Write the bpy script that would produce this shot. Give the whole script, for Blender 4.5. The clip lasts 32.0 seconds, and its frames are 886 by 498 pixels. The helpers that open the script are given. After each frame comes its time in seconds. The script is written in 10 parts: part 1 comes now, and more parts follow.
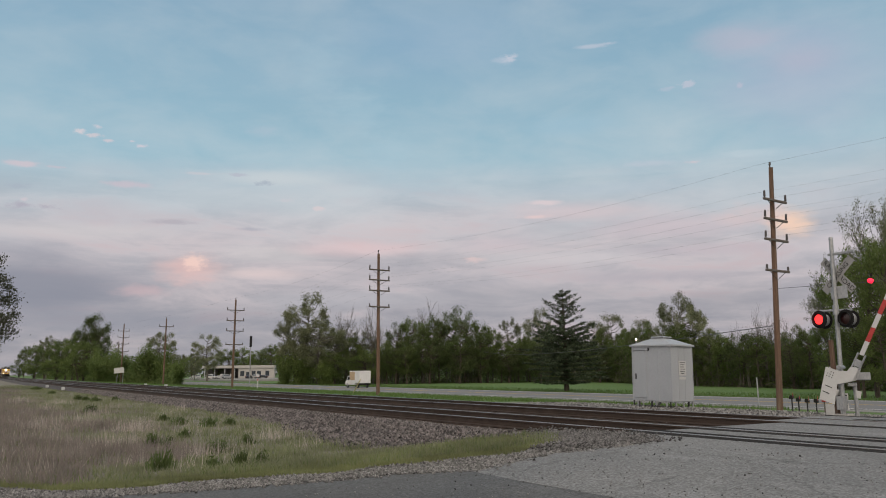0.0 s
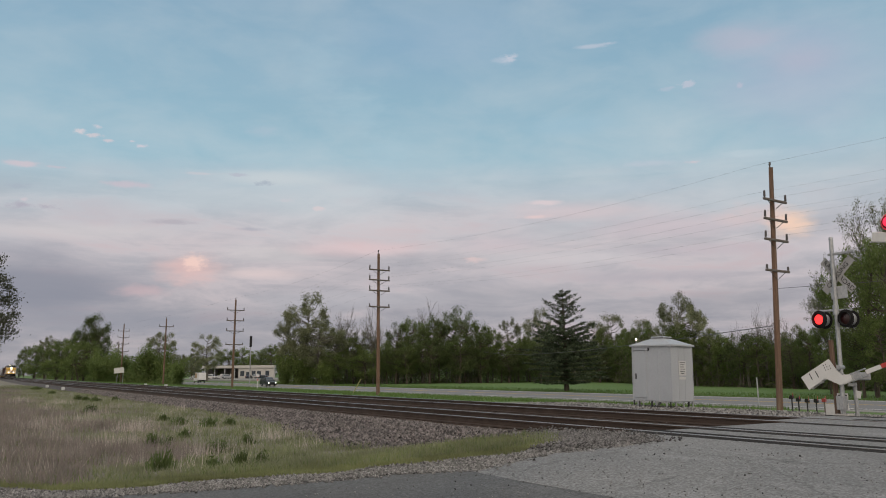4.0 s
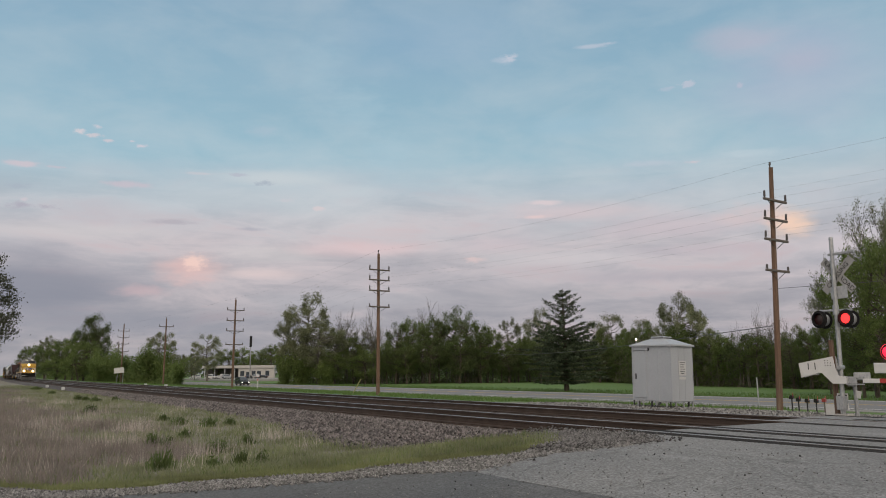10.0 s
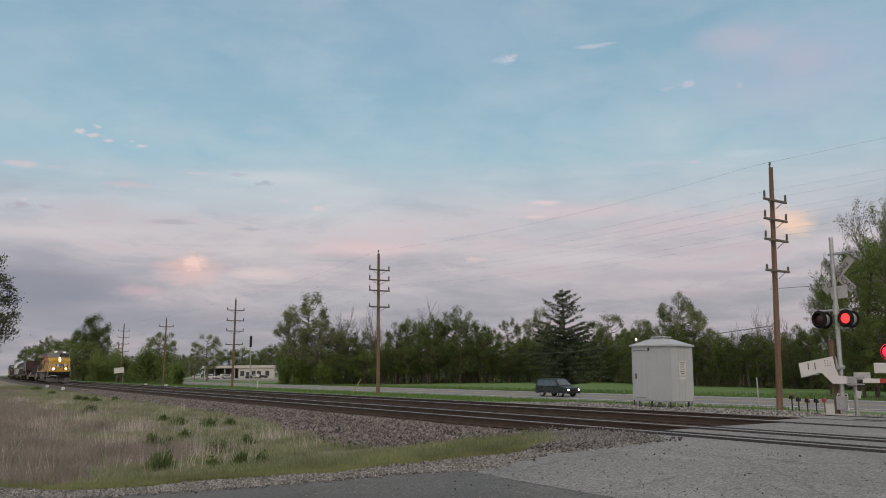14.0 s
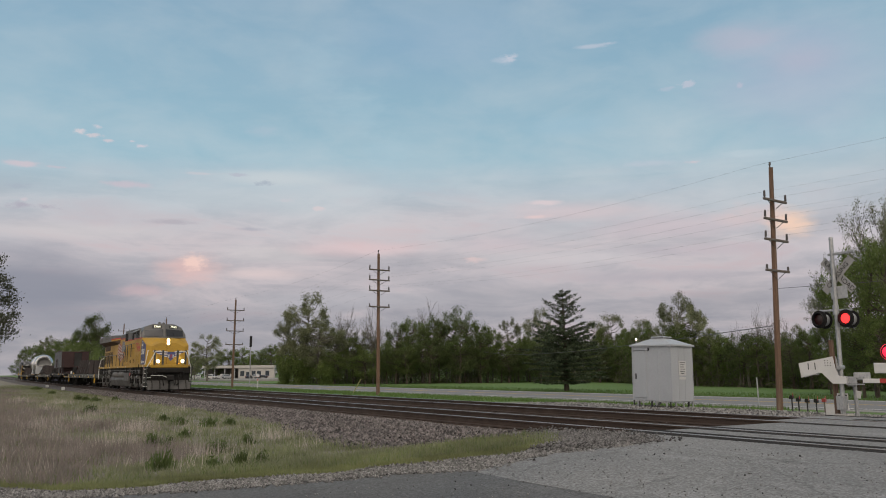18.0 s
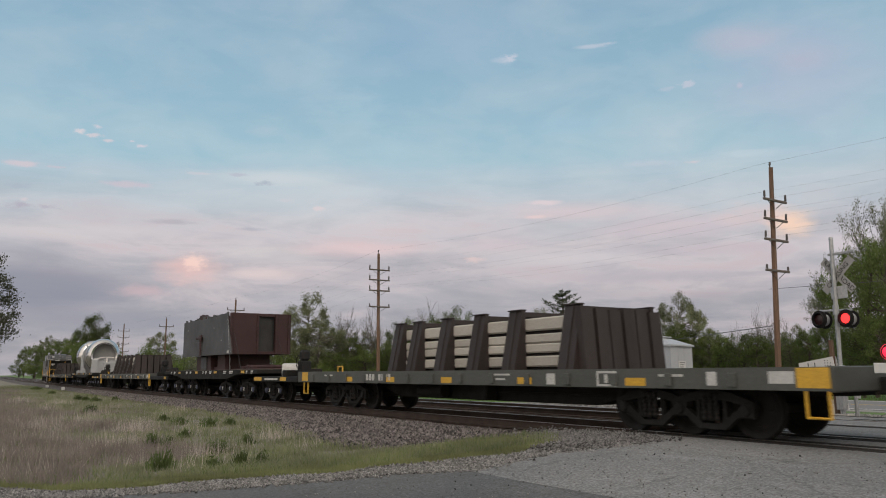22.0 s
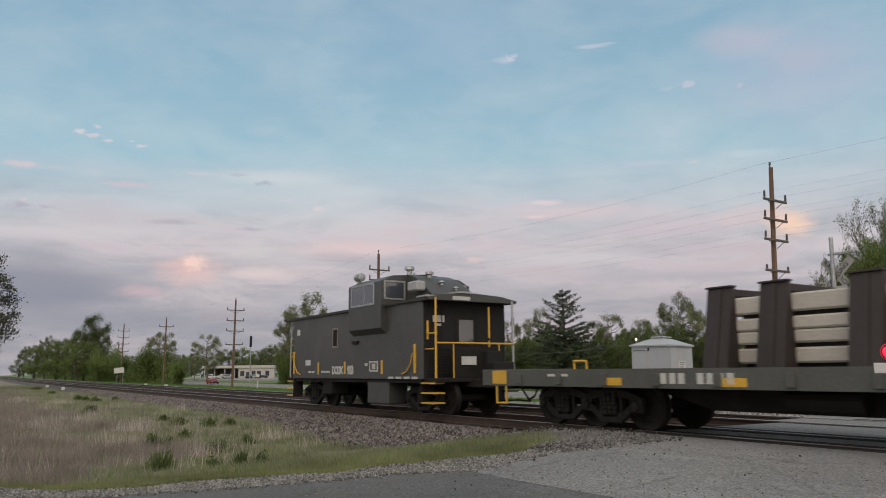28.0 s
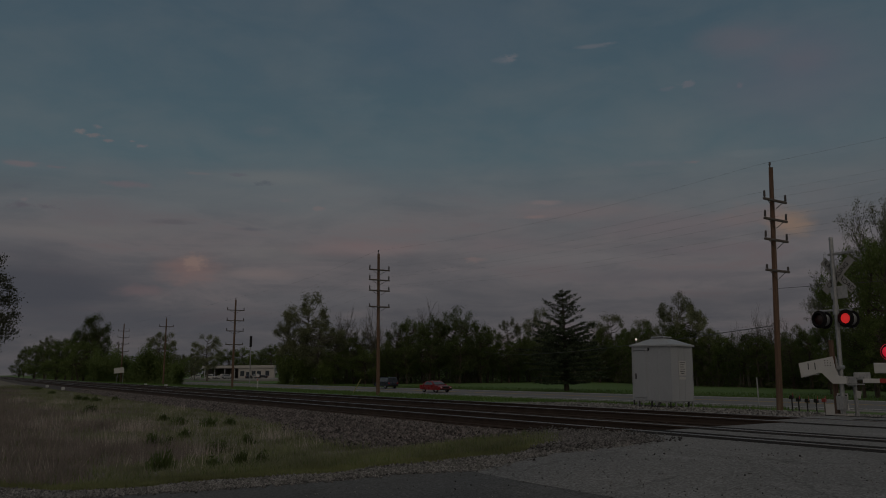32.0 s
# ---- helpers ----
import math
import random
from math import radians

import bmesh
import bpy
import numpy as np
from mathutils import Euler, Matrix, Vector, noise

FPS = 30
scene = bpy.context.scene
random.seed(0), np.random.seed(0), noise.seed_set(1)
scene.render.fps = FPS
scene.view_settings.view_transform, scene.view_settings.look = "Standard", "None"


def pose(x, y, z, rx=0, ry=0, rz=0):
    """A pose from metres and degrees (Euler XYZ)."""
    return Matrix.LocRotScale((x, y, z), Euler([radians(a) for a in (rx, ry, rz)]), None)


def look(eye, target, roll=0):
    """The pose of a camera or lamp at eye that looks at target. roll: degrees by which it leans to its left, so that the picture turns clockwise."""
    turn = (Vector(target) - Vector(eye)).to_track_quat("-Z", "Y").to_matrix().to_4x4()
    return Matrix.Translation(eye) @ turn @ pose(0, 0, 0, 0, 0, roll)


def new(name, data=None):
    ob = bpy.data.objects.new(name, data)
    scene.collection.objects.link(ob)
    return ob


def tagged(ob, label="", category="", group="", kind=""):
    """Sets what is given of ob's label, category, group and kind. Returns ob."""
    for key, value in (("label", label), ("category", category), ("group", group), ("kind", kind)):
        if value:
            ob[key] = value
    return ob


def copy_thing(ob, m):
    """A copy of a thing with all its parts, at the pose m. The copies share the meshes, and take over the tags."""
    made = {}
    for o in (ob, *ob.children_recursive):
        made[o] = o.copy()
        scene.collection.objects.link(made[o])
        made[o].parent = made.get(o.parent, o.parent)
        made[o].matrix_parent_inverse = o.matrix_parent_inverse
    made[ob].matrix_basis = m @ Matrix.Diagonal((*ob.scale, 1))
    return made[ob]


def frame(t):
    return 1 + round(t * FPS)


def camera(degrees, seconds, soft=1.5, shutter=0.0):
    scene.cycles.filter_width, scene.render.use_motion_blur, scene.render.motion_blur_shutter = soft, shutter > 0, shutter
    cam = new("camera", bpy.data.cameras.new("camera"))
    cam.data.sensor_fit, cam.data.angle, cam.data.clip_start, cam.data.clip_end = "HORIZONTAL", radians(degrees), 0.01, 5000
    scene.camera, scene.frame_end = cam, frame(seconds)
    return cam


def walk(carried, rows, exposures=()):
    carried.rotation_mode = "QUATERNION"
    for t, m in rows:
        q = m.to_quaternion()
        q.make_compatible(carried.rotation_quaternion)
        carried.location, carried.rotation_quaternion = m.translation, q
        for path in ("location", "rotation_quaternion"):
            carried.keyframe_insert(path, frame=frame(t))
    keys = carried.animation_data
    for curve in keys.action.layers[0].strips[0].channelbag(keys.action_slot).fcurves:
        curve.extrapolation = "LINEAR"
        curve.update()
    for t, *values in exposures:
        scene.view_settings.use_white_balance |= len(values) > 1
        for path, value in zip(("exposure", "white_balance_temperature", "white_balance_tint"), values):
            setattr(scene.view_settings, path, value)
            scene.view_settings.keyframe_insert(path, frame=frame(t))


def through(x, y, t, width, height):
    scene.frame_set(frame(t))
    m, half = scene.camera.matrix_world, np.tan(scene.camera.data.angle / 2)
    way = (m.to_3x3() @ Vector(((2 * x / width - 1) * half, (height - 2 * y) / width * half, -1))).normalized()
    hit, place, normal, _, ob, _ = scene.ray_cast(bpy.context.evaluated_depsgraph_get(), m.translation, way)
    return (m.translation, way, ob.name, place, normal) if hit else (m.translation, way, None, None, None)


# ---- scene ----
# The track runs along X, +Y lies beyond it; railhead at z = 0.5, open ground at about 0.
RAIL = 0.5
# Places are written in the grid of the site sketch, whose x runs along the line; SITE turns them into true metres.
SITE = Matrix(((0.893, 0.2037, 0, 0), (0, 1, 0, 0), (0, 0, 1.061, RAIL * (1 - 1.061)), (0, 0, 0, 1)))
GRID_EYE = (0.0, -12.276, 1.644)
EYE = SITE @ Vector(GRID_EYE)
HEADING = radians(145.78)
cam = camera(63.4, 32.0, soft=1.0, shutter=0.12)
VIEW = look(EYE, EYE + Vector((math.cos(HEADING), math.sin(HEADING), 0.1693)), -0.60)
walk(cam, [(0.0, VIEW), (32.0, VIEW)],
     exposures=[(0.0, 0.0), (20.3, 0.0), (20.6, 0.22), (21.2, 0.25), (21.6, 0.14), (22.3, 0.06), (23.1, 0.06), (23.5, 0.16), (23.8, 0.20), (24.1, 0.15), (24.6, 0.06), (28.0, 0.06), (28.4, 0.12), (29.0, 0.12), (29.4, 0.08), (29.9, 0.0), (30.1, 0.0), (30.5, -0.28), (31.0, -0.74), (31.5, -1.42), (32.0, -2.33)])

# ---- world and sun ----
DEEP = 0.784                   # the sketch draws depth longer than it is by this


def math_node(nt, op, a, b=None, c=None, clamp=False):
    n = nt.nodes.new("ShaderNodeMath")
    n.operation, n.use_clamp = op, clamp
    for i, v in enumerate((a, b, c)):
        if v is None:
            continue
        if isinstance(v, (int, float)):
            n.inputs[i].default_value = v
        else:
            nt.links.new(v, n.inputs[i])
    return n.outputs[0]


def mix_node(nt, fac, a, b, blend="MIX"):
    n = nt.nodes.new("ShaderNodeMix")
    n.data_type, n.blend_type = "RGBA", blend
    for sock, v in ((n.inputs[0], fac), (n.inputs[6], a), (n.inputs[7], b)):
        if isinstance(v, (int, float)):
            sock.default_value = v
        elif isinstance(v, tuple):
            sock.default_value = (*v, 1.0)[:4]
        else:
            nt.links.new(v, sock)
    return n.outputs[2]


def srgb(r, g, b):
    f = lambda v: (v / 255 / 12.92) if v <= 10 else ((v / 255 + 0.055) / 1.055) ** 2.4
    return (f(r), f(g), f(b))


def noise_node(nt, vec, scale, detail=4.0, rough=0.55, dist=0.0):
    n = nt.nodes.new("ShaderNodeTexNoise")
    n.inputs["Scale"].default_value = scale
    n.inputs["Detail"].default_value = detail
    n.inputs["Roughness"].default_value = rough
    n.inputs["Distortion"].default_value = dist
    if vec is not None:
        nt.links.new(vec, n.inputs["Vector"])
    return n.outputs["Fac"]


def ramp_node(nt, fac, stops, interp="LINEAR"):
    n = nt.nodes.new("ShaderNodeValToRGB")
    n.color_ramp.interpolation = interp
    els = n.color_ramp.elements
    while len(els) < len(stops):
        els.new(0.5)
    for e, (p, col) in zip(els, stops):
        e.position = p
        e.color = (*col, 1.0) if isinstance(col, tuple) else (col, col, col, min(1.0, col))
    nt.links.new(fac, n.inputs[0])
    return n.outputs[0]


def level_node(nt, fac, stops):
    """A ramp that gives a plain value."""
    return ramp_node(nt, fac, stops).node.outputs["Alpha"]


def combine(nt, x, y, z=0.0):
    n = nt.nodes.new("ShaderNodeCombineXYZ")
    for s, v in zip(n.inputs, (x, y, z)):
        if isinstance(v, (int, float)):
            s.default_value = v
        else:
            nt.links.new(v, s)
    return n.outputs[0]


def make_sky():
    w = bpy.data.worlds.new("dusk_sky")
    w.use_nodes = True
    scene.world = w
    nt = w.node_tree
    nt.nodes.clear()
    out = nt.nodes.new("ShaderNodeOutputWorld")
    bg = nt.nodes.new("ShaderNodeBackground")
    bg.inputs["Strength"].default_value = 1.0
    tc = nt.nodes.new("ShaderNodeTexCoord")
    sep = nt.nodes.new("ShaderNodeSeparateXYZ")
    nt.links.new(tc.outputs["Generated"], sep.inputs[0])
    x, y, z = sep.outputs
    c, s = math.cos(HEADING), math.sin(HEADING)
    fwd = math_node(nt, "ADD", math_node(nt, "MULTIPLY", x, c), math_node(nt, "MULTIPLY", y, s))
    right = math_node(nt, "ADD", math_node(nt, "MULTIPLY", x, s), math_node(nt, "MULTIPLY", y, -c))
    deep = math_node(nt, "DIVIDE", fwd, DEEP)
    flat = math_node(nt, "SQRT", math_node(nt, "ADD", math_node(nt, "MULTIPLY", right, right), math_node(nt, "MULTIPLY", deep, deep)))
    az = math_node(nt, "MULTIPLY", math_node(nt, "ARCTAN2", right, deep), 57.2958)
    el = math_node(nt, "MULTIPLY", math_node(nt, "ARCTAN2", z, flat), 57.2958)
    # clear evening sky
    sky = nt.nodes.new("ShaderNodeTexSky")
    sky.sky_type, sky.sun_disc = "NISHITA", False
    sky.sun_elevation, sky.sun_rotation = radians(5), radians(60)
    nish = mix_node(nt, 1.0, sky.outputs[0], (0.12, 0.12, 0.12), "MULTIPLY")
    deg = lambda v: v / 90.0
    e01 = math_node(nt, "DIVIDE", el, 90.0, clamp=True)
    clear = ramp_node(nt, e01, [(0.0, srgb(140, 143, 156)), (deg(5), srgb(168, 170, 182)), (deg(10), srgb(172, 194, 207)), (deg(13), srgb(155, 194, 211)),
                                (deg(18), srgb(146, 184, 205)), (deg(24), srgb(137, 173, 198)), (deg(38), srgb(176, 188, 198)), (deg(60), srgb(206, 204, 198)), (1.0, srgb(206, 204, 198))])
    base = mix_node(nt, 0.12, clear, nish)
    # streaky cloud layers, stretched along the horizon
    wob = combine(nt, math_node(nt, "MULTIPLY", az, 0.045), math_node(nt, "MULTIPLY", el, 0.17), 3.1)
    wob2 = combine(nt, math_node(nt, "MULTIPLY", az, 0.13), math_node(nt, "MULTIPLY", el, 0.62), 7.7)
    n1 = noise_node(nt, wob, 1.0, 7.0, 0.58, 0.25)
    n2 = noise_node(nt, wob2, 1.0, 10.0, 0.62, 0.35)
    low = level_node(nt, e01, [(0.0, 1.0), (deg(7.5), 0.95), (deg(10.5), 0.6), (deg(13.5), 0.12), (deg(20), 0.06), (deg(60), 0.25), (1.0, 0.3)])
    veil = math_node(nt, "MULTIPLY", low, level_node(nt, n1, [(0.30, 0.55), (0.62, 1.0)]), clamp=True)
    tint = ramp_node(nt, n2, [(0.34, srgb(164, 162, 170)), (0.45, srgb(188, 182, 187)), (0.55, srgb(214, 202, 204)), (0.68, srgb(218, 190, 191))])
    hor = ramp_node(nt, e01, [(0.0, srgb(132, 135, 144)), (deg(3.2), srgb(143, 144, 153)), (deg(5.5), srgb(176, 172, 179)), (deg(9), srgb(208, 194, 197)), (deg(12), srgb(196, 204, 210)), (deg(20), srgb(170, 192, 206))])
    col = mix_node(nt, veil, base, mix_node(nt, 0.55, hor, tint))
    # thin white wisps high up, drawn out on a slant
    slant = combine(nt, math_node(nt, "ADD", math_node(nt, "MULTIPLY", az, 0.16), math_node(nt, "MULTIPLY", el, 0.13)), math_node(nt, "SUBTRACT", math_node(nt, "MULTIPLY", el, 0.36), math_node(nt, "MULTIPLY", az, 0.05)), 1.7)
    n3 = noise_node(nt, slant, 0.8, 8.0, 0.55, 0.25)
    wisp = math_node(nt, "MULTIPLY", level_node(nt, n3, [(0.40, 0.0), (0.75, 0.5)]), level_node(nt, e01, [(deg(6), 0.0), (deg(10), 1.0), (deg(17), 0.6), (deg(30), 0.5), (1.0, 0.3)]))
    col = mix_node(nt, wisp, col, srgb(206, 212, 216))

    place = combine(nt, az, el, 0.0)
    ragged = []
    for ka, ke in ((0.10, 0.34), (0.42, 1.1), (1.3, 2.6)):
        n = noise_node(nt, combine(nt, math_node(nt, "MULTIPLY", az, ka), math_node(nt, "MULTIPLY", el, ke), 2.0 + ka), 1.6, 6.0, 0.6)
        ragged.append(math_node(nt, "SUBTRACT", n, 0.5))

    def blob(col, a0, e0, ra, re, colour, amount, rag=0.5, soft=0.6):
        v = nt.nodes.new("ShaderNodeVectorMath")
        v.operation = "MULTIPLY_ADD"
        nt.links.new(place, v.inputs[0])
        v.inputs[1].default_value, v.inputs[2].default_value = (1 / ra, 1 / re, 0), (-a0 / ra, -e0 / re, 0)
        ln = nt.nodes.new("ShaderNodeVectorMath")
        ln.operation = "LENGTH"
        nt.links.new(v.outputs[0], ln.inputs[0])
        d = math_node(nt, "MULTIPLY_ADD", ragged[0 if ra > 3 else 1 if ra > 1 else 2], rag * (2.4 if ra > 3 else 3.6), ln.outputs["Value"])
        m = nt.nodes.new("ShaderNodeMapRange")
        m.interpolation_type = "SMOOTHSTEP"
        m.inputs["From Min"].default_value, m.inputs["From Max"].default_value = 1.0, 1.0 - soft
        m.inputs["To Min"].default_value, m.inputs["To Max"].default_value = 0.0, amount
        nt.links.new(d, m.inputs["Value"])
        return mix_node(nt, m.outputs[0], col, colour)

    # broad banks and single clouds: bearing, height, half width, half height
    for row in CLOUDS:
        col = blob(col, *row)
    # the warm sky of the set sun behind the view
    rear = level_node(nt, math_node(nt, "ADD", math_node(nt, "MULTIPLY", fwd, 0.5), 0.5), [(0.15, 1.0), (0.62, 0.0)])
    col = mix_node(nt, math_node(nt, "MULTIPLY", rear, 0.8), col, tuple(v * 1.8 for v in srgb(226, 212, 198)))
    # below the horizon the ground's own grey
    ground = level_node(nt, math_node(nt, "ADD", math_node(nt, "MULTIPLY", z, 8.0), 0.5, clamp=True), [(0.3, 0.0), (0.5, 1.0)])
    col = mix_node(nt, ground, srgb(110, 112, 110), col)
    nt.links.new(col, bg.inputs[0])
    nt.links.new(bg.outputs[0], out.inputs[0])


CLOUDS = []
# grey bank and rosy heads low over the line
CLOUDS += [
    (-24.6, 5.0, 9.6, 2.55, srgb(140, 143, 156), 0.90, 0.16, 0.75),
    (-25.33, 7.09, 4.66, 1.08, srgb(150, 150, 163), 0.30, 0.45, 0.95),
    (-18.80, 3.02, 13.26, 1.49, srgb(142, 146, 158), 0.75, 0.20, 0.90),
    (-22.10, 8.28, 7.97, 0.72, srgb(206, 201, 203), 0.60, 0.30, 0.90),
    (-15.67, 6.15, 2.70, 1.35, srgb(224, 188, 184), 0.75, 0.25, 0.95),
    (-15.40, 6.65, 0.98, 0.62, srgb(248, 212, 200), 0.75, 0.38, 0.75),
    (-18.22, 4.86, 2.23, 0.53, srgb(206, 178, 182), 0.50, 0.40, 0.90),
    (-11.65, 5.97, 4.08, 0.52, srgb(226, 206, 204), 0.60, 0.40, 0.90),
]
# pale streaks in the middle
CLOUDS += [
    (-10.65, 7.19, 4.80, 0.76, srgb(206, 202, 203), 0.50, 0.40, 0.90),
    (-5.08, 7.58, 5.64, 0.70, srgb(222, 196, 198), 0.60, 0.40, 0.90),
    (-3.67, 5.82, 6.34, 0.77, srgb(180, 176, 182), 0.55, 0.30, 0.90),
    (-6.47, 4.43, 9.06, 0.91, srgb(186, 184, 190), 0.50, 0.30, 0.90),
    (-11.06, 11.95, 5.88, 0.69, srgb(202, 209, 213), 0.65, 0.40, 0.90),
    (-5.80, 11.25, 3.19, 0.56, srgb(198, 206, 212), 0.50, 0.40, 0.90),
    (-13.43, 10.57, 8.81, 1.37, srgb(190, 200, 207), 0.45, 0.40, 0.90),
    (-7.98, 18.92, 2.15, 3.02, srgb(166, 193, 208), 0.30, 0.50, 0.95),
]
# faint veils overhead
CLOUDS += [
    (-5.45, 16.27, 2.52, 2.06, srgb(168, 195, 209), 0.35, 0.50, 0.95),
    (-3.30, 13.88, 2.16, 1.74, srgb(172, 198, 211), 0.35, 0.50, 0.95),
    (-0.71, 20.70, 9.52, 3.68, srgb(141, 172, 199), 0.40, 0.30, 0.95),
    (-11.45, 14.87, 1.39, 0.48, srgb(176, 192, 206), 0.40, 0.50, 0.90),
    (-19.70, 11.20, 1.75, 0.30, srgb(206, 190, 200), 0.60, 0.50, 0.80),
    (-25.27, 12.04, 1.33, 0.25, srgb(214, 196, 203), 0.65, 0.50, 0.80),
    (-23.62, 11.98, 0.61, 0.13, srgb(206, 190, 200), 0.50, 0.50, 0.80),
    (-25.50, 10.75, 0.88, 0.25, srgb(168, 178, 192), 0.50, 0.50, 0.80),
]
# flecks high over the line
CLOUDS += [
    (-25.39, 9.64, 0.82, 0.29, srgb(172, 168, 182), 0.75, 0.60, 1.00),
    (-23.97, 9.60, 0.96, 0.23, srgb(170, 166, 180), 0.70, 0.60, 1.00),
    (-25.17, 9.98, 0.29, 0.16, srgb(212, 200, 206), 0.60, 0.60, 1.00),
    (-22.40, 14.18, 0.40, 0.29, srgb(228, 212, 214), 0.70, 0.70, 1.00),
    (-21.48, 14.55, 0.28, 0.16, srgb(222, 208, 214), 0.60, 0.70, 1.00),
    (-21.55, 14.02, 0.75, 0.19, srgb(226, 206, 208), 0.60, 0.70, 1.00),
    (-20.81, 13.76, 0.51, 0.13, srgb(222, 204, 208), 0.60, 0.70, 1.00),
    (-19.41, 13.83, 0.26, 0.10, srgb(214, 204, 212), 0.60, 0.60, 1.00),
]
# flecks in the middle
CLOUDS += [
    (-18.89, 13.60, 0.42, 0.16, srgb(220, 206, 214), 0.65, 0.60, 1.00),
    (-16.79, 9.06, 1.96, 0.24, srgb(172, 168, 178), 0.60, 0.50, 0.80),
    (-15.25, 9.22, 1.33, 0.17, srgb(196, 188, 194), 0.50, 0.50, 0.80),
    (-12.04, 8.76, 1.36, 0.17, srgb(168, 170, 182), 0.60, 0.50, 0.80),
    (-11.33, 11.63, 0.76, 0.21, srgb(158, 168, 184), 0.60, 0.60, 0.80),
    (-12.95, 12.09, 0.89, 0.17, srgb(178, 178, 194), 0.55, 0.50, 0.80),
    (-15.15, 12.10, 1.68, 0.14, srgb(206, 200, 206), 0.50, 0.50, 0.80),
    (-7.91, 10.11, 0.46, 0.24, srgb(220, 204, 206), 0.60, 0.60, 0.70),
]
# flecks overhead
CLOUDS += [
    (-10.00, 10.60, 0.69, 0.17, srgb(204, 200, 206), 0.40, 0.60, 0.80),
    (4.56, 19.59, 0.65, 0.30, srgb(226, 216, 224), 0.40, 0.80, 0.90),
    (4.20, 19.50, 1.09, 0.34, srgb(196, 202, 216), 0.40, 0.60, 0.90),
    (9.80, 20.03, 1.56, 0.17, srgb(216, 210, 220), 0.38, 0.40, 0.95),
    (11.05, 20.14, 0.77, 0.13, srgb(212, 208, 219), 0.35, 0.40, 0.90),
    (15.87, 17.24, 0.57, 0.30, srgb(214, 204, 217), 0.42, 0.70, 0.80),
    (14.57, 17.05, 0.61, 0.17, srgb(190, 194, 210), 0.40, 0.60, 0.80),
    (18.97, 16.83, 0.29, 0.19, srgb(204, 196, 210), 0.50, 0.60, 0.80),
]
# veils over the crossing
CLOUDS += [
    (22.76, 17.10, 8.03, 4.73, srgb(173, 180, 202), 0.50, 0.30, 0.95),
    (19.07, 19.63, 3.59, 1.43, srgb(188, 182, 198), 0.45, 0.40, 0.95),
    (22.50, 17.92, 3.11, 1.26, srgb(184, 180, 198), 0.40, 0.40, 0.95),
    (23.72, 12.82, 4.82, 1.92, srgb(180, 194, 208), 0.35, 0.40, 0.95),
    (19.65, 12.73, 2.87, 0.33, srgb(196, 208, 216), 0.40, 0.50, 0.90),
    (8.57, 15.18, 4.24, 1.03, srgb(156, 190, 209), 0.40, 0.40, 0.90),
    (7.71, 9.68, 8.40, 0.91, srgb(216, 197, 200), 0.60, 0.40, 0.90),
    (13.86, 8.57, 7.37, 1.02, srgb(206, 190, 196), 0.55, 0.40, 0.90),
]
# rosy streaks over the wood
CLOUDS += [
    (10.89, 11.11, 6.90, 0.62, srgb(180, 194, 206), 0.35, 0.50, 0.90),
    (6.49, 10.38, 2.04, 0.21, srgb(228, 208, 210), 0.60, 0.50, 0.80),
    (5.76, 9.49, 1.62, 0.21, srgb(232, 204, 202), 0.65, 0.50, 0.80),
    (1.93, 6.87, 0.78, 0.28, srgb(230, 200, 196), 0.60, 0.60, 0.80),
    (3.43, 7.86, 4.25, 0.70, srgb(204, 192, 198), 0.50, 0.40, 0.90),
    (7.63, 6.89, 8.00, 0.70, srgb(208, 203, 206), 0.50, 0.40, 0.90),
    (12.73, 5.53, 8.06, 0.62, srgb(174, 169, 178), 0.60, 0.35, 0.90),
    (16.12, 7.10, 5.88, 0.54, srgb(190, 180, 188), 0.50, 0.40, 0.90),
]
# glow beside the near pole
CLOUDS += [
    (6.87, 4.64, 9.03, 0.84, srgb(166, 165, 172), 0.55, 0.30, 0.90),
    (16.95, 4.03, 8.37, 1.01, srgb(158, 157, 165), 0.60, 0.30, 0.90),
    (21.15, 8.42, 1.85, 1.38, srgb(250, 212, 186), 0.80, 0.30, 1.00),
    (18.81, 8.97, 2.87, 1.00, srgb(216, 194, 194), 0.50, 0.40, 0.90),
    (23.36, 7.03, 3.28, 0.84, srgb(206, 196, 200), 0.50, 0.40, 0.90),
    (13.35, 12.52, 2.38, 0.27, srgb(196, 200, 212), 0.40, 0.50, 0.90),
    (15.88, 12.46, 0.53, 0.13, srgb(216, 198, 204), 0.50, 0.60, 0.80),
]
make_sky()

sun = new("sun", bpy.data.lights.new("sun", "SUN"))
sun.data.energy, sun.data.angle, sun.data.color = 0.7, radians(30), (1.0, 0.90, 0.80)
sun.matrix_world = look((0, 0, 30), (-20, 14, 10))


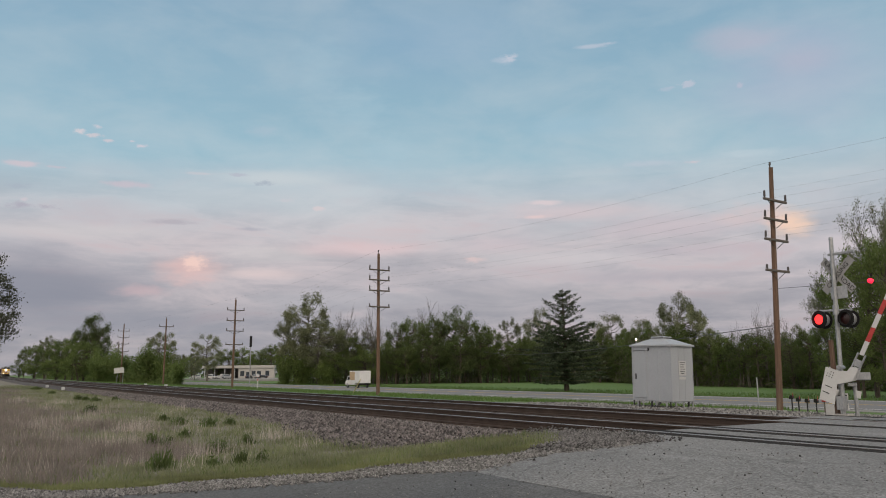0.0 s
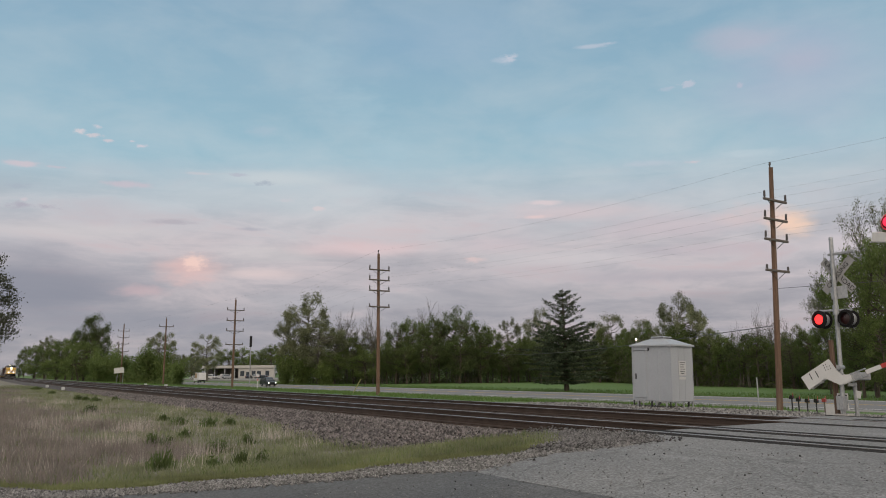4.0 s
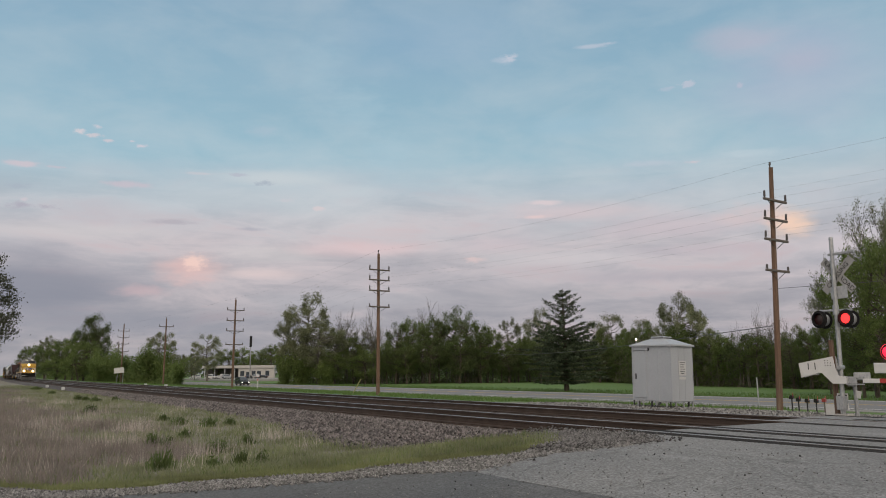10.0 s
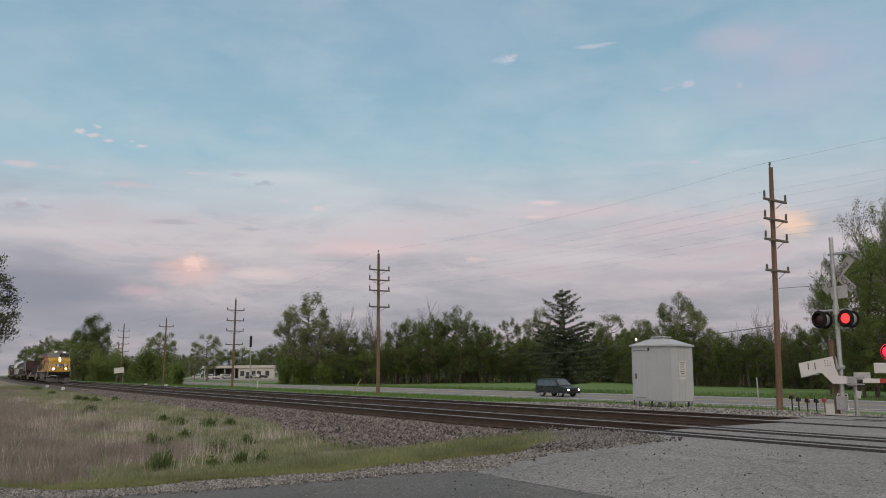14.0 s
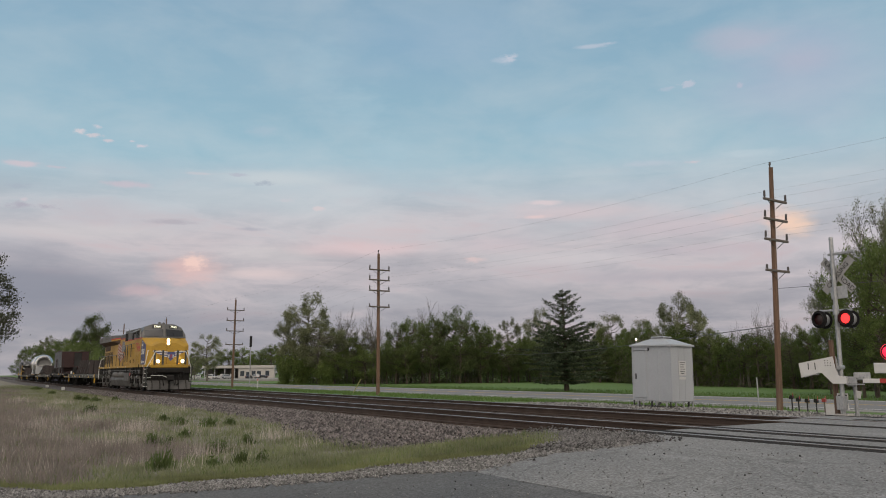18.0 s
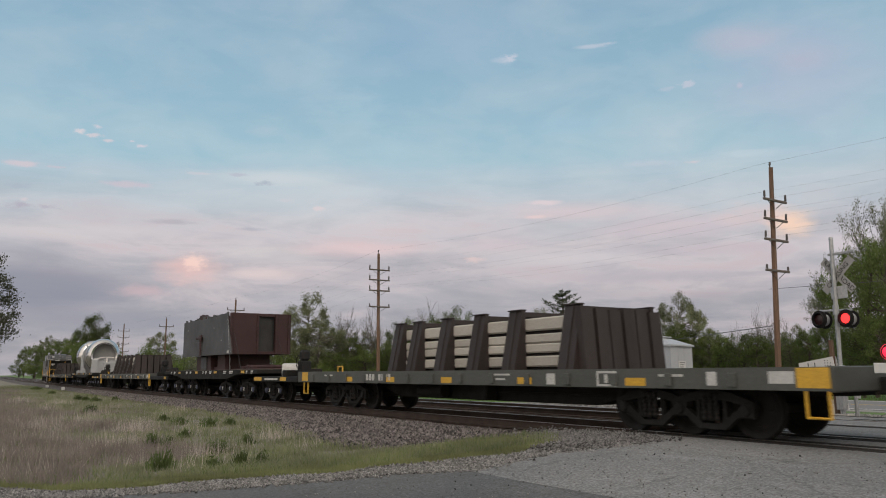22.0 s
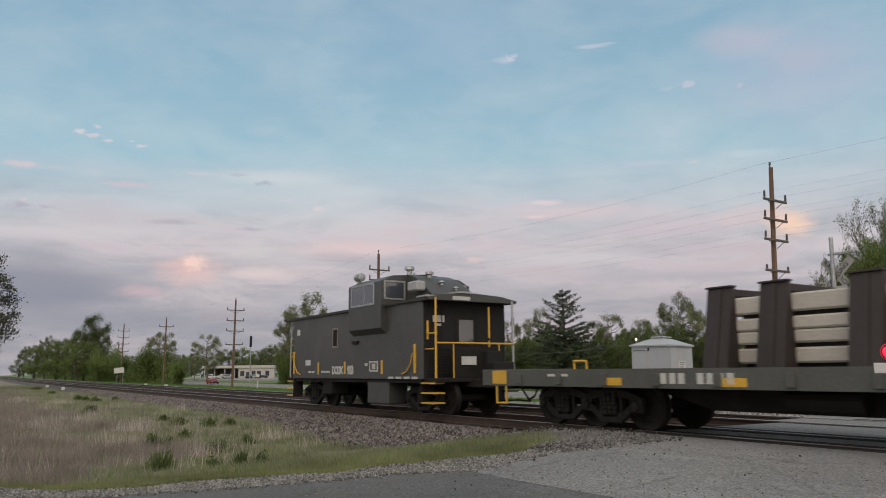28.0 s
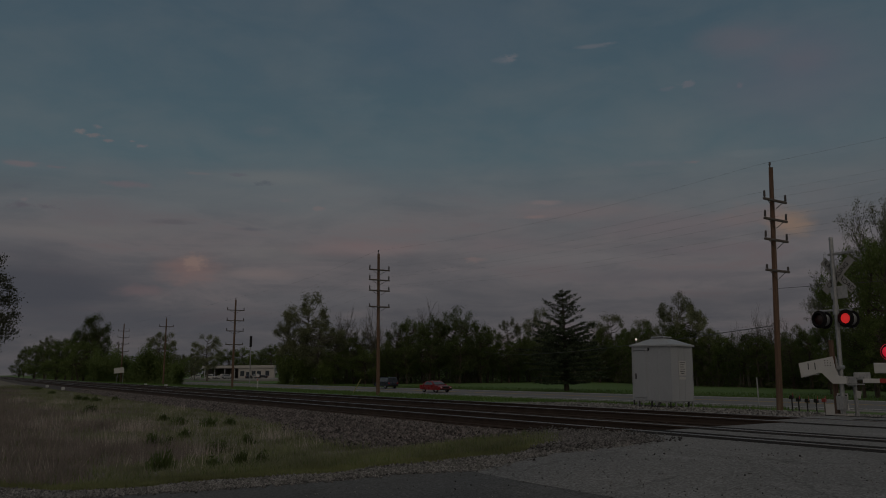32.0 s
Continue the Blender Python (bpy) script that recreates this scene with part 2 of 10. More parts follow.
# ---- materials ----
def surf(name, a, b=None, scale=2.0, fine=30.0, rough=0.7, metal=0.0, bump=0.3, depth=0.01, amount=0.7, fine_amount=0.25, stretch=(1, 1, 1),
         spec=0.5, random_tint=0.0, island=False, stain=None, stain_scale=0.6, stain_from=0.55, stain_amount=0.6):
    """A weathered surface: base colour a drifting to b at one scale, fine grain at another, optional stains."""
    m = bpy.data.materials.new(name)
    m.use_nodes = True
    nt = m.node_tree
    p = nt.nodes["Principled BSDF"]
    b = b or tuple(v * 0.75 for v in a)
    tc = nt.nodes.new("ShaderNodeTexCoord")
    mp = nt.nodes.new("ShaderNodeMapping")
    mp.inputs["Scale"].default_value = stretch
    nt.links.new(tc.outputs["Object"], mp.inputs[0])
    vec = mp.outputs[0]
    n1 = noise_node(nt, vec, scale, 5.0, 0.6)
    n2 = noise_node(nt, vec, fine, 3.0, 0.6)
    f1 = ramp_node(nt, n1, [(0.32, 0.0), (0.68, amount)])
    col = mix_node(nt, f1, a, b)
    g = ramp_node(nt, n2, [(0.25, 1.0 - fine_amount), (0.75, 1.0 + fine_amount * 0.6)])
    col = mix_node(nt, 1.0, col, g, "MULTIPLY")
    if stain:
        n3 = noise_node(nt, vec, stain_scale, 6.0, 0.65, 0.5)
        col = mix_node(nt, ramp_node(nt, n3, [(stain_from, 0.0), (stain_from + 0.18, stain_amount)]), col, stain)
    if random_tint:
        if island:
            geo = nt.nodes.new("ShaderNodeNewGeometry")
            r = geo.outputs["Random Per Island"]
        else:
            oi = nt.nodes.new("ShaderNodeObjectInfo")
            r = oi.outputs["Random"]
        col = mix_node(nt, 1.0, col, ramp_node(nt, r, [(0.0, 1.0 - random_tint), (1.0, 1.0 + random_tint)]), "MULTIPLY")
    nt.links.new(col, p.inputs["Base Color"])
    p.inputs["Roughness"].default_value, p.inputs["Metallic"].default_value = rough, metal
    p.inputs["Specular IOR Level"].default_value = spec
    r = ramp_node(nt, n1, [(0.3, max(0.05, rough - 0.1)), (0.7, min(1.0, rough + 0.1))])
    nt.links.new(r, p.inputs["Roughness"])
    if bump:
        bn = nt.nodes.new("ShaderNodeBump")
        bn.inputs["Strength"].default_value, bn.inputs["Distance"].default_value = bump, depth
        nt.links.new(n2, bn.inputs["Height"])
        nt.links.new(bn.outputs[0], p.inputs["Normal"])
    return m


def leafy(name, a, b, rough=0.6, through=0.35):
    m = bpy.data.materials.new(name)
    m.use_nodes = True
    nt = m.node_tree
    p = nt.nodes["Principled BSDF"]
    geo = nt.nodes.new("ShaderNodeNewGeometry")
    oi = nt.nodes.new("ShaderNodeObjectInfo")
    tc = nt.nodes.new("ShaderNodeTexCoord")
    n1 = noise_node(nt, tc.outputs["Object"], 0.8, 3.0)
    col = mix_node(nt, geo.outputs["Random Per Island"], a, b)
    col = mix_node(nt, 1.0, col, ramp_node(nt, n1, [(0.3, 0.7), (0.7, 1.25)]), "MULTIPLY")
    col = mix_node(nt, 1.0, col, ramp_node(nt, oi.outputs["Random"], [(0.0, 0.75), (1.0, 1.25)]), "MULTIPLY")
    nt.links.new(col, p.inputs["Base Color"])
    p.inputs["Roughness"].default_value = rough
    p.inputs["Specular IOR Level"].default_value = 0.25
    tr = nt.nodes.new("ShaderNodeBsdfTranslucent")
    nt.links.new(col, tr.inputs[0])
    mx = nt.nodes.new("ShaderNodeMixShader")
    mx.inputs[0].default_value = through
    nt.links.new(p.outputs[0], mx.inputs[1])
    nt.links.new(tr.outputs[0], mx.inputs[2])
    nt.links.new(mx.outputs[0], nt.nodes["Material Output"].inputs[0])
    return m


def glow(name, colour, strength):
    m = bpy.data.materials.new(name)
    m.use_nodes = True
    p = m.node_tree.nodes["Principled BSDF"]
    p.inputs["Base Color"].default_value = (*colour, 1)
    p.inputs["Emission Color"].default_value = (*colour, 1)
    p.inputs["Emission Strength"].default_value = strength
    return m


def glass(name, tint, rough=0.06, spec=0.8, coat=0.5):
    m = bpy.data.materials.new(name)
    m.use_nodes = True
    p = m.node_tree.nodes["Principled BSDF"]
    p.inputs["Base Color"].default_value = (*tint, 1)
    p.inputs["Roughness"].default_value = rough
    p.inputs["Specular IOR Level"].default_value = spec
    p.inputs["Coat Weight"].default_value = coat
    return m


def road_surface(name, a, b):
    """Worn asphalt: stone speckle, pale scuffs drawn out along the road, dark patches and fine cracks."""
    m = surf(name, a, b, 0.45, 34, 0.85, bump=0.6, depth=0.012, fine_amount=0.5, stain=tuple(v * 0.62 for v in a), stain_scale=0.3)
    nt = m.node_tree
    p = nt.nodes["Principled BSDF"]
    col = p.inputs["Base Color"].links[0].from_socket
    geo = nt.nodes.new("ShaderNodeNewGeometry")
    pos = geo.outputs["Position"]
    mp = nt.nodes.new("ShaderNodeMapping")
    mp.inputs["Scale"].default_value = (0.45, 1.5, 1.0)
    nt.links.new(pos, mp.inputs[0])
    scuff = ramp_node(nt, noise_node(nt, mp.outputs[0], 1.3, 7.0, 0.7, 0.4), [(0.54, 0.0), (0.70, 0.55)])
    col = mix_node(nt, scuff, col, tuple(min(0.36, v * 1.75) for v in a))
    vor = nt.nodes.new("ShaderNodeTexVoronoi")
    vor.inputs["Scale"].default_value = 38.0
    nt.links.new(pos, vor.inputs["Vector"])
    col = mix_node(nt, 1.0, col, ramp_node(nt, vor.outputs["Color"], [(0.0, 0.62), (0.5, 0.98), (1.0, 1.38)]), "MULTIPLY")
    cr = nt.nodes.new("ShaderNodeTexVoronoi")
    cr.feature = "DISTANCE_TO_EDGE"
    cr.inputs["Scale"].default_value = 0.42
    bend_pos = nt.nodes.new("ShaderNodeVectorMath")
    wn = nt.nodes.new("ShaderNodeTexNoise")
    wn.inputs["Scale"].default_value = 1.4
    wn.inputs["Detail"].default_value = 5.0
    nt.links.new(pos, wn.inputs["Vector"])
    nt.links.new(pos, bend_pos.inputs[0])
    nt.links.new(wn.outputs["Color"], bend_pos.inputs[1])
    nt.links.new(bend_pos.outputs[0], cr.inputs["Vector"])
    crack = ramp_node(nt, cr.outputs["Distance"], [(0.0, 0.55), (0.012, 0.0)])
    col = mix_node(nt, crack, col, (0.05, 0.05, 0.05))
    nt.links.new(col, p.inputs["Base Color"])
    return m


asphalt_old = road_surface("asphalt_old", (0.180, 0.181, 0.182), (0.242, 0.243, 0.242))
asphalt_dark = road_surface("asphalt_dark", (0.094, 0.096, 0.099), (0.122, 0.123, 0.125))
highway_mat = surf("highway_asphalt", (0.165, 0.165, 0.170), (0.20, 0.20, 0.203), 0.25, 40, 0.85, bump=0.3, depth=0.006, stain=(0.17, 0.17, 0.17), stain_scale=0.2)
shoulder_mat = surf("shoulder_gravel", (0.30, 0.295, 0.285), (0.24, 0.235, 0.225), 0.8, 25, 0.9, bump=0.6, depth=0.02, fine_amount=0.45)
line_white = surf("road_paint_white", (0.70, 0.70, 0.68), (0.5, 0.5, 0.49), 3, 40, 0.7)
line_yellow = surf("road_paint_yellow", (0.62, 0.42, 0.06), (0.45, 0.32, 0.08), 3, 40, 0.7)
ballast_mat = surf("ballast", (0.095, 0.084, 0.082), (0.060, 0.053, 0.052), 1.2, 22, 0.9, bump=1.0, depth=0.05, fine_amount=0.6, stain=(0.105, 0.094, 0.090), stain_scale=0.8)
stone_mat = surf("ballast_stone", (0.165, 0.146, 0.142), (0.088, 0.079, 0.077), 3, 30, 0.85, bump=0.4, depth=0.01, random_tint=0.85, island=True)
pale_gravel = surf("pale_gravel", (0.29, 0.28, 0.265), (0.22, 0.215, 0.20), 1.0, 16, 0.9, bump=1.0, depth=0.04, fine_amount=0.5)
road_gravel = surf("road_gravel", (0.135, 0.131, 0.122), (0.095, 0.095, 0.080), 1.2, 26, 0.9, bump=1.0, depth=0.03, fine_amount=0.5)
grey_stone = surf("grey_ballast_stone", (0.150, 0.144, 0.142), (0.080, 0.077, 0.076), 3, 30, 0.85, bump=0.4, depth=0.01, random_tint=0.85, island=True)
pale_stone = surf("pale_stone", (0.225, 0.219, 0.213), (0.12, 0.116, 0.112), 3, 30, 0.85, random_tint=0.75, island=True)
black_stone = surf("asphalt_crumb", (0.045, 0.045, 0.046), (0.03, 0.03, 0.03), 3, 30, 0.8, random_tint=0.4, island=True)
soil_mat = surf("field_soil", (0.20, 0.18, 0.145), (0.17, 0.17, 0.12), 0.35, 14, 0.95, bump=0.8, depth=0.05, fine_amount=0.45, stain=(0.27, 0.235, 0.195), stain_scale=0.16)
rail_top = surf("polished_rail", (0.36, 0.35, 0.35), (0.25, 0.23, 0.22), 1.0, 30, 0.32, 0.9, bump=0.1, depth=0.002, stretch=(0.1, 1, 1))
rail_rust = surf("rusty_rail", (0.055, 0.036, 0.027), (0.035, 0.024, 0.019), 2, 40, 0.85, 0.0, bump=0.3)
tie_mat = surf("creosote_tie", (0.075, 0.052, 0.042), (0.05, 0.037, 0.032), 3, 35, 0.9, bump=0.5, stretch=(3, 0.4, 3), random_tint=0.3)
wood_pole = surf("weathered_pole", (0.185, 0.105, 0.066), (0.075, 0.058, 0.048), 1.1, 9, 0.9, bump=0.6, depth=0.015, fine_amount=0.45, stretch=(5, 5, 0.22), stain=(0.25, 0.195, 0.155), stain_scale=0.9, stain_from=0.5)
wood_grey = surf("grey_timber", (0.185, 0.165, 0.148), (0.115, 0.10, 0.09), 1.5, 30, 0.9, bump=0.4, stretch=(1, 1, 0.4))
insul_mat = surf("dark_insulator", (0.06, 0.05, 0.05), None, 4, 30, 0.35)
wire_mat = surf("line_wire", (0.10, 0.10, 0.105), None, 4, 30, 0.6)
hut_white = surf("grey_white_painted_aluminium", (0.36, 0.378, 0.405), (0.32, 0.338, 0.365), 0.8, 18, 0.5, bump=0.08, depth=0.004, fine_amount=0.06, stain=(0.44, 0.43, 0.42), stain_scale=0.9, stain_from=0.62, stain_amount=0.35)
hut_roof = surf("galvanised_roof", (0.42, 0.435, 0.46), (0.34, 0.355, 0.38), 0.8, 18, 0.42, 0.2, bump=0.08, fine_amount=0.08)
steel_dark = surf("dark_steel", (0.035, 0.035, 0.036), (0.022, 0.022, 0.023), 2, 30, 0.6, 0.3, bump=0.2)
galv = surf("galvanised_steel", (0.40, 0.41, 0.42), (0.30, 0.31, 0.32), 1.5, 25, 0.5, 0.6, bump=0.15, stretch=(1, 1, 0.4))
sign_white = surf("sign_white", (0.50, 0.50, 0.495), (0.43, 0.43, 0.425), 2, 30, 0.5, bump=0.03, fine_amount=0.08)
sign_dull = surf("dull_sign_white", (0.30, 0.30, 0.295), (0.25, 0.25, 0.245), 2, 30, 0.6, bump=0.03, fine_amount=0.1)
sign_black = surf("sign_black", (0.02, 0.02, 0.02), None, 2, 30, 0.6, bump=0.0)
arm_white = surf("gate_arm_white", (0.56, 0.56, 0.555), (0.50, 0.495, 0.48), 2, 30, 0.5, bump=0.03, fine_amount=0.06)
arm_red = surf("gate_arm_red", (0.45, 0.035, 0.03), (0.36, 0.04, 0.035), 2, 30, 0.45, bump=0.05)
lens_dark = surf("unlit_red_lens", (0.030, 0.006, 0.006), (0.020, 0.005, 0.005), 8, 60, 0.35, bump=0.1)
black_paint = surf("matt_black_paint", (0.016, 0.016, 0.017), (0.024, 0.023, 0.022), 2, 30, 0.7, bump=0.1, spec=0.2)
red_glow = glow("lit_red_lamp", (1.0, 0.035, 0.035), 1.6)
gate_glow = glow("lit_gate_lamp", (1.0, 0.02, 0.06), 1.3)
white_glow = glow("lit_headlamp", (1.0, 0.86, 0.66), 80.0)
yard_glow = glow("lit_yard_lamp", (1.0, 0.8, 0.7), 4.0)
crossing_rubber = surf("worn_crossing_rubber", (0.036, 0.034, 0.032), (0.024, 0.023, 0.022), 1.5, 20, 0.95, bump=0.4, spec=0.08, fine_amount=0.4, stretch=(0.3, 1, 1), stain=(0.08, 0.075, 0.07), stain_scale=0.5)
grass_bright = leafy("lush_grass_blades", (0.095, 0.165, 0.042), (0.13, 0.200, 0.060))
stalk_pale = leafy("bleached_stalks", (0.38, 0.325, 0.285), (0.48, 0.425, 0.38))
bark = surf("bark", (0.085, 0.066, 0.050), (0.055, 0.045, 0.036), 2, 25, 0.95, bump=0.6, depth=0.03, stretch=(3, 3, 0.6))
bark_pale = surf("pale_bark", (0.135, 0.122, 0.104), (0.085, 0.076, 0.064), 2, 25, 0.95, bump=0.5, depth=0.02, stretch=(3, 3, 0.6))
leaf_mid = leafy("spring_leaves", (0.116, 0.160, 0.046), (0.166, 0.208, 0.070), through=0.6)
leaf_dark = leafy("dark_leaves", (0.096, 0.130, 0.047), (0.138, 0.174, 0.065), through=0.62)
leaf_dull = leafy("dull_lineside_leaves", (0.088, 0.098, 0.062), (0.125, 0.134, 0.088), through=0.4)
leaf_light = leafy("young_pale_leaves", (0.155, 0.172, 0.090), (0.210, 0.222, 0.128), through=0.45)
leaf_fir = leafy("fir_needles", (0.046, 0.064, 0.036), (0.070, 0.092, 0.050), through=0.15)
grass_green = leafy("grass_blades", (0.15, 0.205, 0.07), (0.20, 0.24, 0.10))
grass_verge = leafy("verge_grass_blades", (0.180, 0.200, 0.088), (0.235, 0.248, 0.122))
grass_dry = leafy("dry_grass_blades", (0.345, 0.295, 0.265), (0.235, 0.200, 0.180))
grass_pale = leafy("pale_green_grass", (0.185, 0.205, 0.115), (0.245, 0.248, 0.155))


# ---- mesh helpers ----
class Shape:
    """Collects faces for one mesh."""

    def __init__(self):
        self.v, self.f = [], []

    def add(self, verts, faces):
        o = len(self.v)
        self.v += [tuple(p) for p in verts]
        self.f += [tuple(i + o for i in f) for f in faces]
        return self

    def box(self, x0, x1, y0, y1, z0, z1, m=None):
        p = [(x, y, z) for z in (z0, z1) for y in (y0, y1) for x in (x0, x1)]
        if m is not None:
            p = [m @ Vector(q) for q in p]
        return self.add(p, [(0, 2, 3, 1), (4, 5, 7, 6), (0, 1, 5, 4), (2, 6, 7, 3), (0, 4, 6, 2), (1, 3, 7, 5)])

    def soft_box(self, x0, x1, y0, y1, z0, z1, r=0.02, m=None):
        """A box with chamfered edges."""
        r = min(r, (x1 - x0) / 2.1, (y1 - y0) / 2.1, (z1 - z0) / 2.1)
        bm = bmesh.new()
        bmesh.ops.create_cube(bm, size=1.0)
        for q in bm.verts:
            q.co = Vector(((x0 + x1) / 2 + q.co.x * (x1 - x0), (y0 + y1) / 2 + q.co.y * (y1 - y0), (z0 + z1) / 2 + q.co.z * (z1 - z0)))
        bmesh.ops.bevel(bm, geom=bm.edges[:], offset=r, segments=1, affect="EDGES", profile=0.5)
        bm.verts.index_update()
        vs = [m @ q.co if m is not None else q.co.copy() for q in bm.verts]
        fs = [tuple(q.index for q in f.verts) for f in bm.faces]
        bm.free()
        return self.add(vs, fs)

    def tube(self, p0, p1, r0, r1=None, n=10, caps=True):
        r1 = r0 if r1 is None else r1
        p0, p1 = Vector(p0), Vector(p1)
        d = (p1 - p0).normalized()
        a = d.orthogonal().normalized()
        b = d.cross(a)
        ring = [(math.cos(2 * math.pi * i / n), math.sin(2 * math.pi * i / n)) for i in range(n)]
        vs = [p0 + (a * c + b * s) * r0 for c, s in ring] + [p1 + (a * c + b * s) * r1 for c, s in ring]
        fs = [(i, (i + 1) % n, n + (i + 1) % n, n + i) for i in range(n)]
        if caps:
            fs += [tuple(reversed(range(n))), tuple(range(n, 2 * n))]
        return self.add(vs, fs)

    def pipe(self, pts, r, n=8):
        return self.sweep(pts, r, n)

    def sweep(self, pts, r, n=8):
        """One unbroken bent rod through the points."""
        pts = [Vector(p) for p in pts]
        vs, fs = [], []
        up = None
        for i, p in enumerate(pts):
            d = (pts[min(i + 1, len(pts) - 1)] - pts[max(i - 1, 0)]).normalized()
            a = (d.orthogonal() if up is None else up - d * up.dot(d)).normalized()
            up, b = a, d.cross(a)
            vs += [p + (a * math.cos(2 * math.pi * k / n) + b * math.sin(2 * math.pi * k / n)) * r for k in range(n)]
        for i in range(len(pts) - 1):
            fs += [(i * n + k, i * n + (k + 1) % n, (i + 1) * n + (k + 1) % n, (i + 1) * n + k) for k in range(n)]
        fs += [tuple(range(n))[::-1], tuple(range(len(vs) - n, len(vs)))]
        return self.add(vs, fs)

    def prism(self, poly, axis, a0, a1):
        """A polygon (list of 2D points) drawn out along an axis; the two other axes in order."""
        k = "xyz".index(axis)
        def put(p, a):
            q = list(p)
            q.insert(k, a)
            return tuple(q)
        n = len(poly)
        vs = [put(p, a0) for p in poly] + [put(p, a1) for p in poly]
        fs = [(i, (i + 1) % n, n + (i + 1) % n, n + i) for i in range(n)] + [tuple(reversed(range(n))), tuple(range(n, 2 * n))]
        return self.add(vs, fs)

    def lathe(self, prof, origin, axis, n=24):
        """Radius, distance pairs turned round an axis."""
        o, d = Vector(origin), Vector(axis).normalized()
        a = d.orthogonal().normalized()
        b = d.cross(a)
        vs, fs = [], []
        for r, h in prof:
            for i in range(n):
                t = 2 * math.pi * i / n
                vs.append(o + d * h + (a * math.cos(t) + b * math.sin(t)) * r)
        for k in range(len(prof) - 1):
            for i in range(n):
                fs.append((k * n + i, k * n + (i + 1) % n, (k + 1) * n + (i + 1) % n, (k + 1) * n + i))
        return self.add(vs, fs)

    def quad(self, a, b, c, d):
        return self.add([a, b, c, d], [(0, 1, 2, 3)])

    def mesh(self, name, mat, smooth=False, sited=False):
        me = bpy.data.meshes.new(name)
        me.from_pydata([tuple(p) for p in self.v], [], self.f)
        if sited:
            me.transform(SITE)
        if len(self.f) < 6000:
            bm = bmesh.new()
            bm.from_mesh(me)
            bmesh.ops.recalc_face_normals(bm, faces=bm.faces[:])
            bm.to_mesh(me)
            bm.free()
        me.materials.append(mat)
        if smooth:
            me.polygons.foreach_set("use_smooth", [True] * len(me.polygons))
            me.set_sharp_from_angle(angle=radians(40))
        me.update()
        return me


def part(name, shape, mat, parent, label="", smooth=False, m=None):
    """One mesh object under a thing or a part."""
    data = shape if isinstance(shape, bpy.types.Mesh) else shape.mesh(name, mat, smooth)
    ob = new(name, data)
    ob.parent = parent
    if m is not None:
        ob.matrix_basis = m
    return tagged(ob, label)


def settle(m):
    """A pose of the sketch's grid, brought to its true place, bearing and size."""
    loc, rot, size = m.decompose()
    turn = rot.to_euler("ZYX").z
    ex, ey = Vector((math.cos(turn), math.sin(turn), 0)), Vector((-math.sin(turn), math.cos(turn), 0))
    site3 = SITE.to_3x3()
    ex, ey = site3 @ ex, site3 @ ey
    turned = math.atan2(ex.y, ex.x)
    rot = Euler((0, 0, turned - turn)).to_quaternion() @ rot
    return Matrix.LocRotScale(SITE @ loc, rot, (size.x * ex.length, size.y * ey.length, size.z * SITE[2][2]))


def rigid(m):
    loc, rot, size = m.decompose()
    return Matrix.LocRotScale(loc, rot, None)


def thing(name, label, category, m=None, group="", shape=None, mat=None, smooth=False, kind=""):
    """A top-level thing: an Empty at its base, or one mesh."""
    ob = new(name, shape.mesh(name, mat, smooth) if shape else None)
    if not shape:
        ob.empty_display_size = 0.2
    if m is not None:
        ob.matrix_basis = settle(m)
    return tagged(ob, label, category, group, kind)


def lettering(name, text, size, mat, parent, m, label="", depth=0.003, spacing=1.0, bold=0.0):
    """Raised letters in the built-in font, turned into a mesh."""
    cu = bpy.data.curves.new(name, "FONT")
    cu.body, cu.size, cu.align_x, cu.align_y, cu.extrude, cu.space_character = text, size, "CENTER", "CENTER", depth, spacing
    cu.offset = bold
    tmp = bpy.data.objects.new(name + "_tmp", cu)
    scene.collection.objects.link(tmp)
    me = bpy.data.meshes.new_from_object(tmp.evaluated_get(bpy.context.evaluated_depsgraph_get()))
    bpy.data.objects.remove(tmp)
    bpy.data.curves.remove(cu)
    me.materials.clear()
    me.materials.append(mat)
    ob = new(name, me)
    ob.parent, ob.matrix_basis = parent, m
    return tagged(ob, label)


def flat_mesh(name, verts, faces, mat, sited=True):
    me = bpy.data.meshes.new(name)
    me.from_pydata(verts, [], faces)
    me.materials.append(mat)
    if sited:
        me.transform(SITE)
    me.update()
    return me


def bend(s):
    """Sideways drift of the line, which curves gently away beyond 50 m."""
    return 0.00107 * max(0.0, -s - 50.0) ** 1.5


def smooth(a, b, v):
    t = min(1.0, max(0.0, (v - a) / (b - a)))
    return t * t * (3 - 2 * t)


def road_z(y):
    """Height of the crossing road along its way over the two tracks."""
    if y < -1.6:
        return 0.04 + 0.45 * smooth(-10.5, -2.2, y)
    return 0.49 - 1.55 * min(1.0, max(0.0, (y - 6.6) / 31.0)) ** 0.8


def fall(y):
    """The land drops from the railway bank to the highway and the meadows."""
    return float(np.interp(y, [-40, 7.0, 8.0, 12.0, 15.0, 18.0, 28.0, 37.5, 54.0, 62.0, 120.0], [0, 0, 0.04, 0.0, -0.05, -0.30, -0.78, -1.16, -1.24, -1.36, -1.40]))


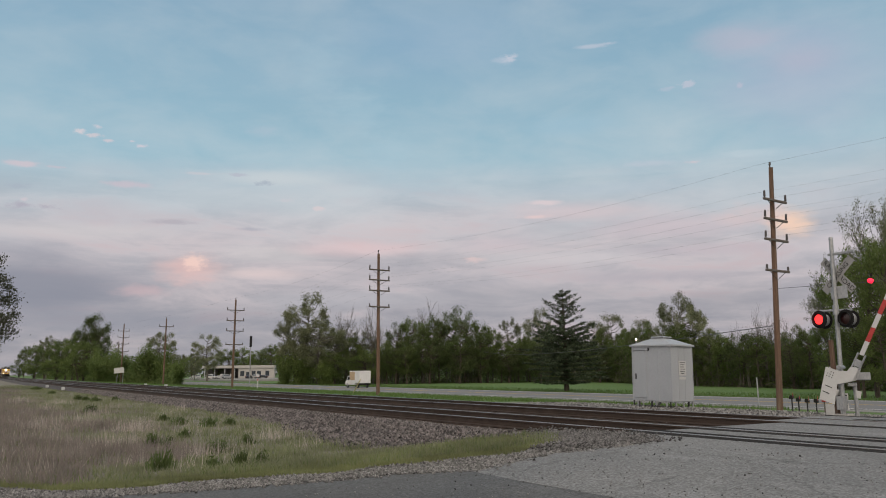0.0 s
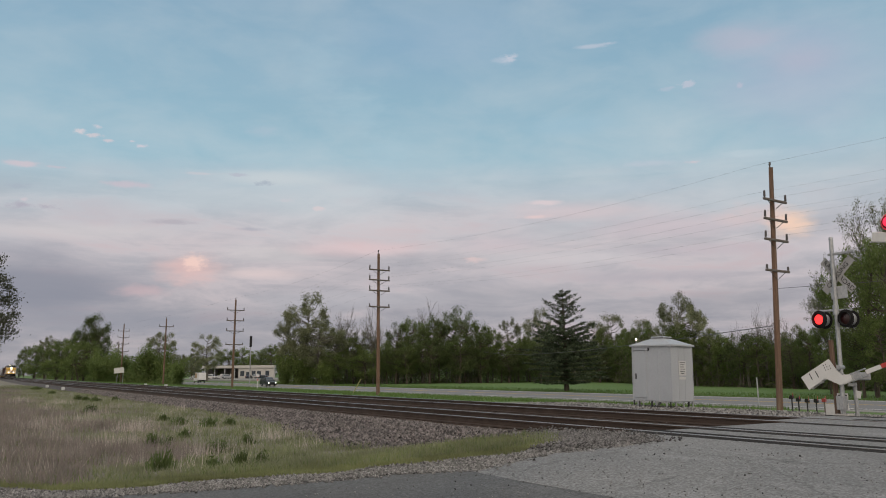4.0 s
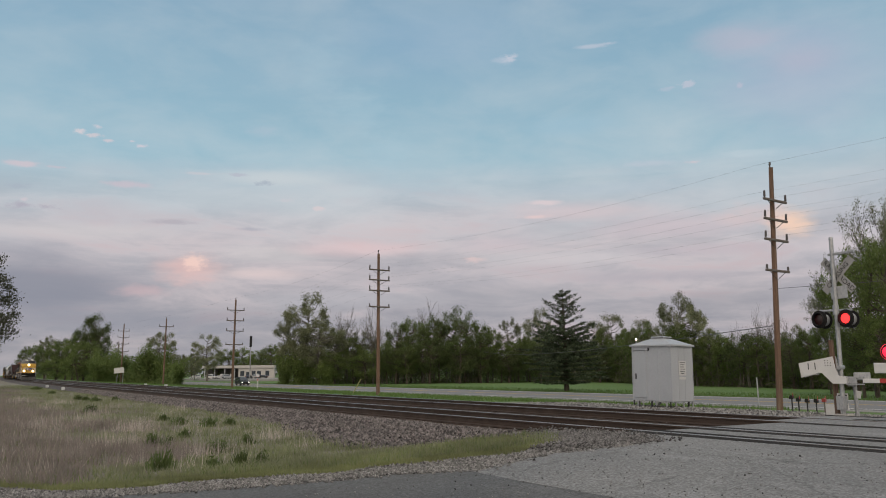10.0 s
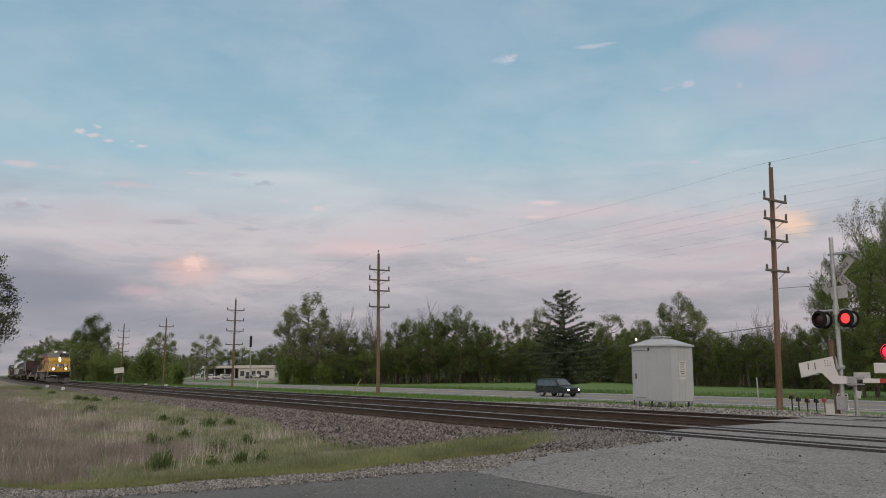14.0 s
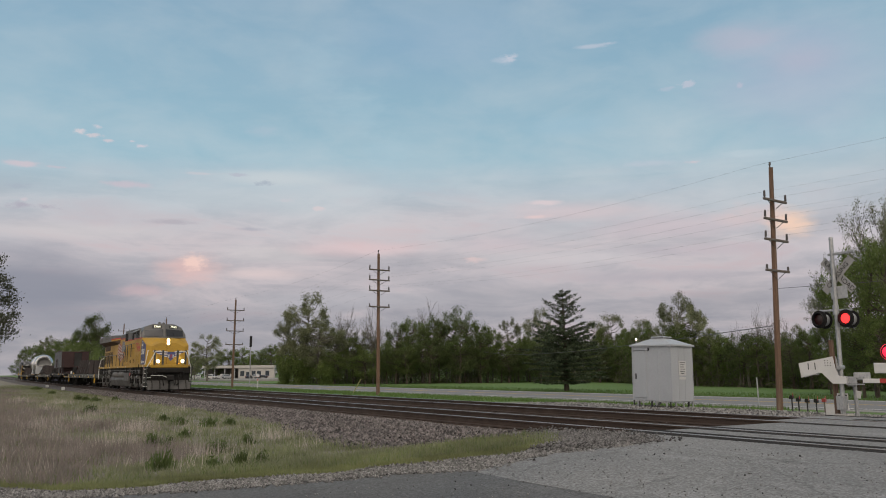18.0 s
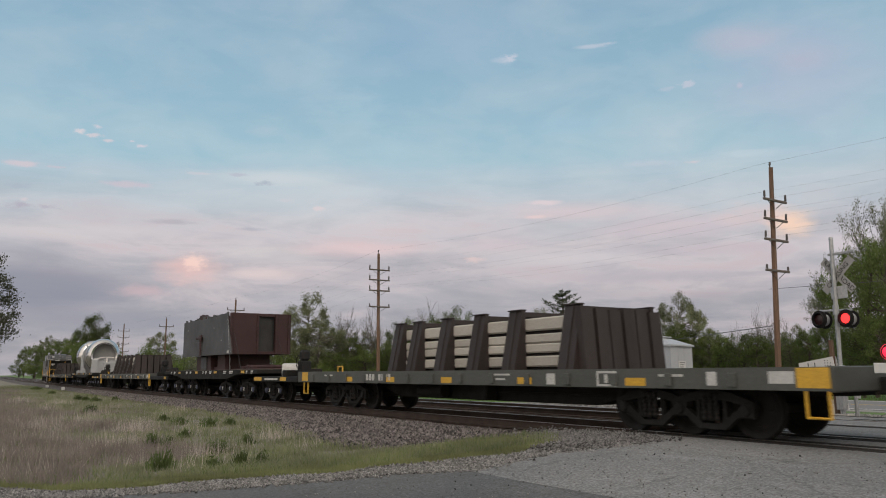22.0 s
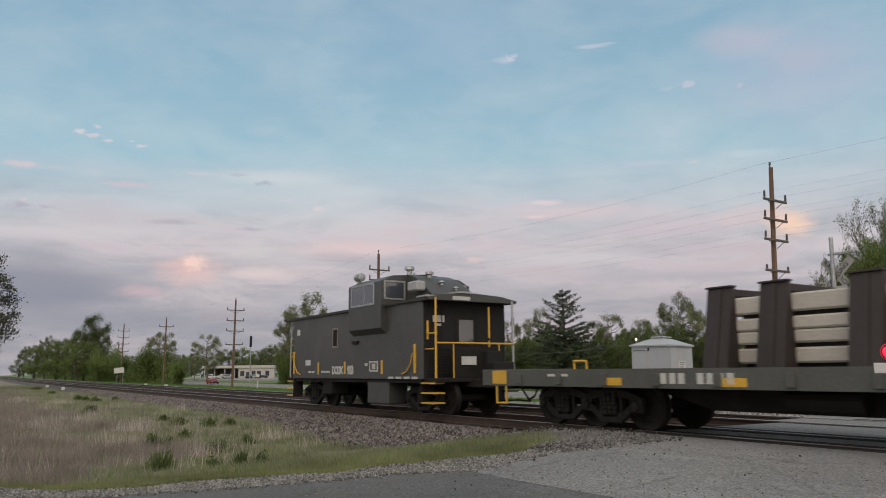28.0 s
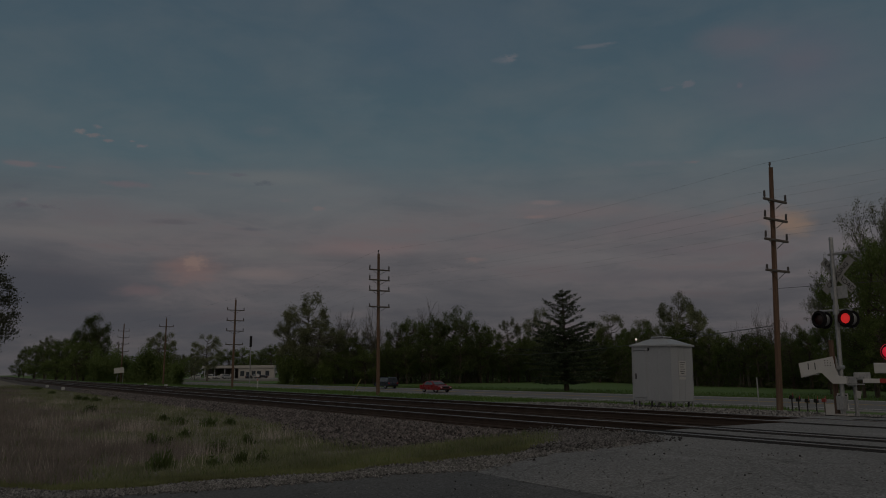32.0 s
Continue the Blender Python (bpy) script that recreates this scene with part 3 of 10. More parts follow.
def land(x, y):
    on_road = smooth(-17.5, -13.6, x) * (1 - smooth(8.0, 13.0, x)) * (1 - smooth(36.0, 38.0, abs(y - 2.0)))
    far_bank = fall(y - bend(x))
    hump = 0.06 * noise.noise((x * 0.13, y * 0.13, 0.3)) + 0.03 * noise.noise((x * 0.5, y * 0.5, 2.3))
    field = (0.10 * smooth(-20, -32, x) + hump) * (1 - smooth(-3.2, -2.2, y)) * smooth(-60, -12.5, y)
    z = field + far_bank
    z = z * (1 - on_road) + on_road * (road_z(y) - 0.02)
    return z


# ---- ground ----
def ground_material():
    m = soil_mat.copy()
    m.name = "open_ground"
    nt = m.node_tree
    p = nt.nodes["Principled BSDF"]
    old = p.inputs["Base Color"].links[0].from_socket
    geo = nt.nodes.new("ShaderNodeNewGeometry")
    sep = nt.nodes.new("ShaderNodeSeparateXYZ")
    nt.links.new(geo.outputs["Position"], sep.inputs[0])
    big = noise_node(nt, geo.outputs["Position"], 0.09, 5.0, 0.6)
    lawn = ramp_node(nt, big, [(0.3, (0.070, 0.145, 0.026)), (0.5, (0.088, 0.160, 0.034)), (0.7, (0.110, 0.170, 0.050))])
    fine = ramp_node(nt, noise_node(nt, geo.outputs["Position"], 9.0, 3.0), [(0.3, 0.7), (0.7, 1.2)])
    lawn = mix_node(nt, 1.0, lawn, fine, "MULTIPLY")
    side = ramp_node(nt, math_node(nt, "DIVIDE", math_node(nt, "ADD", sep.outputs[1], 100.0), 200.0, clamp=True), [(0.532, 0.0), (0.537, 1.0)])
    nt.links.new(mix_node(nt, side, old, lawn), p.inputs["Base Color"])
    return m


def build_ground():
    xs = [-3500, -2200, -1400, -900, -600, -450, -350, -280, -220, -180, -150, -130, -112, -98, -86, -76] + [-68 + i for i in range(52)] + \
         [-16 + i * 0.5 for i in range(40)] + [5, 7, 9, 12, 16, 24, 40, 70, 120, 250, 500, 1000, 2000, 3500]
    ys = [-3500, -2000, -1000, -500, -250, -120, -60, -35, -24, -18] + [-15 + i * 0.75 for i in range(48)] + [22, 24, 26, 28, 31, 34, 37, 40, 44, 48, 52, 56, 60, 66, 75, 90, 110, 140, 170, 300, 600, 1200, 2200, 3500]
    xs, ys = sorted(set(xs)), sorted(set(ys))
    v = [(x, y, land(x, y)) for y in ys for x in xs]
    n = len(xs)
    f = [(j * n + i, j * n + i + 1, (j + 1) * n + i + 1, (j + 1) * n + i) for j in range(len(ys) - 1) for i in range(n - 1)]
    me = flat_mesh("ground", v, f, ground_material())
    me.polygons.foreach_set("use_smooth", [True] * len(me.polygons))
    tagged(new("ground", me), "flat open ground of grass, weeds and bare soil", "ground", kind="structure")


build_ground()


def strip(name, xs, ys, dz, mat, label, edge=0.0, z_of=None):
    """A paved sheet laid over the land, with a thin edge."""
    v, f = [], []
    n = len(xs)
    for y in ys:
        for i, x in enumerate(xs):
            wob = edge * noise.noise((y * 0.9, x * 0.2, 5.0)) + edge * 0.5 * noise.noise((y * 3.1, 0.0, 9.0)) if i == 0 else 0.0
            v.append((x + wob, y, (z_of(x, y) if z_of else land(x, y)) + dz))
    for j in range(len(ys) - 1):
        for i in range(n - 1):
            f.append((j * n + i, j * n + i + 1, (j + 1) * n + i + 1, (j + 1) * n + i))
    k = len(v)
    v += [(x, y, z - 0.12) for x, y, z in v]
    for j in range(len(ys) - 1):
        f.append((j * n, (j + 1) * n, k + (j + 1) * n, k + j * n))
    for i in range(n - 1):
        f.append((i, k + i, k + i + 1, i + 1))
        q = (len(ys) - 1) * n + i
        f.append((q, q + 1, k + q + 1, k + q))
    return tagged(new(name, flat_mesh(name, v, f, mat)), label, kind="structure")


def span(a, b, step):
    n = max(1, round(abs(b - a) / step))
    return [a + (b - a) * i / n for i in range(n + 1)]


def edge_x(y):
    """Where the near road's asphalt ends towards the field."""
    return float(np.interp(y, [-60, -11.6, -9.5, -7.7, -6.7, -5.9, -5.1, -4.4, -3.0, -1.6], [-13.9, -13.7, -13.1, -12.35, -11.9, -11.15, -11.45, -11.65, -11.5, -12.3]))


def verge_x(y):
    """Where the verge grass ends towards the road."""
    return np.interp(y, [-12.8, -11.5, -10.85, -10.1, -9.25, -8.0, -7.4, -6.7, -5.6, -5.0, -4.4, -3.4, -2.6], [-15.8, -15.35, -14.5, -14.1, -14.0, -13.6, -13.15, -12.85, -12.5, -12.3, -12.3, -12.6, -13.6])


def near_road(name, y0, y1, dz, mat, label):
    xs = [0.0] + span(0.6, 18.0, 0.9)
    v, f = [], []
    n = len(xs)
    ys = span(y0, y1, 0.2)
    for y in ys:
        for i, x in enumerate(xs):
            wob = (0.10 * noise.noise((y * 1.7, 0.2, 5.0)) + 0.05 * noise.noise((y * 6.0, 0.0, 9.0))) if i == 0 else 0.0
            bow = 0.12 * noise.noise((x * 0.5, 1.0, 3.0)) + 0.05 * noise.noise((x * 2.5, 1.0, 3.0)) if y in (ys[-1], ys[0]) else 0.0
            xx = edge_x(y) + x * (1 + 0.02) + wob
            v.append((xx, y + bow, road_z(y) + dz))
    for j in range(len(ys) - 1):
        f += [(j * n + i, j * n + i + 1, (j + 1) * n + i + 1, (j + 1) * n + i) for i in range(n - 1)]
    return tagged(new(name, flat_mesh(name, v, f, mat)), label, kind="structure")


near_road("road_approach_old", -60, -5.6, 0.004, asphalt_dark, "dark worn asphalt of the side road")
near_road("road_approach_new", -6.0, -2.44, 0.007, asphalt_old, "pale worn asphalt in front of the level crossing")
xs_b = span(0.0, 22.0, 1.0)
v_b, f_b = [], []
ys_b = span(6.2, 38.8, 0.8)
for y in ys_b:
    for x in xs_b:
        v_b.append((-16.2 - 0.30 * (y - 6.2) + x + (0.15 * noise.noise((y, 0.0, 4.0)) if x == 0 else 0), y, road_z(y) + 0.012))
f_b = [(j * len(xs_b) + i, j * len(xs_b) + i + 1, (j + 1) * len(xs_b) + i + 1, (j + 1) * len(xs_b) + i) for j in range(len(ys_b) - 1) for i in range(len(xs_b) - 1)]
tagged(new("road_beyond", flat_mesh("road_beyond", v_b, f_b, asphalt_old)), "pale asphalt between crossing and highway", kind="structure")
# paved strips of the crossing, with open flangeways beside each rail
for y0, y1 in ((-2.45, -0.845), (-0.62, 0.62), (0.845, 3.425), (3.65, 4.89), (5.115, 6.2)):
    x0 = -13.7 - 0.32 * max(0, y0)
    strip("crossing_panel", [x0] + span(x0 + 0.8, 7.0, 1.0), span(y0, y1, 0.3), 0.0, asphalt_old, "worn asphalt and timber panel between the rails", 0.1, lambda x, y: 0.488)
bed = Shape().box(-14.2, 7.2, -2.4, 6.2, 0.10, 0.33)
tagged(new("crossing_base", bed.mesh("crossing_base", black_paint, sited=True)), "dark bed under the crossing panels", kind="structure")
# edge timbers beside the near rail
for y0, y1 in ((-1.17, -0.86), (-0.605, -0.36), (0.36, 0.605), (0.86, 1.14), (3.12, 3.41), (5.13, 5.42)):
    for i in range(4):
        x0 = -13.9 + i * 5.1
        b = Shape().soft_box(x0, x0 + 5.06, y0, y1, 0.36, 0.4945, 0.012)
        tagged(new("crossing_timber", b.mesh("crossing_timber", crossing_rubber, sited=True)), "dark worn crossing timber beside the rail", kind="structure")

# ---- highway ----
def highway_bend(x):
    return 1.85 * bend(x / 1.85)


def along(name, y0, y1, z, mat, label, x0=-900.0, x1=600.0, th=0.10, step=25.0):
    xs = span(x0, x1, step)
    v, f = [], []
    for x in xs:
        b = highway_bend(x)
        v += [(x, y0 + b, z), (x, y1 + b, z), (x, y0 + b, z - th), (x, y1 + b, z - th)]
    for i in range(len(xs) - 1):
        a, c = i * 4, i * 4 + 4
        f += [(a, c, c + 1, a + 1), (a, a + 2, c + 2, c), (a + 1, c + 1, c + 3, a + 3)]
    return tagged(new(name, flat_mesh(name, v, f, mat)), label, kind="structure")


along("highway_shoulder", 37.2, 52.9, -1.10, shoulder_mat, "pale gravel shoulder of the highway", th=0.4)
along("highway", 38.6, 51.9, -1.075, highway_mat, "grey asphalt two-lane highway beyond the tracks")
along("edge_line_near", 39.3, 39.5, -1.070, line_white, "worn white edge line", th=0.003)
along("edge_line_far", 51.0, 51.25, -1.070, line_white, "worn white edge line", th=0.003)
along("centre_line_a", 44.95, 45.1, -1.070, line_yellow, "yellow centre line", th=0.003)
along("centre_line_b", 45.3, 45.45, -1.070, line_yellow, "yellow centre line", th=0.003)


def gravel_pad():
    xs, ys = span(-40.0, -15.8, 0.8), span(6.9, 18.0, 0.5)
    v = []
    for y in ys:
        for x in xs:
            inside = min(1.0, max(0.0, min((x + 39.5 + (y - 7) * -0.35 + noise.noise((x * 0.6, y * 0.6, 2)) * 1.5) / 1.5, (17.5 - y + noise.noise((x * 0.4, y * 0.4, 7))) / 1.2)))
            v.append((x, y, land(x, y) + 0.10 * inside - 0.06))
    n = len(xs)
    f = [(j * n + i, j * n + i + 1, (j + 1) * n + i + 1, (j + 1) * n + i) for j in range(len(ys) - 1) for i in range(n - 1)]
    tagged(new("gravel_pad", flat_mesh("gravel_pad", v, f, pale_gravel)), "pale stone pad round the signal hut", kind="structure")


gravel_pad()


def gravel_shoulder():
    """Crushed stone between the verge grass and the asphalt."""
    ys = span(-40.0, -2.9, 0.3)
    v = []
    for y in ys:
        a, b = edge_x(y) + 0.25, min(edge_x(y) - 0.4, float(verge_x(y)) - 0.25)
        for k in range(6):
            x = a + (b - a) * k / 5 + (0.12 * noise.noise((y * 0.8, k, 3.0)) if k else 0.0)
            v.append((x, y, land(x, y) + (0.012, 0.016, 0.016, 0.014, 0.010, -0.04)[k]))
    f = [(j * 6 + k, j * 6 + k + 1, j * 6 + k + 7, j * 6 + k + 6) for j in range(len(ys) - 1) for k in range(5)]
    tagged(new("gravel_shoulder", flat_mesh("gravel_shoulder", v, f, road_gravel)), "grey crushed stone along the asphalt edge", kind="structure")


gravel_shoulder()


# ---- tracks ----
def toe(x):
    """How far the near stone slope spreads into the field."""
    return float(np.interp(x, [-120, -60, -43, -29, -20, -18.5, -16.5, -14.0], [-2.9, -3.0, -3.1, -3.65, -4.3, -4.1, -3.5, -3.1]))


def slope_y(x, y):
    return y if y > -1.9 else -1.9 + (y + 1.9) * (toe(x) + 1.9) / -1.5


def build_ballast():
    prof = [(-3.6, -0.04), (-3.1, 0.05), (-2.5, 0.17), (-1.9, 0.285), (-1.35, 0.29), (-0.4, 0.27), (0.4, 0.27), (1.5, 0.28), (2.13, 0.25), (2.8, 0.28), (3.9, 0.27), (4.7, 0.27),
            (5.7, 0.285), (6.2, 0.27), (7.0, 0.13), (7.7, 0.04)]
    for x0, x1 in ((-900.0, -13.6), (7.2, 600.0)):
        xs = [x for x in span(x0, x1, 25.0) if x < -100 or x > 50]
        xs += span(max(x0, -100), min(x1, 50), 0.5) if x0 < 0 else span(x0, 50, 2.0)
        xs = sorted(set(xs))
        v, f = [], []
        n = len(prof)
        for x in xs:
            for y, z in prof:
                yy = slope_y(x, y) + 0.22 * noise.noise((x * 0.5, y, 1.0)) * (1 if abs(y - 2.13) > 3.6 else 0)
                zz = z + 0.03 * noise.noise((x * 1.7, y * 2.0, 4.0))
                v.append((x, yy + bend(x), zz))
        for j in range(len(xs) - 1):
            for i in range(n - 1):
                f.append((j * n + i, (j + 1) * n + i, (j + 1) * n + i + 1, j * n + i + 1))
        tagged(new("ballast_bed", flat_mesh("ballast_bed", v, f, ballast_mat)), "brown-grey crushed stone bed under two tracks", kind="structure")


build_ballast()


def build_rail(name, y0):
    prof = [(-0.075, 0.0), (-0.075, 0.012), (-0.012, 0.035), (-0.010, 0.135), (-0.036, 0.146), (-0.036, 0.176), (-0.028, 0.185), (0.028, 0.185), (0.036, 0.176), (0.036, 0.146),
            (0.010, 0.135), (0.012, 0.035), (0.075, 0.012), (0.075, 0.0)]
    xs = [-900, -700, -550, -450, -380] + span(-340, -60, 10.0) + span(-50, 50, 10.0) + [120, 300, 600]
    v, f, mi = [], [], []
    n = len(prof)
    for x in xs:
        v += [(x, y0 + p + bend(x), RAIL - 0.185 + z) for p, z in prof]
    for j in range(len(xs) - 1):
        for i in range(n):
            f.append((j * n + i, (j + 1) * n + i, (j + 1) * n + (i + 1) % n, j * n + (i + 1) % n))
            mi.append(1 if i in (5, 6, 7) else 0)
    me = flat_mesh(name, v, f, rail_rust)
    me.materials.append(rail_top)
    me.polygons.foreach_set("material_index", mi)
    return tagged(new(name, me), "steel rail with a worn bright head and rusty web", kind="structure")


for i, y in enumerate((-0.7535, 0.7535, 3.5165, 5.0235)):
    build_rail("rail_%d" % (i + 1), y)


# ---- trees ----
def rand_dir(rng, up=0.0):
    v = Vector((rng.gauss(0, 1), rng.gauss(0, 1), rng.gauss(0, 1) + up))
    return v.normalized()


def grow(wood, tips, p, d, length, r, level, rng, spread=0.6, sides=6):
    """A limb that bends a little and forks; the tips are kept for the leaves."""
    q, dd = p, d
    n = 3
    for k in range(n):
        dd = (dd + rand_dir(rng) * 0.16 + Vector((0, 0, 0.05))).normalized()
        e = q + dd * length / n
        wood.tube(q, e, r * (1 - 0.22 * k), r * (1 - 0.22 * (k + 1)), sides, caps=False)
        q = e
        tips.append((q, level))
        if level > 0 and k >= (1 if level < 3 else 0):
            for _ in range(2 if level > 1 else 1):
                side = (dd + rand_dir(rng) * spread * 1.25 + Vector((0, 0, 0.12))).normalized()
                grow(wood, tips, q, side, length * rng.uniform(0.5, 0.75), r * 0.5, level - 1, rng, spread, max(3, sides - 1))
    if level > 0:
        grow(wood, tips, q, (dd + rand_dir(rng) * 0.3).normalized(), length * 0.6, r * 0.36, level - 1, rng, spread, max(3, sides - 1))


def leaf_mesh(name, pts, size, mat, rng, squash=0.8):
    """Many small leaf tufts, each a quad of its own."""
    n = len(pts)
    c = np.array([tuple(p) for p in pts])
    rs = np.random.RandomState(rng.randrange(99999))
    a = rs.normal(size=(n, 3))
    a /= np.linalg.norm(a, axis=1)[:, None]
    b = rs.normal(size=(n, 3))
    b -= a * (a * b).sum(1)[:, None]
    b /= np.linalg.norm(b, axis=1)[:, None]
    s = size * rs.uniform(0.5, 1.3, (n, 1))
    v = np.stack([c - a * s, c - b * s * 0.6 * squash, c + a * s, c + b * s * 0.6 * squash], 1).reshape(-1, 3)
    me = bpy.data.meshes.new(name)
    me.vertices.add(4 * n)
    me.vertices.foreach_set("co", v.ravel())
    me.loops.add(4 * n)
    me.loops.foreach_set("vertex_index", np.arange(4 * n))
    me.polygons.add(n)
    me.polygons.foreach_set("loop_start", np.arange(0, 4 * n, 4))
    me.polygons.foreach_set("loop_total", np.full(n, 4))
    me.materials.append(mat)
    me.update(calc_edges=True)
    return me


def tree_kit(kind, seed):
    """Trunk and crown meshes of a tree 10 m high."""
    rng = random.Random(seed)
    wood, tips = Shape(), []
    pts = []
    if kind in ("round", "dark", "airy", "open"):
        # a domed crown of leafy clumps at the ends of bent limbs
        full = kind in ("round", "dark")
        h0 = rng.uniform(1.4, 2.2)
        wood.tube((0, 0, -0.2), (0, 0, h0), 0.24, 0.19, 8, caps=False)
        lead = [Vector((0, 0, h0)), Vector((rng.uniform(-0.3, 0.3), rng.uniform(-0.3, 0.3), 4.6)), Vector((rng.uniform(-0.4, 0.4), rng.uniform(-0.4, 0.4), 7.6))]
        wood.tube(lead[0], lead[1], 0.19, 0.12, 7, caps=False)
        wood.tube(lead[1], lead[2], 0.12, 0.03, 6, caps=False)
        mid, ra, rz = rng.uniform(5.3, 5.9), 3.3, rng.uniform(3.7, 4.1)
        for i in range(54 if full else 58):
            d = rand_dir(rng)
            rr = rng.uniform(0.45, 1.0) ** 0.5
            c = Vector((d.x * ra * rr, d.y * ra * rr, mid + d.z * rz * rr))
            if c.z < 1.6:
                continue
            t = max(0.0, min(1.0, (c.z - 2.6) / 6.0))
            a = lead[0].lerp(lead[1], t * 2) if t < 0.5 else lead[1].lerp(lead[2], t * 2 - 1)
            bend_pt = a.lerp(c, 0.5) + Vector((0, 0, -0.25)) + rand_dir(rng) * 0.25
            wood.tube(a, bend_pt, 0.06, 0.04, 4, caps=False)
            wood.tube(bend_pt, c, 0.04, 0.012, 4, caps=False)
            big = rng.uniform(0.45, 0.75) if full else rng.uniform(0.28, 0.55)
            for _ in range(4):
                e = c + rand_dir(rng, 0.4) * big * rng.uniform(0.8, 1.5)
                wood.tube(c, e, 0.014, 0.004, 3, caps=False)
            for _ in range(int((330 if full else 620) * big)):
                g = Vector((rng.gauss(0, 1), rng.gauss(0, 1), rng.gauss(0, 0.8)))
                pts.append(c + g * big * (0.62 if full else 0.70))
        pts = [q for q in pts if q.z > 0.9]
        top = sorted(p.z for p in pts)[int(len(pts) * 0.992)]
        leaf = {"round": leaf_mid, "dark": leaf_dark, "airy": leaf_light, "open": leaf_dull}[kind]
        size = 0.105 if full else 0.085
    elif kind == "bare":
        h0 = rng.uniform(2.0, 2.8)
        wood.tube((0, 0, -0.2), (0, 0, h0), 0.20, 0.16, 8, caps=False)
        for i in range(6):
            a = i * 2.4 + rng.uniform(-0.4, 0.4)
            grow(wood, tips, Vector((0, 0, h0 + 0.30 * i)), Vector((math.cos(a), math.sin(a), rng.uniform(0.9, 2.2))).normalized(), rng.uniform(1.8, 2.6), 0.085, 3, rng, 0.55, 5)
        grow(wood, tips, Vector((0, 0, h0)), Vector((0, 0, 1)), 3.6, 0.14, 3, rng, 0.55)
        for p, lv in tips:
            if lv == 0 and p.z > 2.5 and rng.random() < 0.4:
                pts.append(p + rand_dir(rng) * rng.uniform(0.02, 0.2))
        top = sorted(p.z for p, lv in tips)[int(len(tips) * 0.99)]
        leaf, size = leaf_light, 0.05
    elif kind == "wispy":
        # tall thin crown: bare forking limbs with sparse new leaves at the twig ends
        h0 = rng.uniform(1.8, 2.4)
        wood.tube((0, 0, -0.2), (0, 0, h0), 0.20, 0.16, 8, caps=False)
        for i in range(9):
            a = i * 2.4 + rng.uniform(-0.4, 0.4)
            grow(wood, tips, Vector((0, 0, h0 + 0.45 * i)), Vector((math.cos(a), math.sin(a), rng.uniform(0.7, 1.9))).normalized(), rng.uniform(1.6, 2.3), 0.075, 3, rng, 0.6, 5)
        grow(wood, tips, Vector((0, 0, h0)), Vector((0, 0, 1)), 3.8, 0.14, 3, rng, 0.55)
        for p, lv in tips:
            if lv <= 1 and p.z > 2.0 and rng.random() < 0.8:
                pts.extend(p + rand_dir(rng) * rng.uniform(0.03, 0.32) for _ in range(5))
        top = sorted(p.z for p, lv in tips)[int(len(tips) * 0.99)]
        leaf, size = leaf_light, 0.055
    elif kind == "bush":
        for i in range(9):
            a = i * 2.4
            grow(wood, tips, Vector((0.25 * math.cos(a), 0.25 * math.sin(a), 0)), Vector((math.cos(a) * 0.7, math.sin(a) * 0.7, rng.uniform(0.8, 1.8))).normalized(), rng.uniform(2.2, 3.8), 0.07, 1, rng, 0.6, 5)
        for p, lv in tips:
            sp = rng.uniform(0.4, 0.6)
            for _ in range(80):
                q = p + Vector((rng.gauss(0, sp), rng.gauss(0, sp), rng.gauss(0, sp)))
                pts.append(Vector((q.x, q.y, max(0.05, q.z))))
        for _ in range(1200):
            a, rr = rng.uniform(0, 6.28), rng.uniform(0.8, 2.4)
            pts.append(Vector((rr * math.cos(a), rr * math.sin(a), rng.uniform(0.05, 1.6))))
        top = sorted(p.z for p in pts)[int(len(pts) * 0.995)]
        leaf, size = leaf_mid, 0.15
    else:                                   # open-grown spruce: dense skirt, thin upswept arms near the top
        wood.tube((0, 0, -0.2), (0, 0, 9.9), 0.20, 0.02, 8, caps=False)
        z = 0.9
        while z < 9.6:
            reach = float(np.interp(z, [0.9, 2.0, 3.6, 5.2, 6.6, 8.0, 9.0, 9.6], [2.3, 3.2, 2.9, 2.3, 1.75, 1.3, 0.75, 0.3]))
            rise = float(np.interp(z, [1, 4, 6, 9.6], [0.05, 0.25, 0.55, 1.0]))
            n = 9 if z < 5.5 else 6
            for i in range(n):
                a = i * 6.283 / n + z * 2.1 + rng.uniform(-0.3, 0.3)
                rr = reach * rng.uniform(0.62, 1.1)
                b = Vector((0, 0, z))
                e = Vector((math.cos(a) * rr, math.sin(a) * rr, z + rr * rise * rng.uniform(0.7, 1.25)))
                e.z = min(e.z, 9.95)
                wood.tube(b, e, 0.04, 0.008, 3, caps=False)
                for k in range(int(30 + rr * (75 if z < 5.5 else 42))):
                    t = rng.uniform(0.12, 1.0)
                    q = b.lerp(e, t)
                    sp = (0.20 if z < 5.5 else 0.10) * (1.2 - t) * min(1, rr) + 0.045
                    pts.append(q + Vector((rng.gauss(0, sp), rng.gauss(0, sp), rng.gauss(-0.04, 0.06))))
            z += 0.38 if z < 5.5 else 0.55
        top = 10.0
        leaf, size = leaf_fir, 0.085
    k = 10.0 / top
    tw = wood.mesh("trunk", bark_pale if kind in ("airy", "bare", "wispy") else bark)
    tc = leaf_mesh("crown", pts, size, leaf, rng)
    # the crown stands over the foot
    mid = sum(pts, Vector()) / len(pts)
    upright = Matrix.Identity(4)
    upright[0][2], upright[1][2] = -mid.x / mid.z, -mid.y / mid.z
    for me in (tw, tc):
        me.transform(Matrix.Scale(k, 4) @ upright)
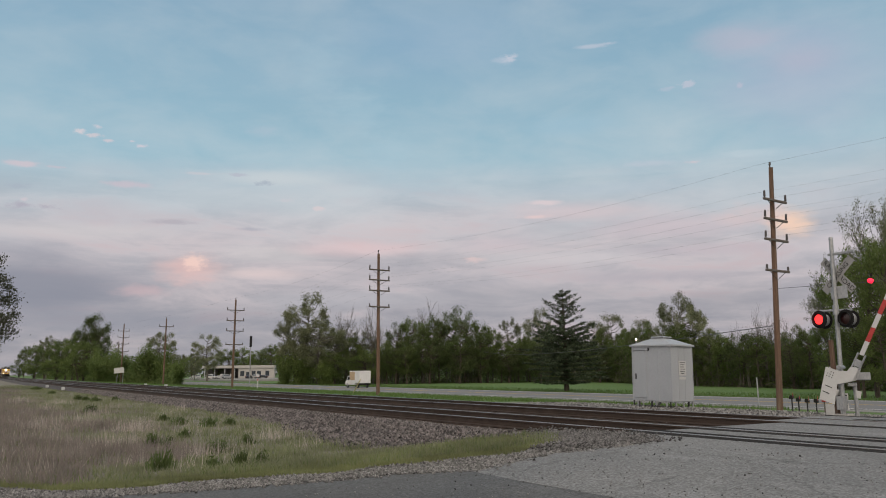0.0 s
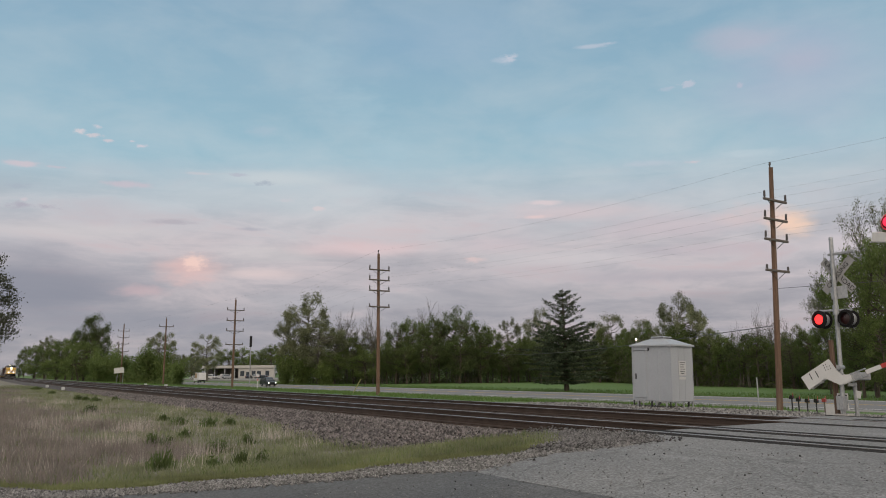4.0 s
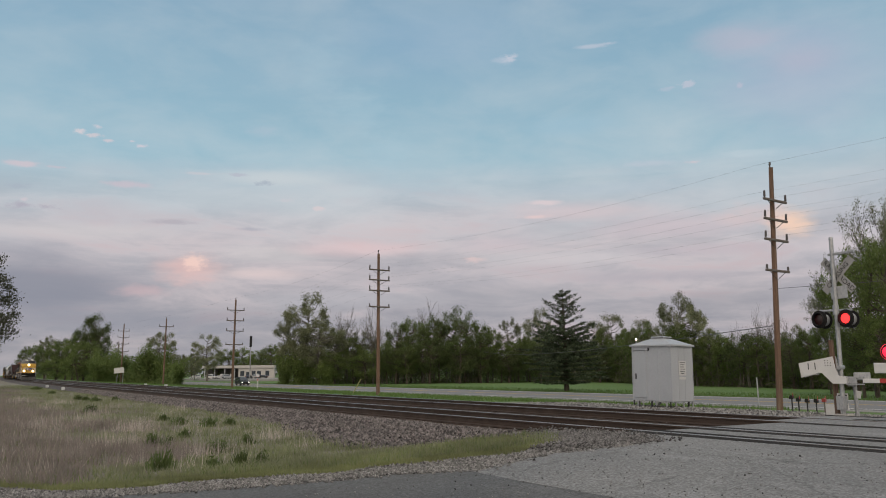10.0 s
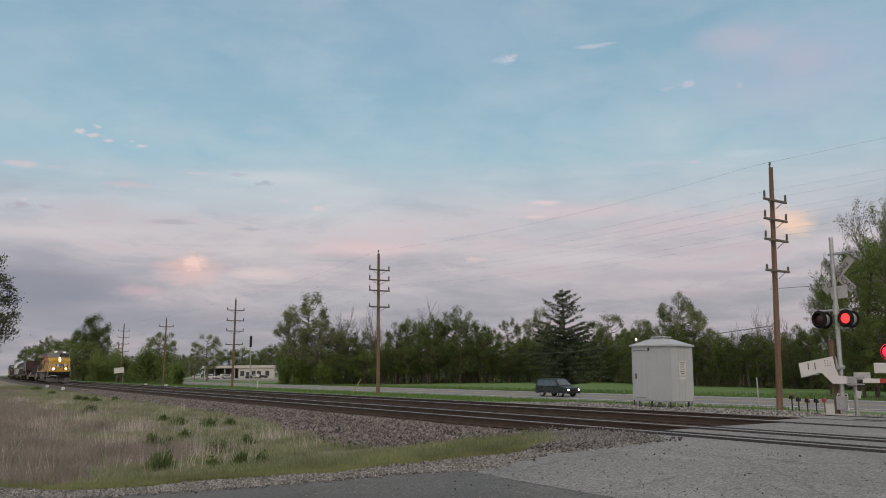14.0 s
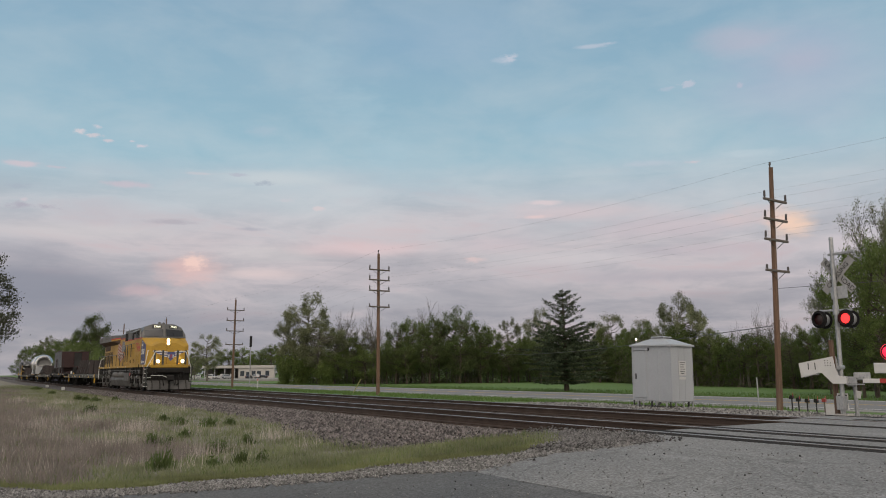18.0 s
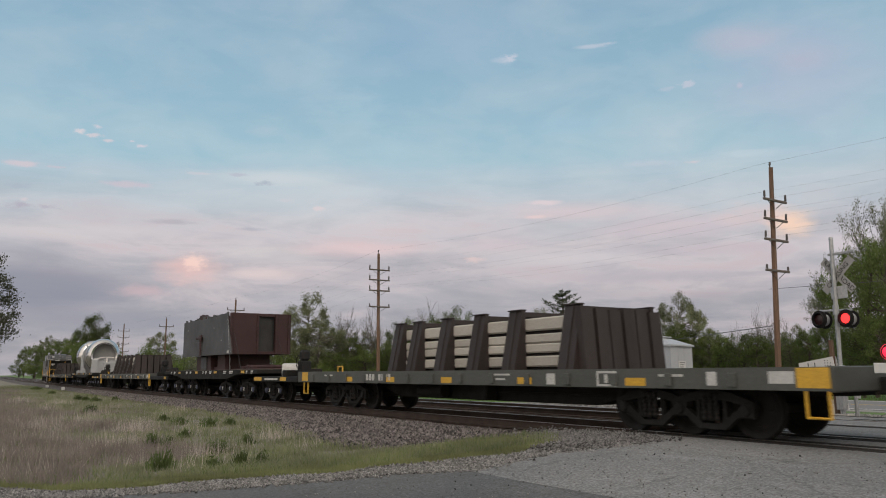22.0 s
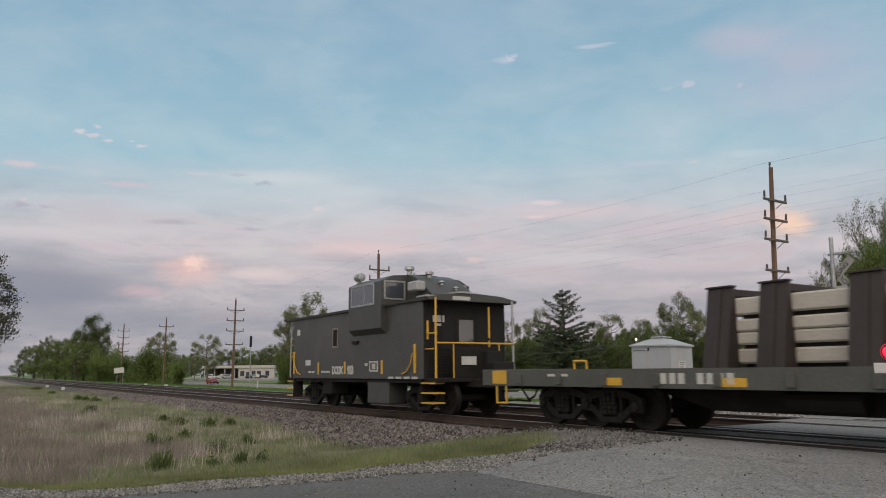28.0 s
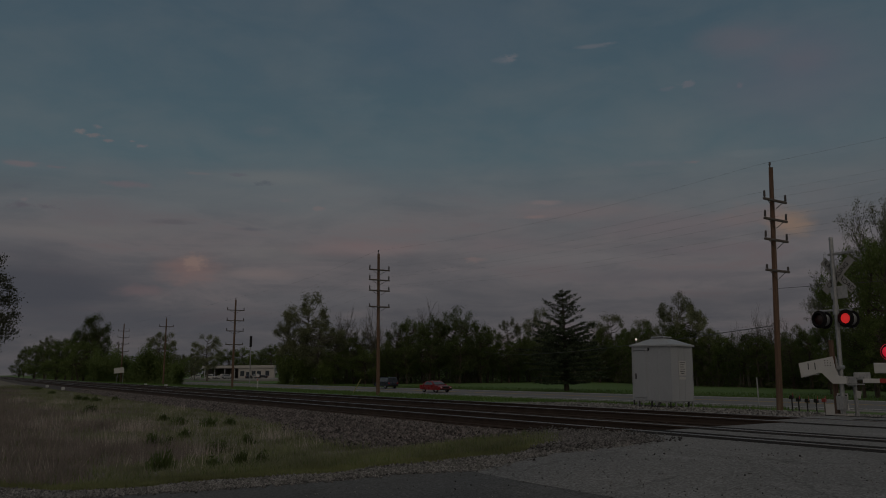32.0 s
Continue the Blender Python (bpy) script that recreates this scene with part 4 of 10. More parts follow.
    wid = sorted(math.hypot(q.x, q.y) for q in pts)[int(len(pts) * 0.93)] * k
    return tw, tc, wid


KITS = {k: [tree_kit(k, 11 + 7 * i + len(k)) for i in range(n)] for k, n in (("round", 6), ("dark", 5), ("airy", 6), ("open", 2), ("bare", 4), ("wispy", 3), ("bush", 4), ("fir", 1))}
TREE_WORDS = {
    "round": ("deciduous_tree", "broad tree in fresh green spring leaf", "tree"),
    "dark": ("deciduous_tree", "dense dark green tree at the wood's edge", "tree"),
    "airy": ("young_leaf_tree", "tall airy tree with thin pale new leaves", "tree"),
    "open": ("lineside_tree", "tall open tree with dull grey-green leaves and dark limbs", "tree"),
    "bare": ("bare_tree", "nearly bare tree with grey branches and few buds", "tree"),
    "wispy": ("sparse_tree", "tall sparse tree with thin new leaves at its twigs", "tree"),
    "bush": ("shrub", "dense green shrub at the wood's edge", "shrub"),
    "fir": ("spruce_tree", "dark green spruce standing alone by the highway", "tree"),
}


def tree(kind, x, y, h, wide=None, z=0.0):
    rng = random.Random(int(x * 13 + y * 7))
    tw, tc, wid = KITS[kind][rng.randrange(len(KITS[kind]))]
    name, label, cat = TREE_WORDS[kind]
    ob = thing(name, label, cat, group="trees beyond the tracks")
    s = h * SITE[2][2] / 10.0
    w = s if wide is None else wide * 1.067 / (2 * wid)
    w = min(max(w, s * 0.6), s * 2.4)
    ob.matrix_basis = Matrix.LocRotScale(SITE @ Vector((x, y, z)), Euler((0, 0, rng.uniform(0, 6.28))), (w, w, s))
    part("trunk", tw, None, ob)
    part("crown", tc, None, ob)
    return ob


# the far side of the line
for row in (
    ("dark", -658.8, 27.5, 11.7, 12.4), ("round", -618.7, 27.5, 19.3, 8.3), ("round", -428.8, 19.7, 14.6, 8.7), ("airy", -388.6, 20.6, 16.9, 5.7), ("dark", -348.8, 16.6, 12.5, 8.3), ("round", -318.5, 18.2, 12.5, 8.3),
    ("round", -288.3, 19.1, 13.5, 7.6), ("dark", -298.4, 18.3, 12.9, 6.8), ("dark", -266.1, 19.6, 17.0, 5.2), ("dark", -263.8, 21.9, 18.0, 4.6), ("dark", -259.8, 21.3, 13.4, 3.9), ("round", -253.2, 18.0, 10.6, 7.6),
    ("round", -438.8, 19.8, 9.0, 10.3), ("round", -298.7, 15.7, 7.5, 8.8), ("round", -248.4, 16.3, 6.9, 7.4), ("bush", -222.8, 19.3, 8.2, 7.0),
):
    tree(*row, -0.66)
# the thicket by the line
for row in (
    ("bush", -227.2, 23.3, 6.5, 4.8), ("bush", -213.0, 16.8, 5.5, 5.2), ("bush", -236.7, 27.5, 5.2, 4.2), ("airy", -211.0, 28.9, 11.2, 7.1), ("bush", -186.7, 23.0, 7.5, 6.0), ("bush", -181.2, 24.8, 5.0, 5.0),
    ("bush", -196.9, 22.9, 6.9, 3.0), ("bush", -183.8, 27.1, 3.9, 2.4), ("airy", -293.2, 51.4, 8.0, 4.2), ("airy", -321.5, 62.0, 9.7, 4.3), ("airy", -291.4, 59.0, 14.0, 8.9), ("round", -409.5, 81.1, 9.8, 9.4),
    ("dark", -387.5, 86.9, 8.9, 4.7), ("round", -415.4, 98.9, 12.7, 11.3), ("round", -423.2, 108.1, 13.4, 11.6), ("round", -402.2, 108.5, 12.1, 10.6),
):
    tree(*row, -0.66)
# the tall trees by the highway
for row in (
    ("round", -391.2, 110.5, 14.8, 10.8), ("airy", -211.9, 63.5, 21.6, 11.5), ("airy", -216.1, 60.3, 17.1, 7.2), ("airy", -202.6, 62.6, 14.3, 11.0), ("airy", -204.9, 67.7, 12.9, 8.0), ("airy", -210.0, 59.7, 10.0, 7.0),
    ("bare", -213.1, 74.2, 17.9, 7.6), ("bare", -219.5, 74.3, 16.7, 6.0), ("airy", -208.1, 76.0, 12.5, 7.4), ("round", -205.1, 72.7, 10.8, 5.9), ("bare", -205.1, 77.7, 17.6, 7.1), ("round", -196.7, 72.0, 7.6, 7.0),
    ("bush", -210.7, 57.6, 7.4, 4.5), ("bush", -203.9, 59.0, 7.0, 5.7), ("bush", -198.2, 62.9, 5.1, 5.6), ("round", -199.4, 65.3, 7.2, 6.5),
):
    tree(*row, -1.40)
# the dense wood
for row in (
    ("dark", -200.8, 82.3, 14.2, 6.3), ("round", -203.1, 86.8, 15.3, 7.8), ("dark", -200.1, 88.4, 14.4, 6.3), ("bare", -209.5, 96.4, 19.6, 8.7), ("bare", -213.3, 93.3, 17.3, 5.3), ("dark", -198.2, 92.0, 15.9, 7.1),
    ("dark", -198.4, 95.9, 18.2, 8.6), ("dark", -193.5, 96.6, 16.5, 6.8), ("dark", -193.6, 100.4, 14.1, 6.3), ("round", -190.8, 101.3, 13.2, 5.2), ("dark", -188.2, 97.8, 11.4, 7.2), ("dark", -195.6, 79.3, 9.7, 8.2),
    ("dark", -191.3, 85.9, 10.4, 8.2), ("dark", -187.2, 91.5, 10.8, 8.1), ("round", -190.9, 79.9, 8.5, 5.7), ("round", -198.3, 78.2, 9.8, 5.9),
):
    tree(*row, -1.40)
# the wood behind the spruce
for row in (
    ("airy", -196.3, 111.4, 15.5, 6.5), ("round", -189.1, 104.0, 9.9, 5.7), ("round", -188.6, 108.5, 10.4, 6.3), ("round", -188.8, 111.9, 12.1, 6.3), ("airy", -189.1, 115.1, 17.6, 3.9), ("round", -184.7, 114.4, 11.4, 5.7),
    ("dark", -184.7, 103.4, 7.4, 8.2), ("dark", -179.0, 108.6, 9.8, 6.8), ("airy", -179.0, 124.0, 14.3, 5.7), ("airy", -173.7, 126.0, 15.6, 8.3), ("round", -172.4, 121.2, 11.9, 5.5), ("round", -164.3, 121.7, 11.5, 5.3),
    ("airy", -148.6, 114.0, 12.9, 6.1), ("round", -153.7, 115.7, 11.7, 5.5), ("round", -140.2, 108.4, 11.4, 5.5), ("dark", -166.4, 115.8, 8.4, 7.8), ("dark", -159.4, 116.6, 7.9, 6.4),
):
    tree(*row, -1.40)
# the wood behind the hut
for row in (
    ("airy", -121.5, 99.3, 15.7, 6.9), ("airy", -116.5, 97.4, 12.8, 3.4), ("airy", -130.9, 103.8, 12.8, 4.8), ("round", -118.3, 95.5, 10.0, 5.9), ("round", -115.7, 98.2, 8.8, 4.9), ("bare", -102.8, 97.0, 11.4, 4.0),
    ("bare", -99.9, 97.0, 11.0, 3.6), ("bare", -97.0, 96.8, 9.8, 3.7), ("round", -111.1, 97.2, 8.7, 5.5), ("airy", -113.4, 97.8, 9.4, 3.9), ("dark", -104.3, 95.5, 8.1, 5.4), ("round", -99.8, 94.3, 7.6, 5.2),
    ("airy", -93.0, 95.0, 8.8, 4.2), ("dark", -91.2, 91.3, 6.8, 4.9), ("round", -87.4, 90.6, 7.9, 4.0), ("bare", -107.8, 97.7, 9.5, 3.6),
):
    tree(*row, -1.40)
# the trees beyond the crossing
for row in (
    ("wispy", -70.8, 74.5, 14.6, 4.6), ("round", -59.0, 65.9, 15.1, 5.7), ("round", -64.0, 69.7, 13.4, 3.9), ("round", -69.8, 72.7, 7.8, 3.2), ("wispy", -69.8, 82.9, 22.6, 7.0), ("round", -55.3, 65.0, 13.9, 4.8),
    ("dark", -58.7, 63.7, 7.6, 4.5), ("round", -54.7, 61.7, 7.4, 4.3), ("wispy", -65.7, 82.1, 24.0, 7.0),
):
    tree(*row, -1.40)
tree("open", -104.0, -11.6, 13.9, 9.3)
tree("fir", -101.4, 60.2, 14.0, 9.4, -1.40)


# ---- line poles and wires ----
# foot x, y, z, height of the top, heights of the crossarms, half length of an arm, lean
POLES = [
    (-27.4, 17.9, -0.35, 10.10, (8.64, 7.81, 6.94, 5.64), 0.88, 3.0),
    (-60.94, 14.85, -0.70, 10.23, (8.99, 8.24, 7.46, 6.27), 0.90, 0.0),
    (-109.6, 17.54, -0.40, 10.42, (9.12, 7.86, 6.61, 4.99), 1.12, 1.2),
    (-154.0, 18.34, -0.50, 10.52, (9.23,), 1.20, 0.0),
    (-193.7, 17.94, -0.60, 11.53, (10.18, 8.93, 7.58, 6.12), 1.15, 0.0),
    (-247.2, 25.26, -0.60, 9.79, (9.22, 8.07, 6.9), 0.75, 0.0),
    (15.4, 17.9, -0.35, 10.10, (8.64, 7.81, 6.94, 5.64), 0.73, 0.0),
]


wood_arm = surf("dark_weathered_crossarm", (0.10, 0.085, 0.075), (0.15, 0.13, 0.115), 3, 40, 0.85, bump=0.2)


def line_pole(x, y, foot, top, arms, half, lean):
    ob = thing("line_pole", "weathered brown wooden line pole with short crossarms", "utility pole", pose(x, y, foot, 0, lean, 0), "poles along the tracks")
    top -= foot
    part("post", Shape().tube((0, 0, -0.6), (0, 0, top), 0.155, 0.10, 12), wood_pole, ob, smooth=True)
    part("top_pin", Shape().tube((-0.05, 0, top - 0.05), (-0.05, 0, top + 0.12), 0.03).tube((-0.05, 0, top + 0.12), (-0.05, 0, top + 0.26), 0.06, 0.04), insul_mat, ob)
    for k, z in enumerate(arms):
        z -= foot
        arm = part("crossarm", Shape().soft_box(0.11, 0.22, -half, half, z - 0.05, z + 0.05, 0.016), wood_arm, ob)
        small = 0.6 if k == 3 else 1.0
        for sy in (0.07 - half, half - 0.07):
            part("insulator", Shape().lathe([(0.0, 0.30 * small), (0.04, 0.29 * small), (0.055, 0.20 * small), (0.052, 0.14 * small), (0.062, 0.05 * small), (0.03, 0.03 * small), (0.03, -0.04)], (0.165, sy, z + 0.05), (0, 0, 1), 10), insul_mat, arm, smooth=True)
        for sy in (-1, 1):
            part("brace", Shape().tube((0.165, sy * half * 0.66, z - 0.04), (0.14, sy * 0.07, z - 0.34), 0.016, n=5), steel_dark, arm)
        part("arm_bolt", Shape().tube((0.0, 0, z), (0.25, 0, z), 0.02, n=6), steel_dark, arm)
    part("tag", Shape().soft_box(0.10, 0.125, -0.06, 0.06, 2.0, 2.2, 0.004), galv, ob)
    return ob


for row in POLES:
    line_pole(*row)


def wire(name, a, b, sag, r=0.006, n=14):
    a, b = SITE @ Vector(a), SITE @ Vector(b)
    pts = [a.lerp(b, i / n) - Vector((0, 0, sag * 4 * (i / n) * (1 - i / n))) for i in range(n + 1)]
    return thing(name, "thin grey overhead line wire between poles", "wire", shape=Shape().sweep(pts, r, 4), mat=wire_mat, group="line wires")


carriers = [POLES[k] for k in (5, 4, 2, 1, 0, 6)] + [(58.0, 17.9, -0.35, 10.10, (8.64, 7.81, 6.94, 5.64), 0.73, 0.0)]
for a, b in zip(carriers, carriers[1:]):
    wire("line_wire", (a[0] - 0.05, a[1], a[3] + 0.26), (b[0] - 0.05, b[1], b[3] + 0.26), 0.5, 0.0032)
    for za, zb in list(zip(a[4], b[4]))[:3]:
        for sy in (-1, 1):
            wire("line_wire", (a[0] + 0.165, a[1] + sy * (a[5] - 0.07), za + 0.30), (b[0] + 0.165, b[1] + sy * (b[5] - 0.07), zb + 0.30), 0.42, 0.0022)
wire("service_cable", (-27.4, 17.9, 3.35), (-170.0, 88.0, 5.5), 0.9, 0.02)
wire("service_cable", (-27.4, 17.9, 4.9), (34.0, 21.0, 5.6), 0.6, 0.012)
tagged(thing("guy_marker", "leaning yellow plastic guy wire marker", "guy marker", shape=Shape().tube(SITE @ Vector((-73.8, 18.1, -0.45)), SITE @ Vector((-71.6, 18.0, 0.95)), 0.04, n=8), mat=surf("faded_yellow", (0.5, 0.45, 0.2), None, 2, 30)))


# ---- signal hut ----
def leaning(ob, degrees):
    """A slight lean of a thing that has settled out of plumb, sideways to the road."""
    at = ob.matrix_basis.translation.copy()
    ob.matrix_basis = Matrix.Translation(at) @ Matrix.Rotation(radians(degrees), 4, Vector((math.cos(HEADING), math.sin(HEADING), 0))) @ Matrix.Translation(-at) @ ob.matrix_basis


def signal_hut():
    ob = thing("signal_hut", "pale grey aluminium railway signal hut on short legs", "hut", pose(-30.55, 14.50, -0.045) @ Matrix.Diagonal((1.46, 1.12, 1.16, 1)))
    w, d, h0, h1 = 0.83, 0.64, 0.27, 2.29
    part("body", Shape().soft_box(-w, w, -d, d, h0, h1, 0.02), hut_white, ob)
    # ribs and corner trims
    for x in (-w, -0.22, 0.30, w):
        part("wall_rib", Shape().soft_box(x - 0.018, x + 0.018, -d - 0.014, -d + 0.01, h0 + 0.01, h1 - 0.03, 0.006), hut_white, ob)
    for y in (-d, -0.19, 0.17, d):
        part("wall_rib", Shape().soft_box(w - 0.01, w + 0.014, y - 0.018, y + 0.018, h0 + 0.01, h1 - 0.03, 0.006), hut_white, ob)
    r = Shape()
    e, o = 0.07, h1
    pk = h1 + 0.26
    r.add([(-w - e, -d - e, o), (w + e, -d - e, o), (w + e, d + e, o), (-w - e, d + e, o), (-0.22, -0.22, pk), (0.22, -0.22, pk), (0.22, 0.22, pk), (-0.22, 0.22, pk),
           (-w - e, -d - e, o - 0.05), (w + e, -d - e, o - 0.05), (w + e, d + e, o - 0.05), (-w - e, d + e, o - 0.05)],
          [(0, 1, 5, 4), (1, 2, 6, 5), (2, 3, 7, 6), (3, 0, 4, 7), (4, 5, 6, 7), (8, 9, 1, 0), (9, 10, 2, 1), (10, 11, 3, 2), (11, 8, 0, 3), (11, 10, 9, 8)])
    roof = part("roof", r, hut_roof, ob)
    part("roof_vent", Shape().soft_box(-0.27, 0.27, -0.27, 0.27, pk + 0.015, pk + 0.06, 0.012), hut_roof, roof)
    part("vent_curb", Shape().soft_box(-0.2, 0.2, -0.2, 0.2, pk - 0.06, pk + 0.02, 0.006), steel_dark, roof)
    door = part("door", Shape().soft_box(-0.74, -0.20, -d - 0.03, -d + 0.01, h0 + 0.10, h1 - 0.22, 0.012), hut_white, ob)
    part("handle", Shape().soft_box(-0.67, -0.64, -d - 0.07, -d - 0.02, 1.05, 1.25, 0.008).soft_box(-0.68, -0.63, -d - 0.05, -d - 0.02, 1.10, 1.18, 0.008), steel_dark, door)
    for z in (0.55, 1.3, 2.0):
        part("hinge", Shape().tube((-0.21, -d - 0.035, z), (-0.21, -d - 0.035, z + 0.12), 0.012, n=6), galv, door)
    part("drip_rail", Shape().soft_box(-0.78, -0.16, -d - 0.06, -d + 0.005, h1 - 0.19, h1 - 0.165, 0.005), hut_white, ob)
    part("small_vent", Shape().soft_box(-0.13, -0.07, -d - 0.03, -d, h1 - 0.22, h1 - 0.10, 0.008), steel_dark, ob)
    sign = part("warning_sign", Shape().soft_box(w + 0.014, w + 0.022, -0.22, 0.22, 1.20, 1.72, 0.003), sign_white, ob, "white enamel sign with dark writing")
    for k in range(6):
        z = 1.67 - k * 0.078
        part("writing_bar", Shape().box(w + 0.0225, w + 0.0245, -0.15 + 0.03 * (k % 2), 0.16 - 0.03 * (k % 3), z - 0.020, z), sign_black, sign)
    part("small_sign", Shape().soft_box(w + 0.014, w + 0.020, -0.20, 0.20, 1.06, 1.15, 0.003), sign_white, ob)
    for i, (x, y) in enumerate([(-0.78, -0.66), (-0.6, -0.66), (-0.38, -0.66), (0.0, -0.66), (0.2, -0.66), (0.62, -0.66), (0.78, -0.66), (0.78, -0.35), (0.78, 0.1), (0.78, 0.4), (0.78, 0.66), (-0.78, 0.66)]):
        part("leg", Shape().tube((x, y, -0.12), (x, y, h0 + 0.01), 0.025 + 0.012 * (i % 2), n=7), galv if i % 3 else steel_dark, ob)
    part("conduit", Shape().pipe([(-0.45, -0.78, 0.25), (-0.40, -0.86, 0.12), (-0.33, -0.9, -0.1)], 0.035), steel_dark, ob)
    part("conduit", Shape().pipe([(0.45, -0.78, 0.25), (0.40, -0.90, 0.10), (0.40, -0.95, -0.1)], 0.04), steel_dark, ob)
    lamp = part("power_lamp", Shape().tube((-w + 0.12, -d + 0.1, h1 - 0.02), (-w + 0.12, -d + 0.1, h1 + 0.20), 0.018, n=8), galv, ob)
    part("lamp_lens", Shape().lathe([(0.0, 0.07), (0.022, 0.06), (0.030, 0.035), (0.022, 0.0), (0.0, 0.0)], (-w + 0.12, -d + 0.1, h1 + 0.19), (0, 0, 1), 10), yard_glow, lamp, "lit clear power lamp")
    part("side_box", Shape().soft_box(-w - 0.10, -w, -0.55, -0.35, 1.7, 2.1, 0.01), steel_dark, ob)
    return ob


leaning(signal_hut(), 1.5)


# ---- crossing signal with gate ----
def facing(phi):
    return pose(0, 0, 0, 0, 0, phi)


def signal_mast():
    """Origin at the mast's foot, the front looks along -y of its own frame."""
    ob = thing("crossing_signal", "galvanised crossing signal mast with crossbuck and red lamps", "crossing signal", pose(-15.71, 7.22, 0.42) @ facing(4))
    part("mast", Shape().tube((0, 0, -0.2), (0, 0, 4.45), 0.062, 0.058, 14), galv, ob, smooth=True)
    part("mast_cap", Shape().tube((0, 0, 4.45), (0, 0, 4.5), 0.066, 0.05, 14), galv, ob)
    part("base", Shape().soft_box(-0.2, 0.2, -0.2, 0.2, -0.2, 0.06, 0.02), surf("base_concrete", (0.36, 0.35, 0.33), None, 3, 30, 0.9), ob)
    part("junction_box", Shape().soft_box(-0.10, 0.10, -0.19, 0.05, 0.16, 0.50, 0.012), galv, ob)
    part("bracket", Shape().soft_box(0.03, 0.76, -0.05, 0.03, 4.02, 4.08, 0.008, pose(0, 0, 0, 0, -2, 0)), galv, ob)
    for k, a in enumerate((45, -45)):
        m = pose(0.09, 0.085 - 0.014 * k, 3.52, 0, a, 0) @ Matrix.Scale(0.95, 4)
        board = part("crossbuck_board", Shape().soft_box(-0.61, 0.61, -0.006, 0.006, -0.115, 0.115, 0.004), sign_dull, ob, "dull white crossbuck board with black letters", m=m)
        if k == 0:
            lettering("lettering", "RAIL", 0.19, sign_black, board, pose(-0.36, -0.009, 0, 90, 0, 0))
            lettering("lettering", "ROAD", 0.19, sign_black, board, pose(0.34, -0.009, 0, 90, 0, 0))
        else:
            lettering("lettering", "CROSSING", 0.185, sign_black, board, pose(0, -0.009, 0, 90, 0, 0))
    part("tracks_sign", Shape().soft_box(0.08, 0.55, 0.04, 0.05, 2.90, 3.22, 0.004, pose(0, 0, 0, 0, -4, 0)), galv, ob, "grey back of a small sign")
    # lamp bar and four lamps
    part("lamp_bar", Shape().tube((-0.48, 0.0, 2.62), (0.44, 0.0, 2.62), 0.03, n=10).tube((0, -0.02, 2.5), (0, -0.02, 2.75), 0.085, n=12), galv, ob)
    for sx in (-0.43, 0.32):
        for sy in (-1, 1):
            y = -0.14 if sy < 0 else 0.18
            lamp = part("flasher_lamp", Shape().lathe([(0.0, 0.19), (0.06, 0.175), (0.12, 0.12), (0.15, 0.04), (0.155, 0.0)], (sx, y, 2.40), (0, -sy, 0), 20), galv, ob, "silver flasher lamp housing with black target", smooth=True)
            part("target", Shape().lathe([(0.14, 0.0), (0.225, 0.0), (0.225, 0.012), (0.14, 0.012)], (sx, y, 2.40), (0, sy, 0), 28), black_paint, lamp)
            part("hood", Shape().lathe([(0.155, 0.0), (0.165, 0.12), (0.158, 0.12), (0.148, 0.0)], (sx, y, 2.40), (0, sy, 0), 24), black_paint, lamp, smooth=True)
            part("lens", Shape().lathe([(0.0, 0.030), (0.08, 0.024), (0.15, 0.0)], (sx, y, 2.40), (0, sy, 0), 24), lens_dark, lamp, smooth=True)
            part("hanger", Shape().tube((sx, y * 0.4, 2.5), (sx, 0, 2.62), 0.018, n=6), galv, lamp)
    return ob


mast = signal_mast()
leaning(mast, 1.5)
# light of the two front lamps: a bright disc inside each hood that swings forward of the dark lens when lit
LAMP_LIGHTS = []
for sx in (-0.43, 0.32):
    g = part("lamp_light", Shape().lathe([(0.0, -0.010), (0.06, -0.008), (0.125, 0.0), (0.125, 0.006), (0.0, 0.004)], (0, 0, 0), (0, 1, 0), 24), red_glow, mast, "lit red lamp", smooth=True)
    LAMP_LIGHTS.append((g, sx))


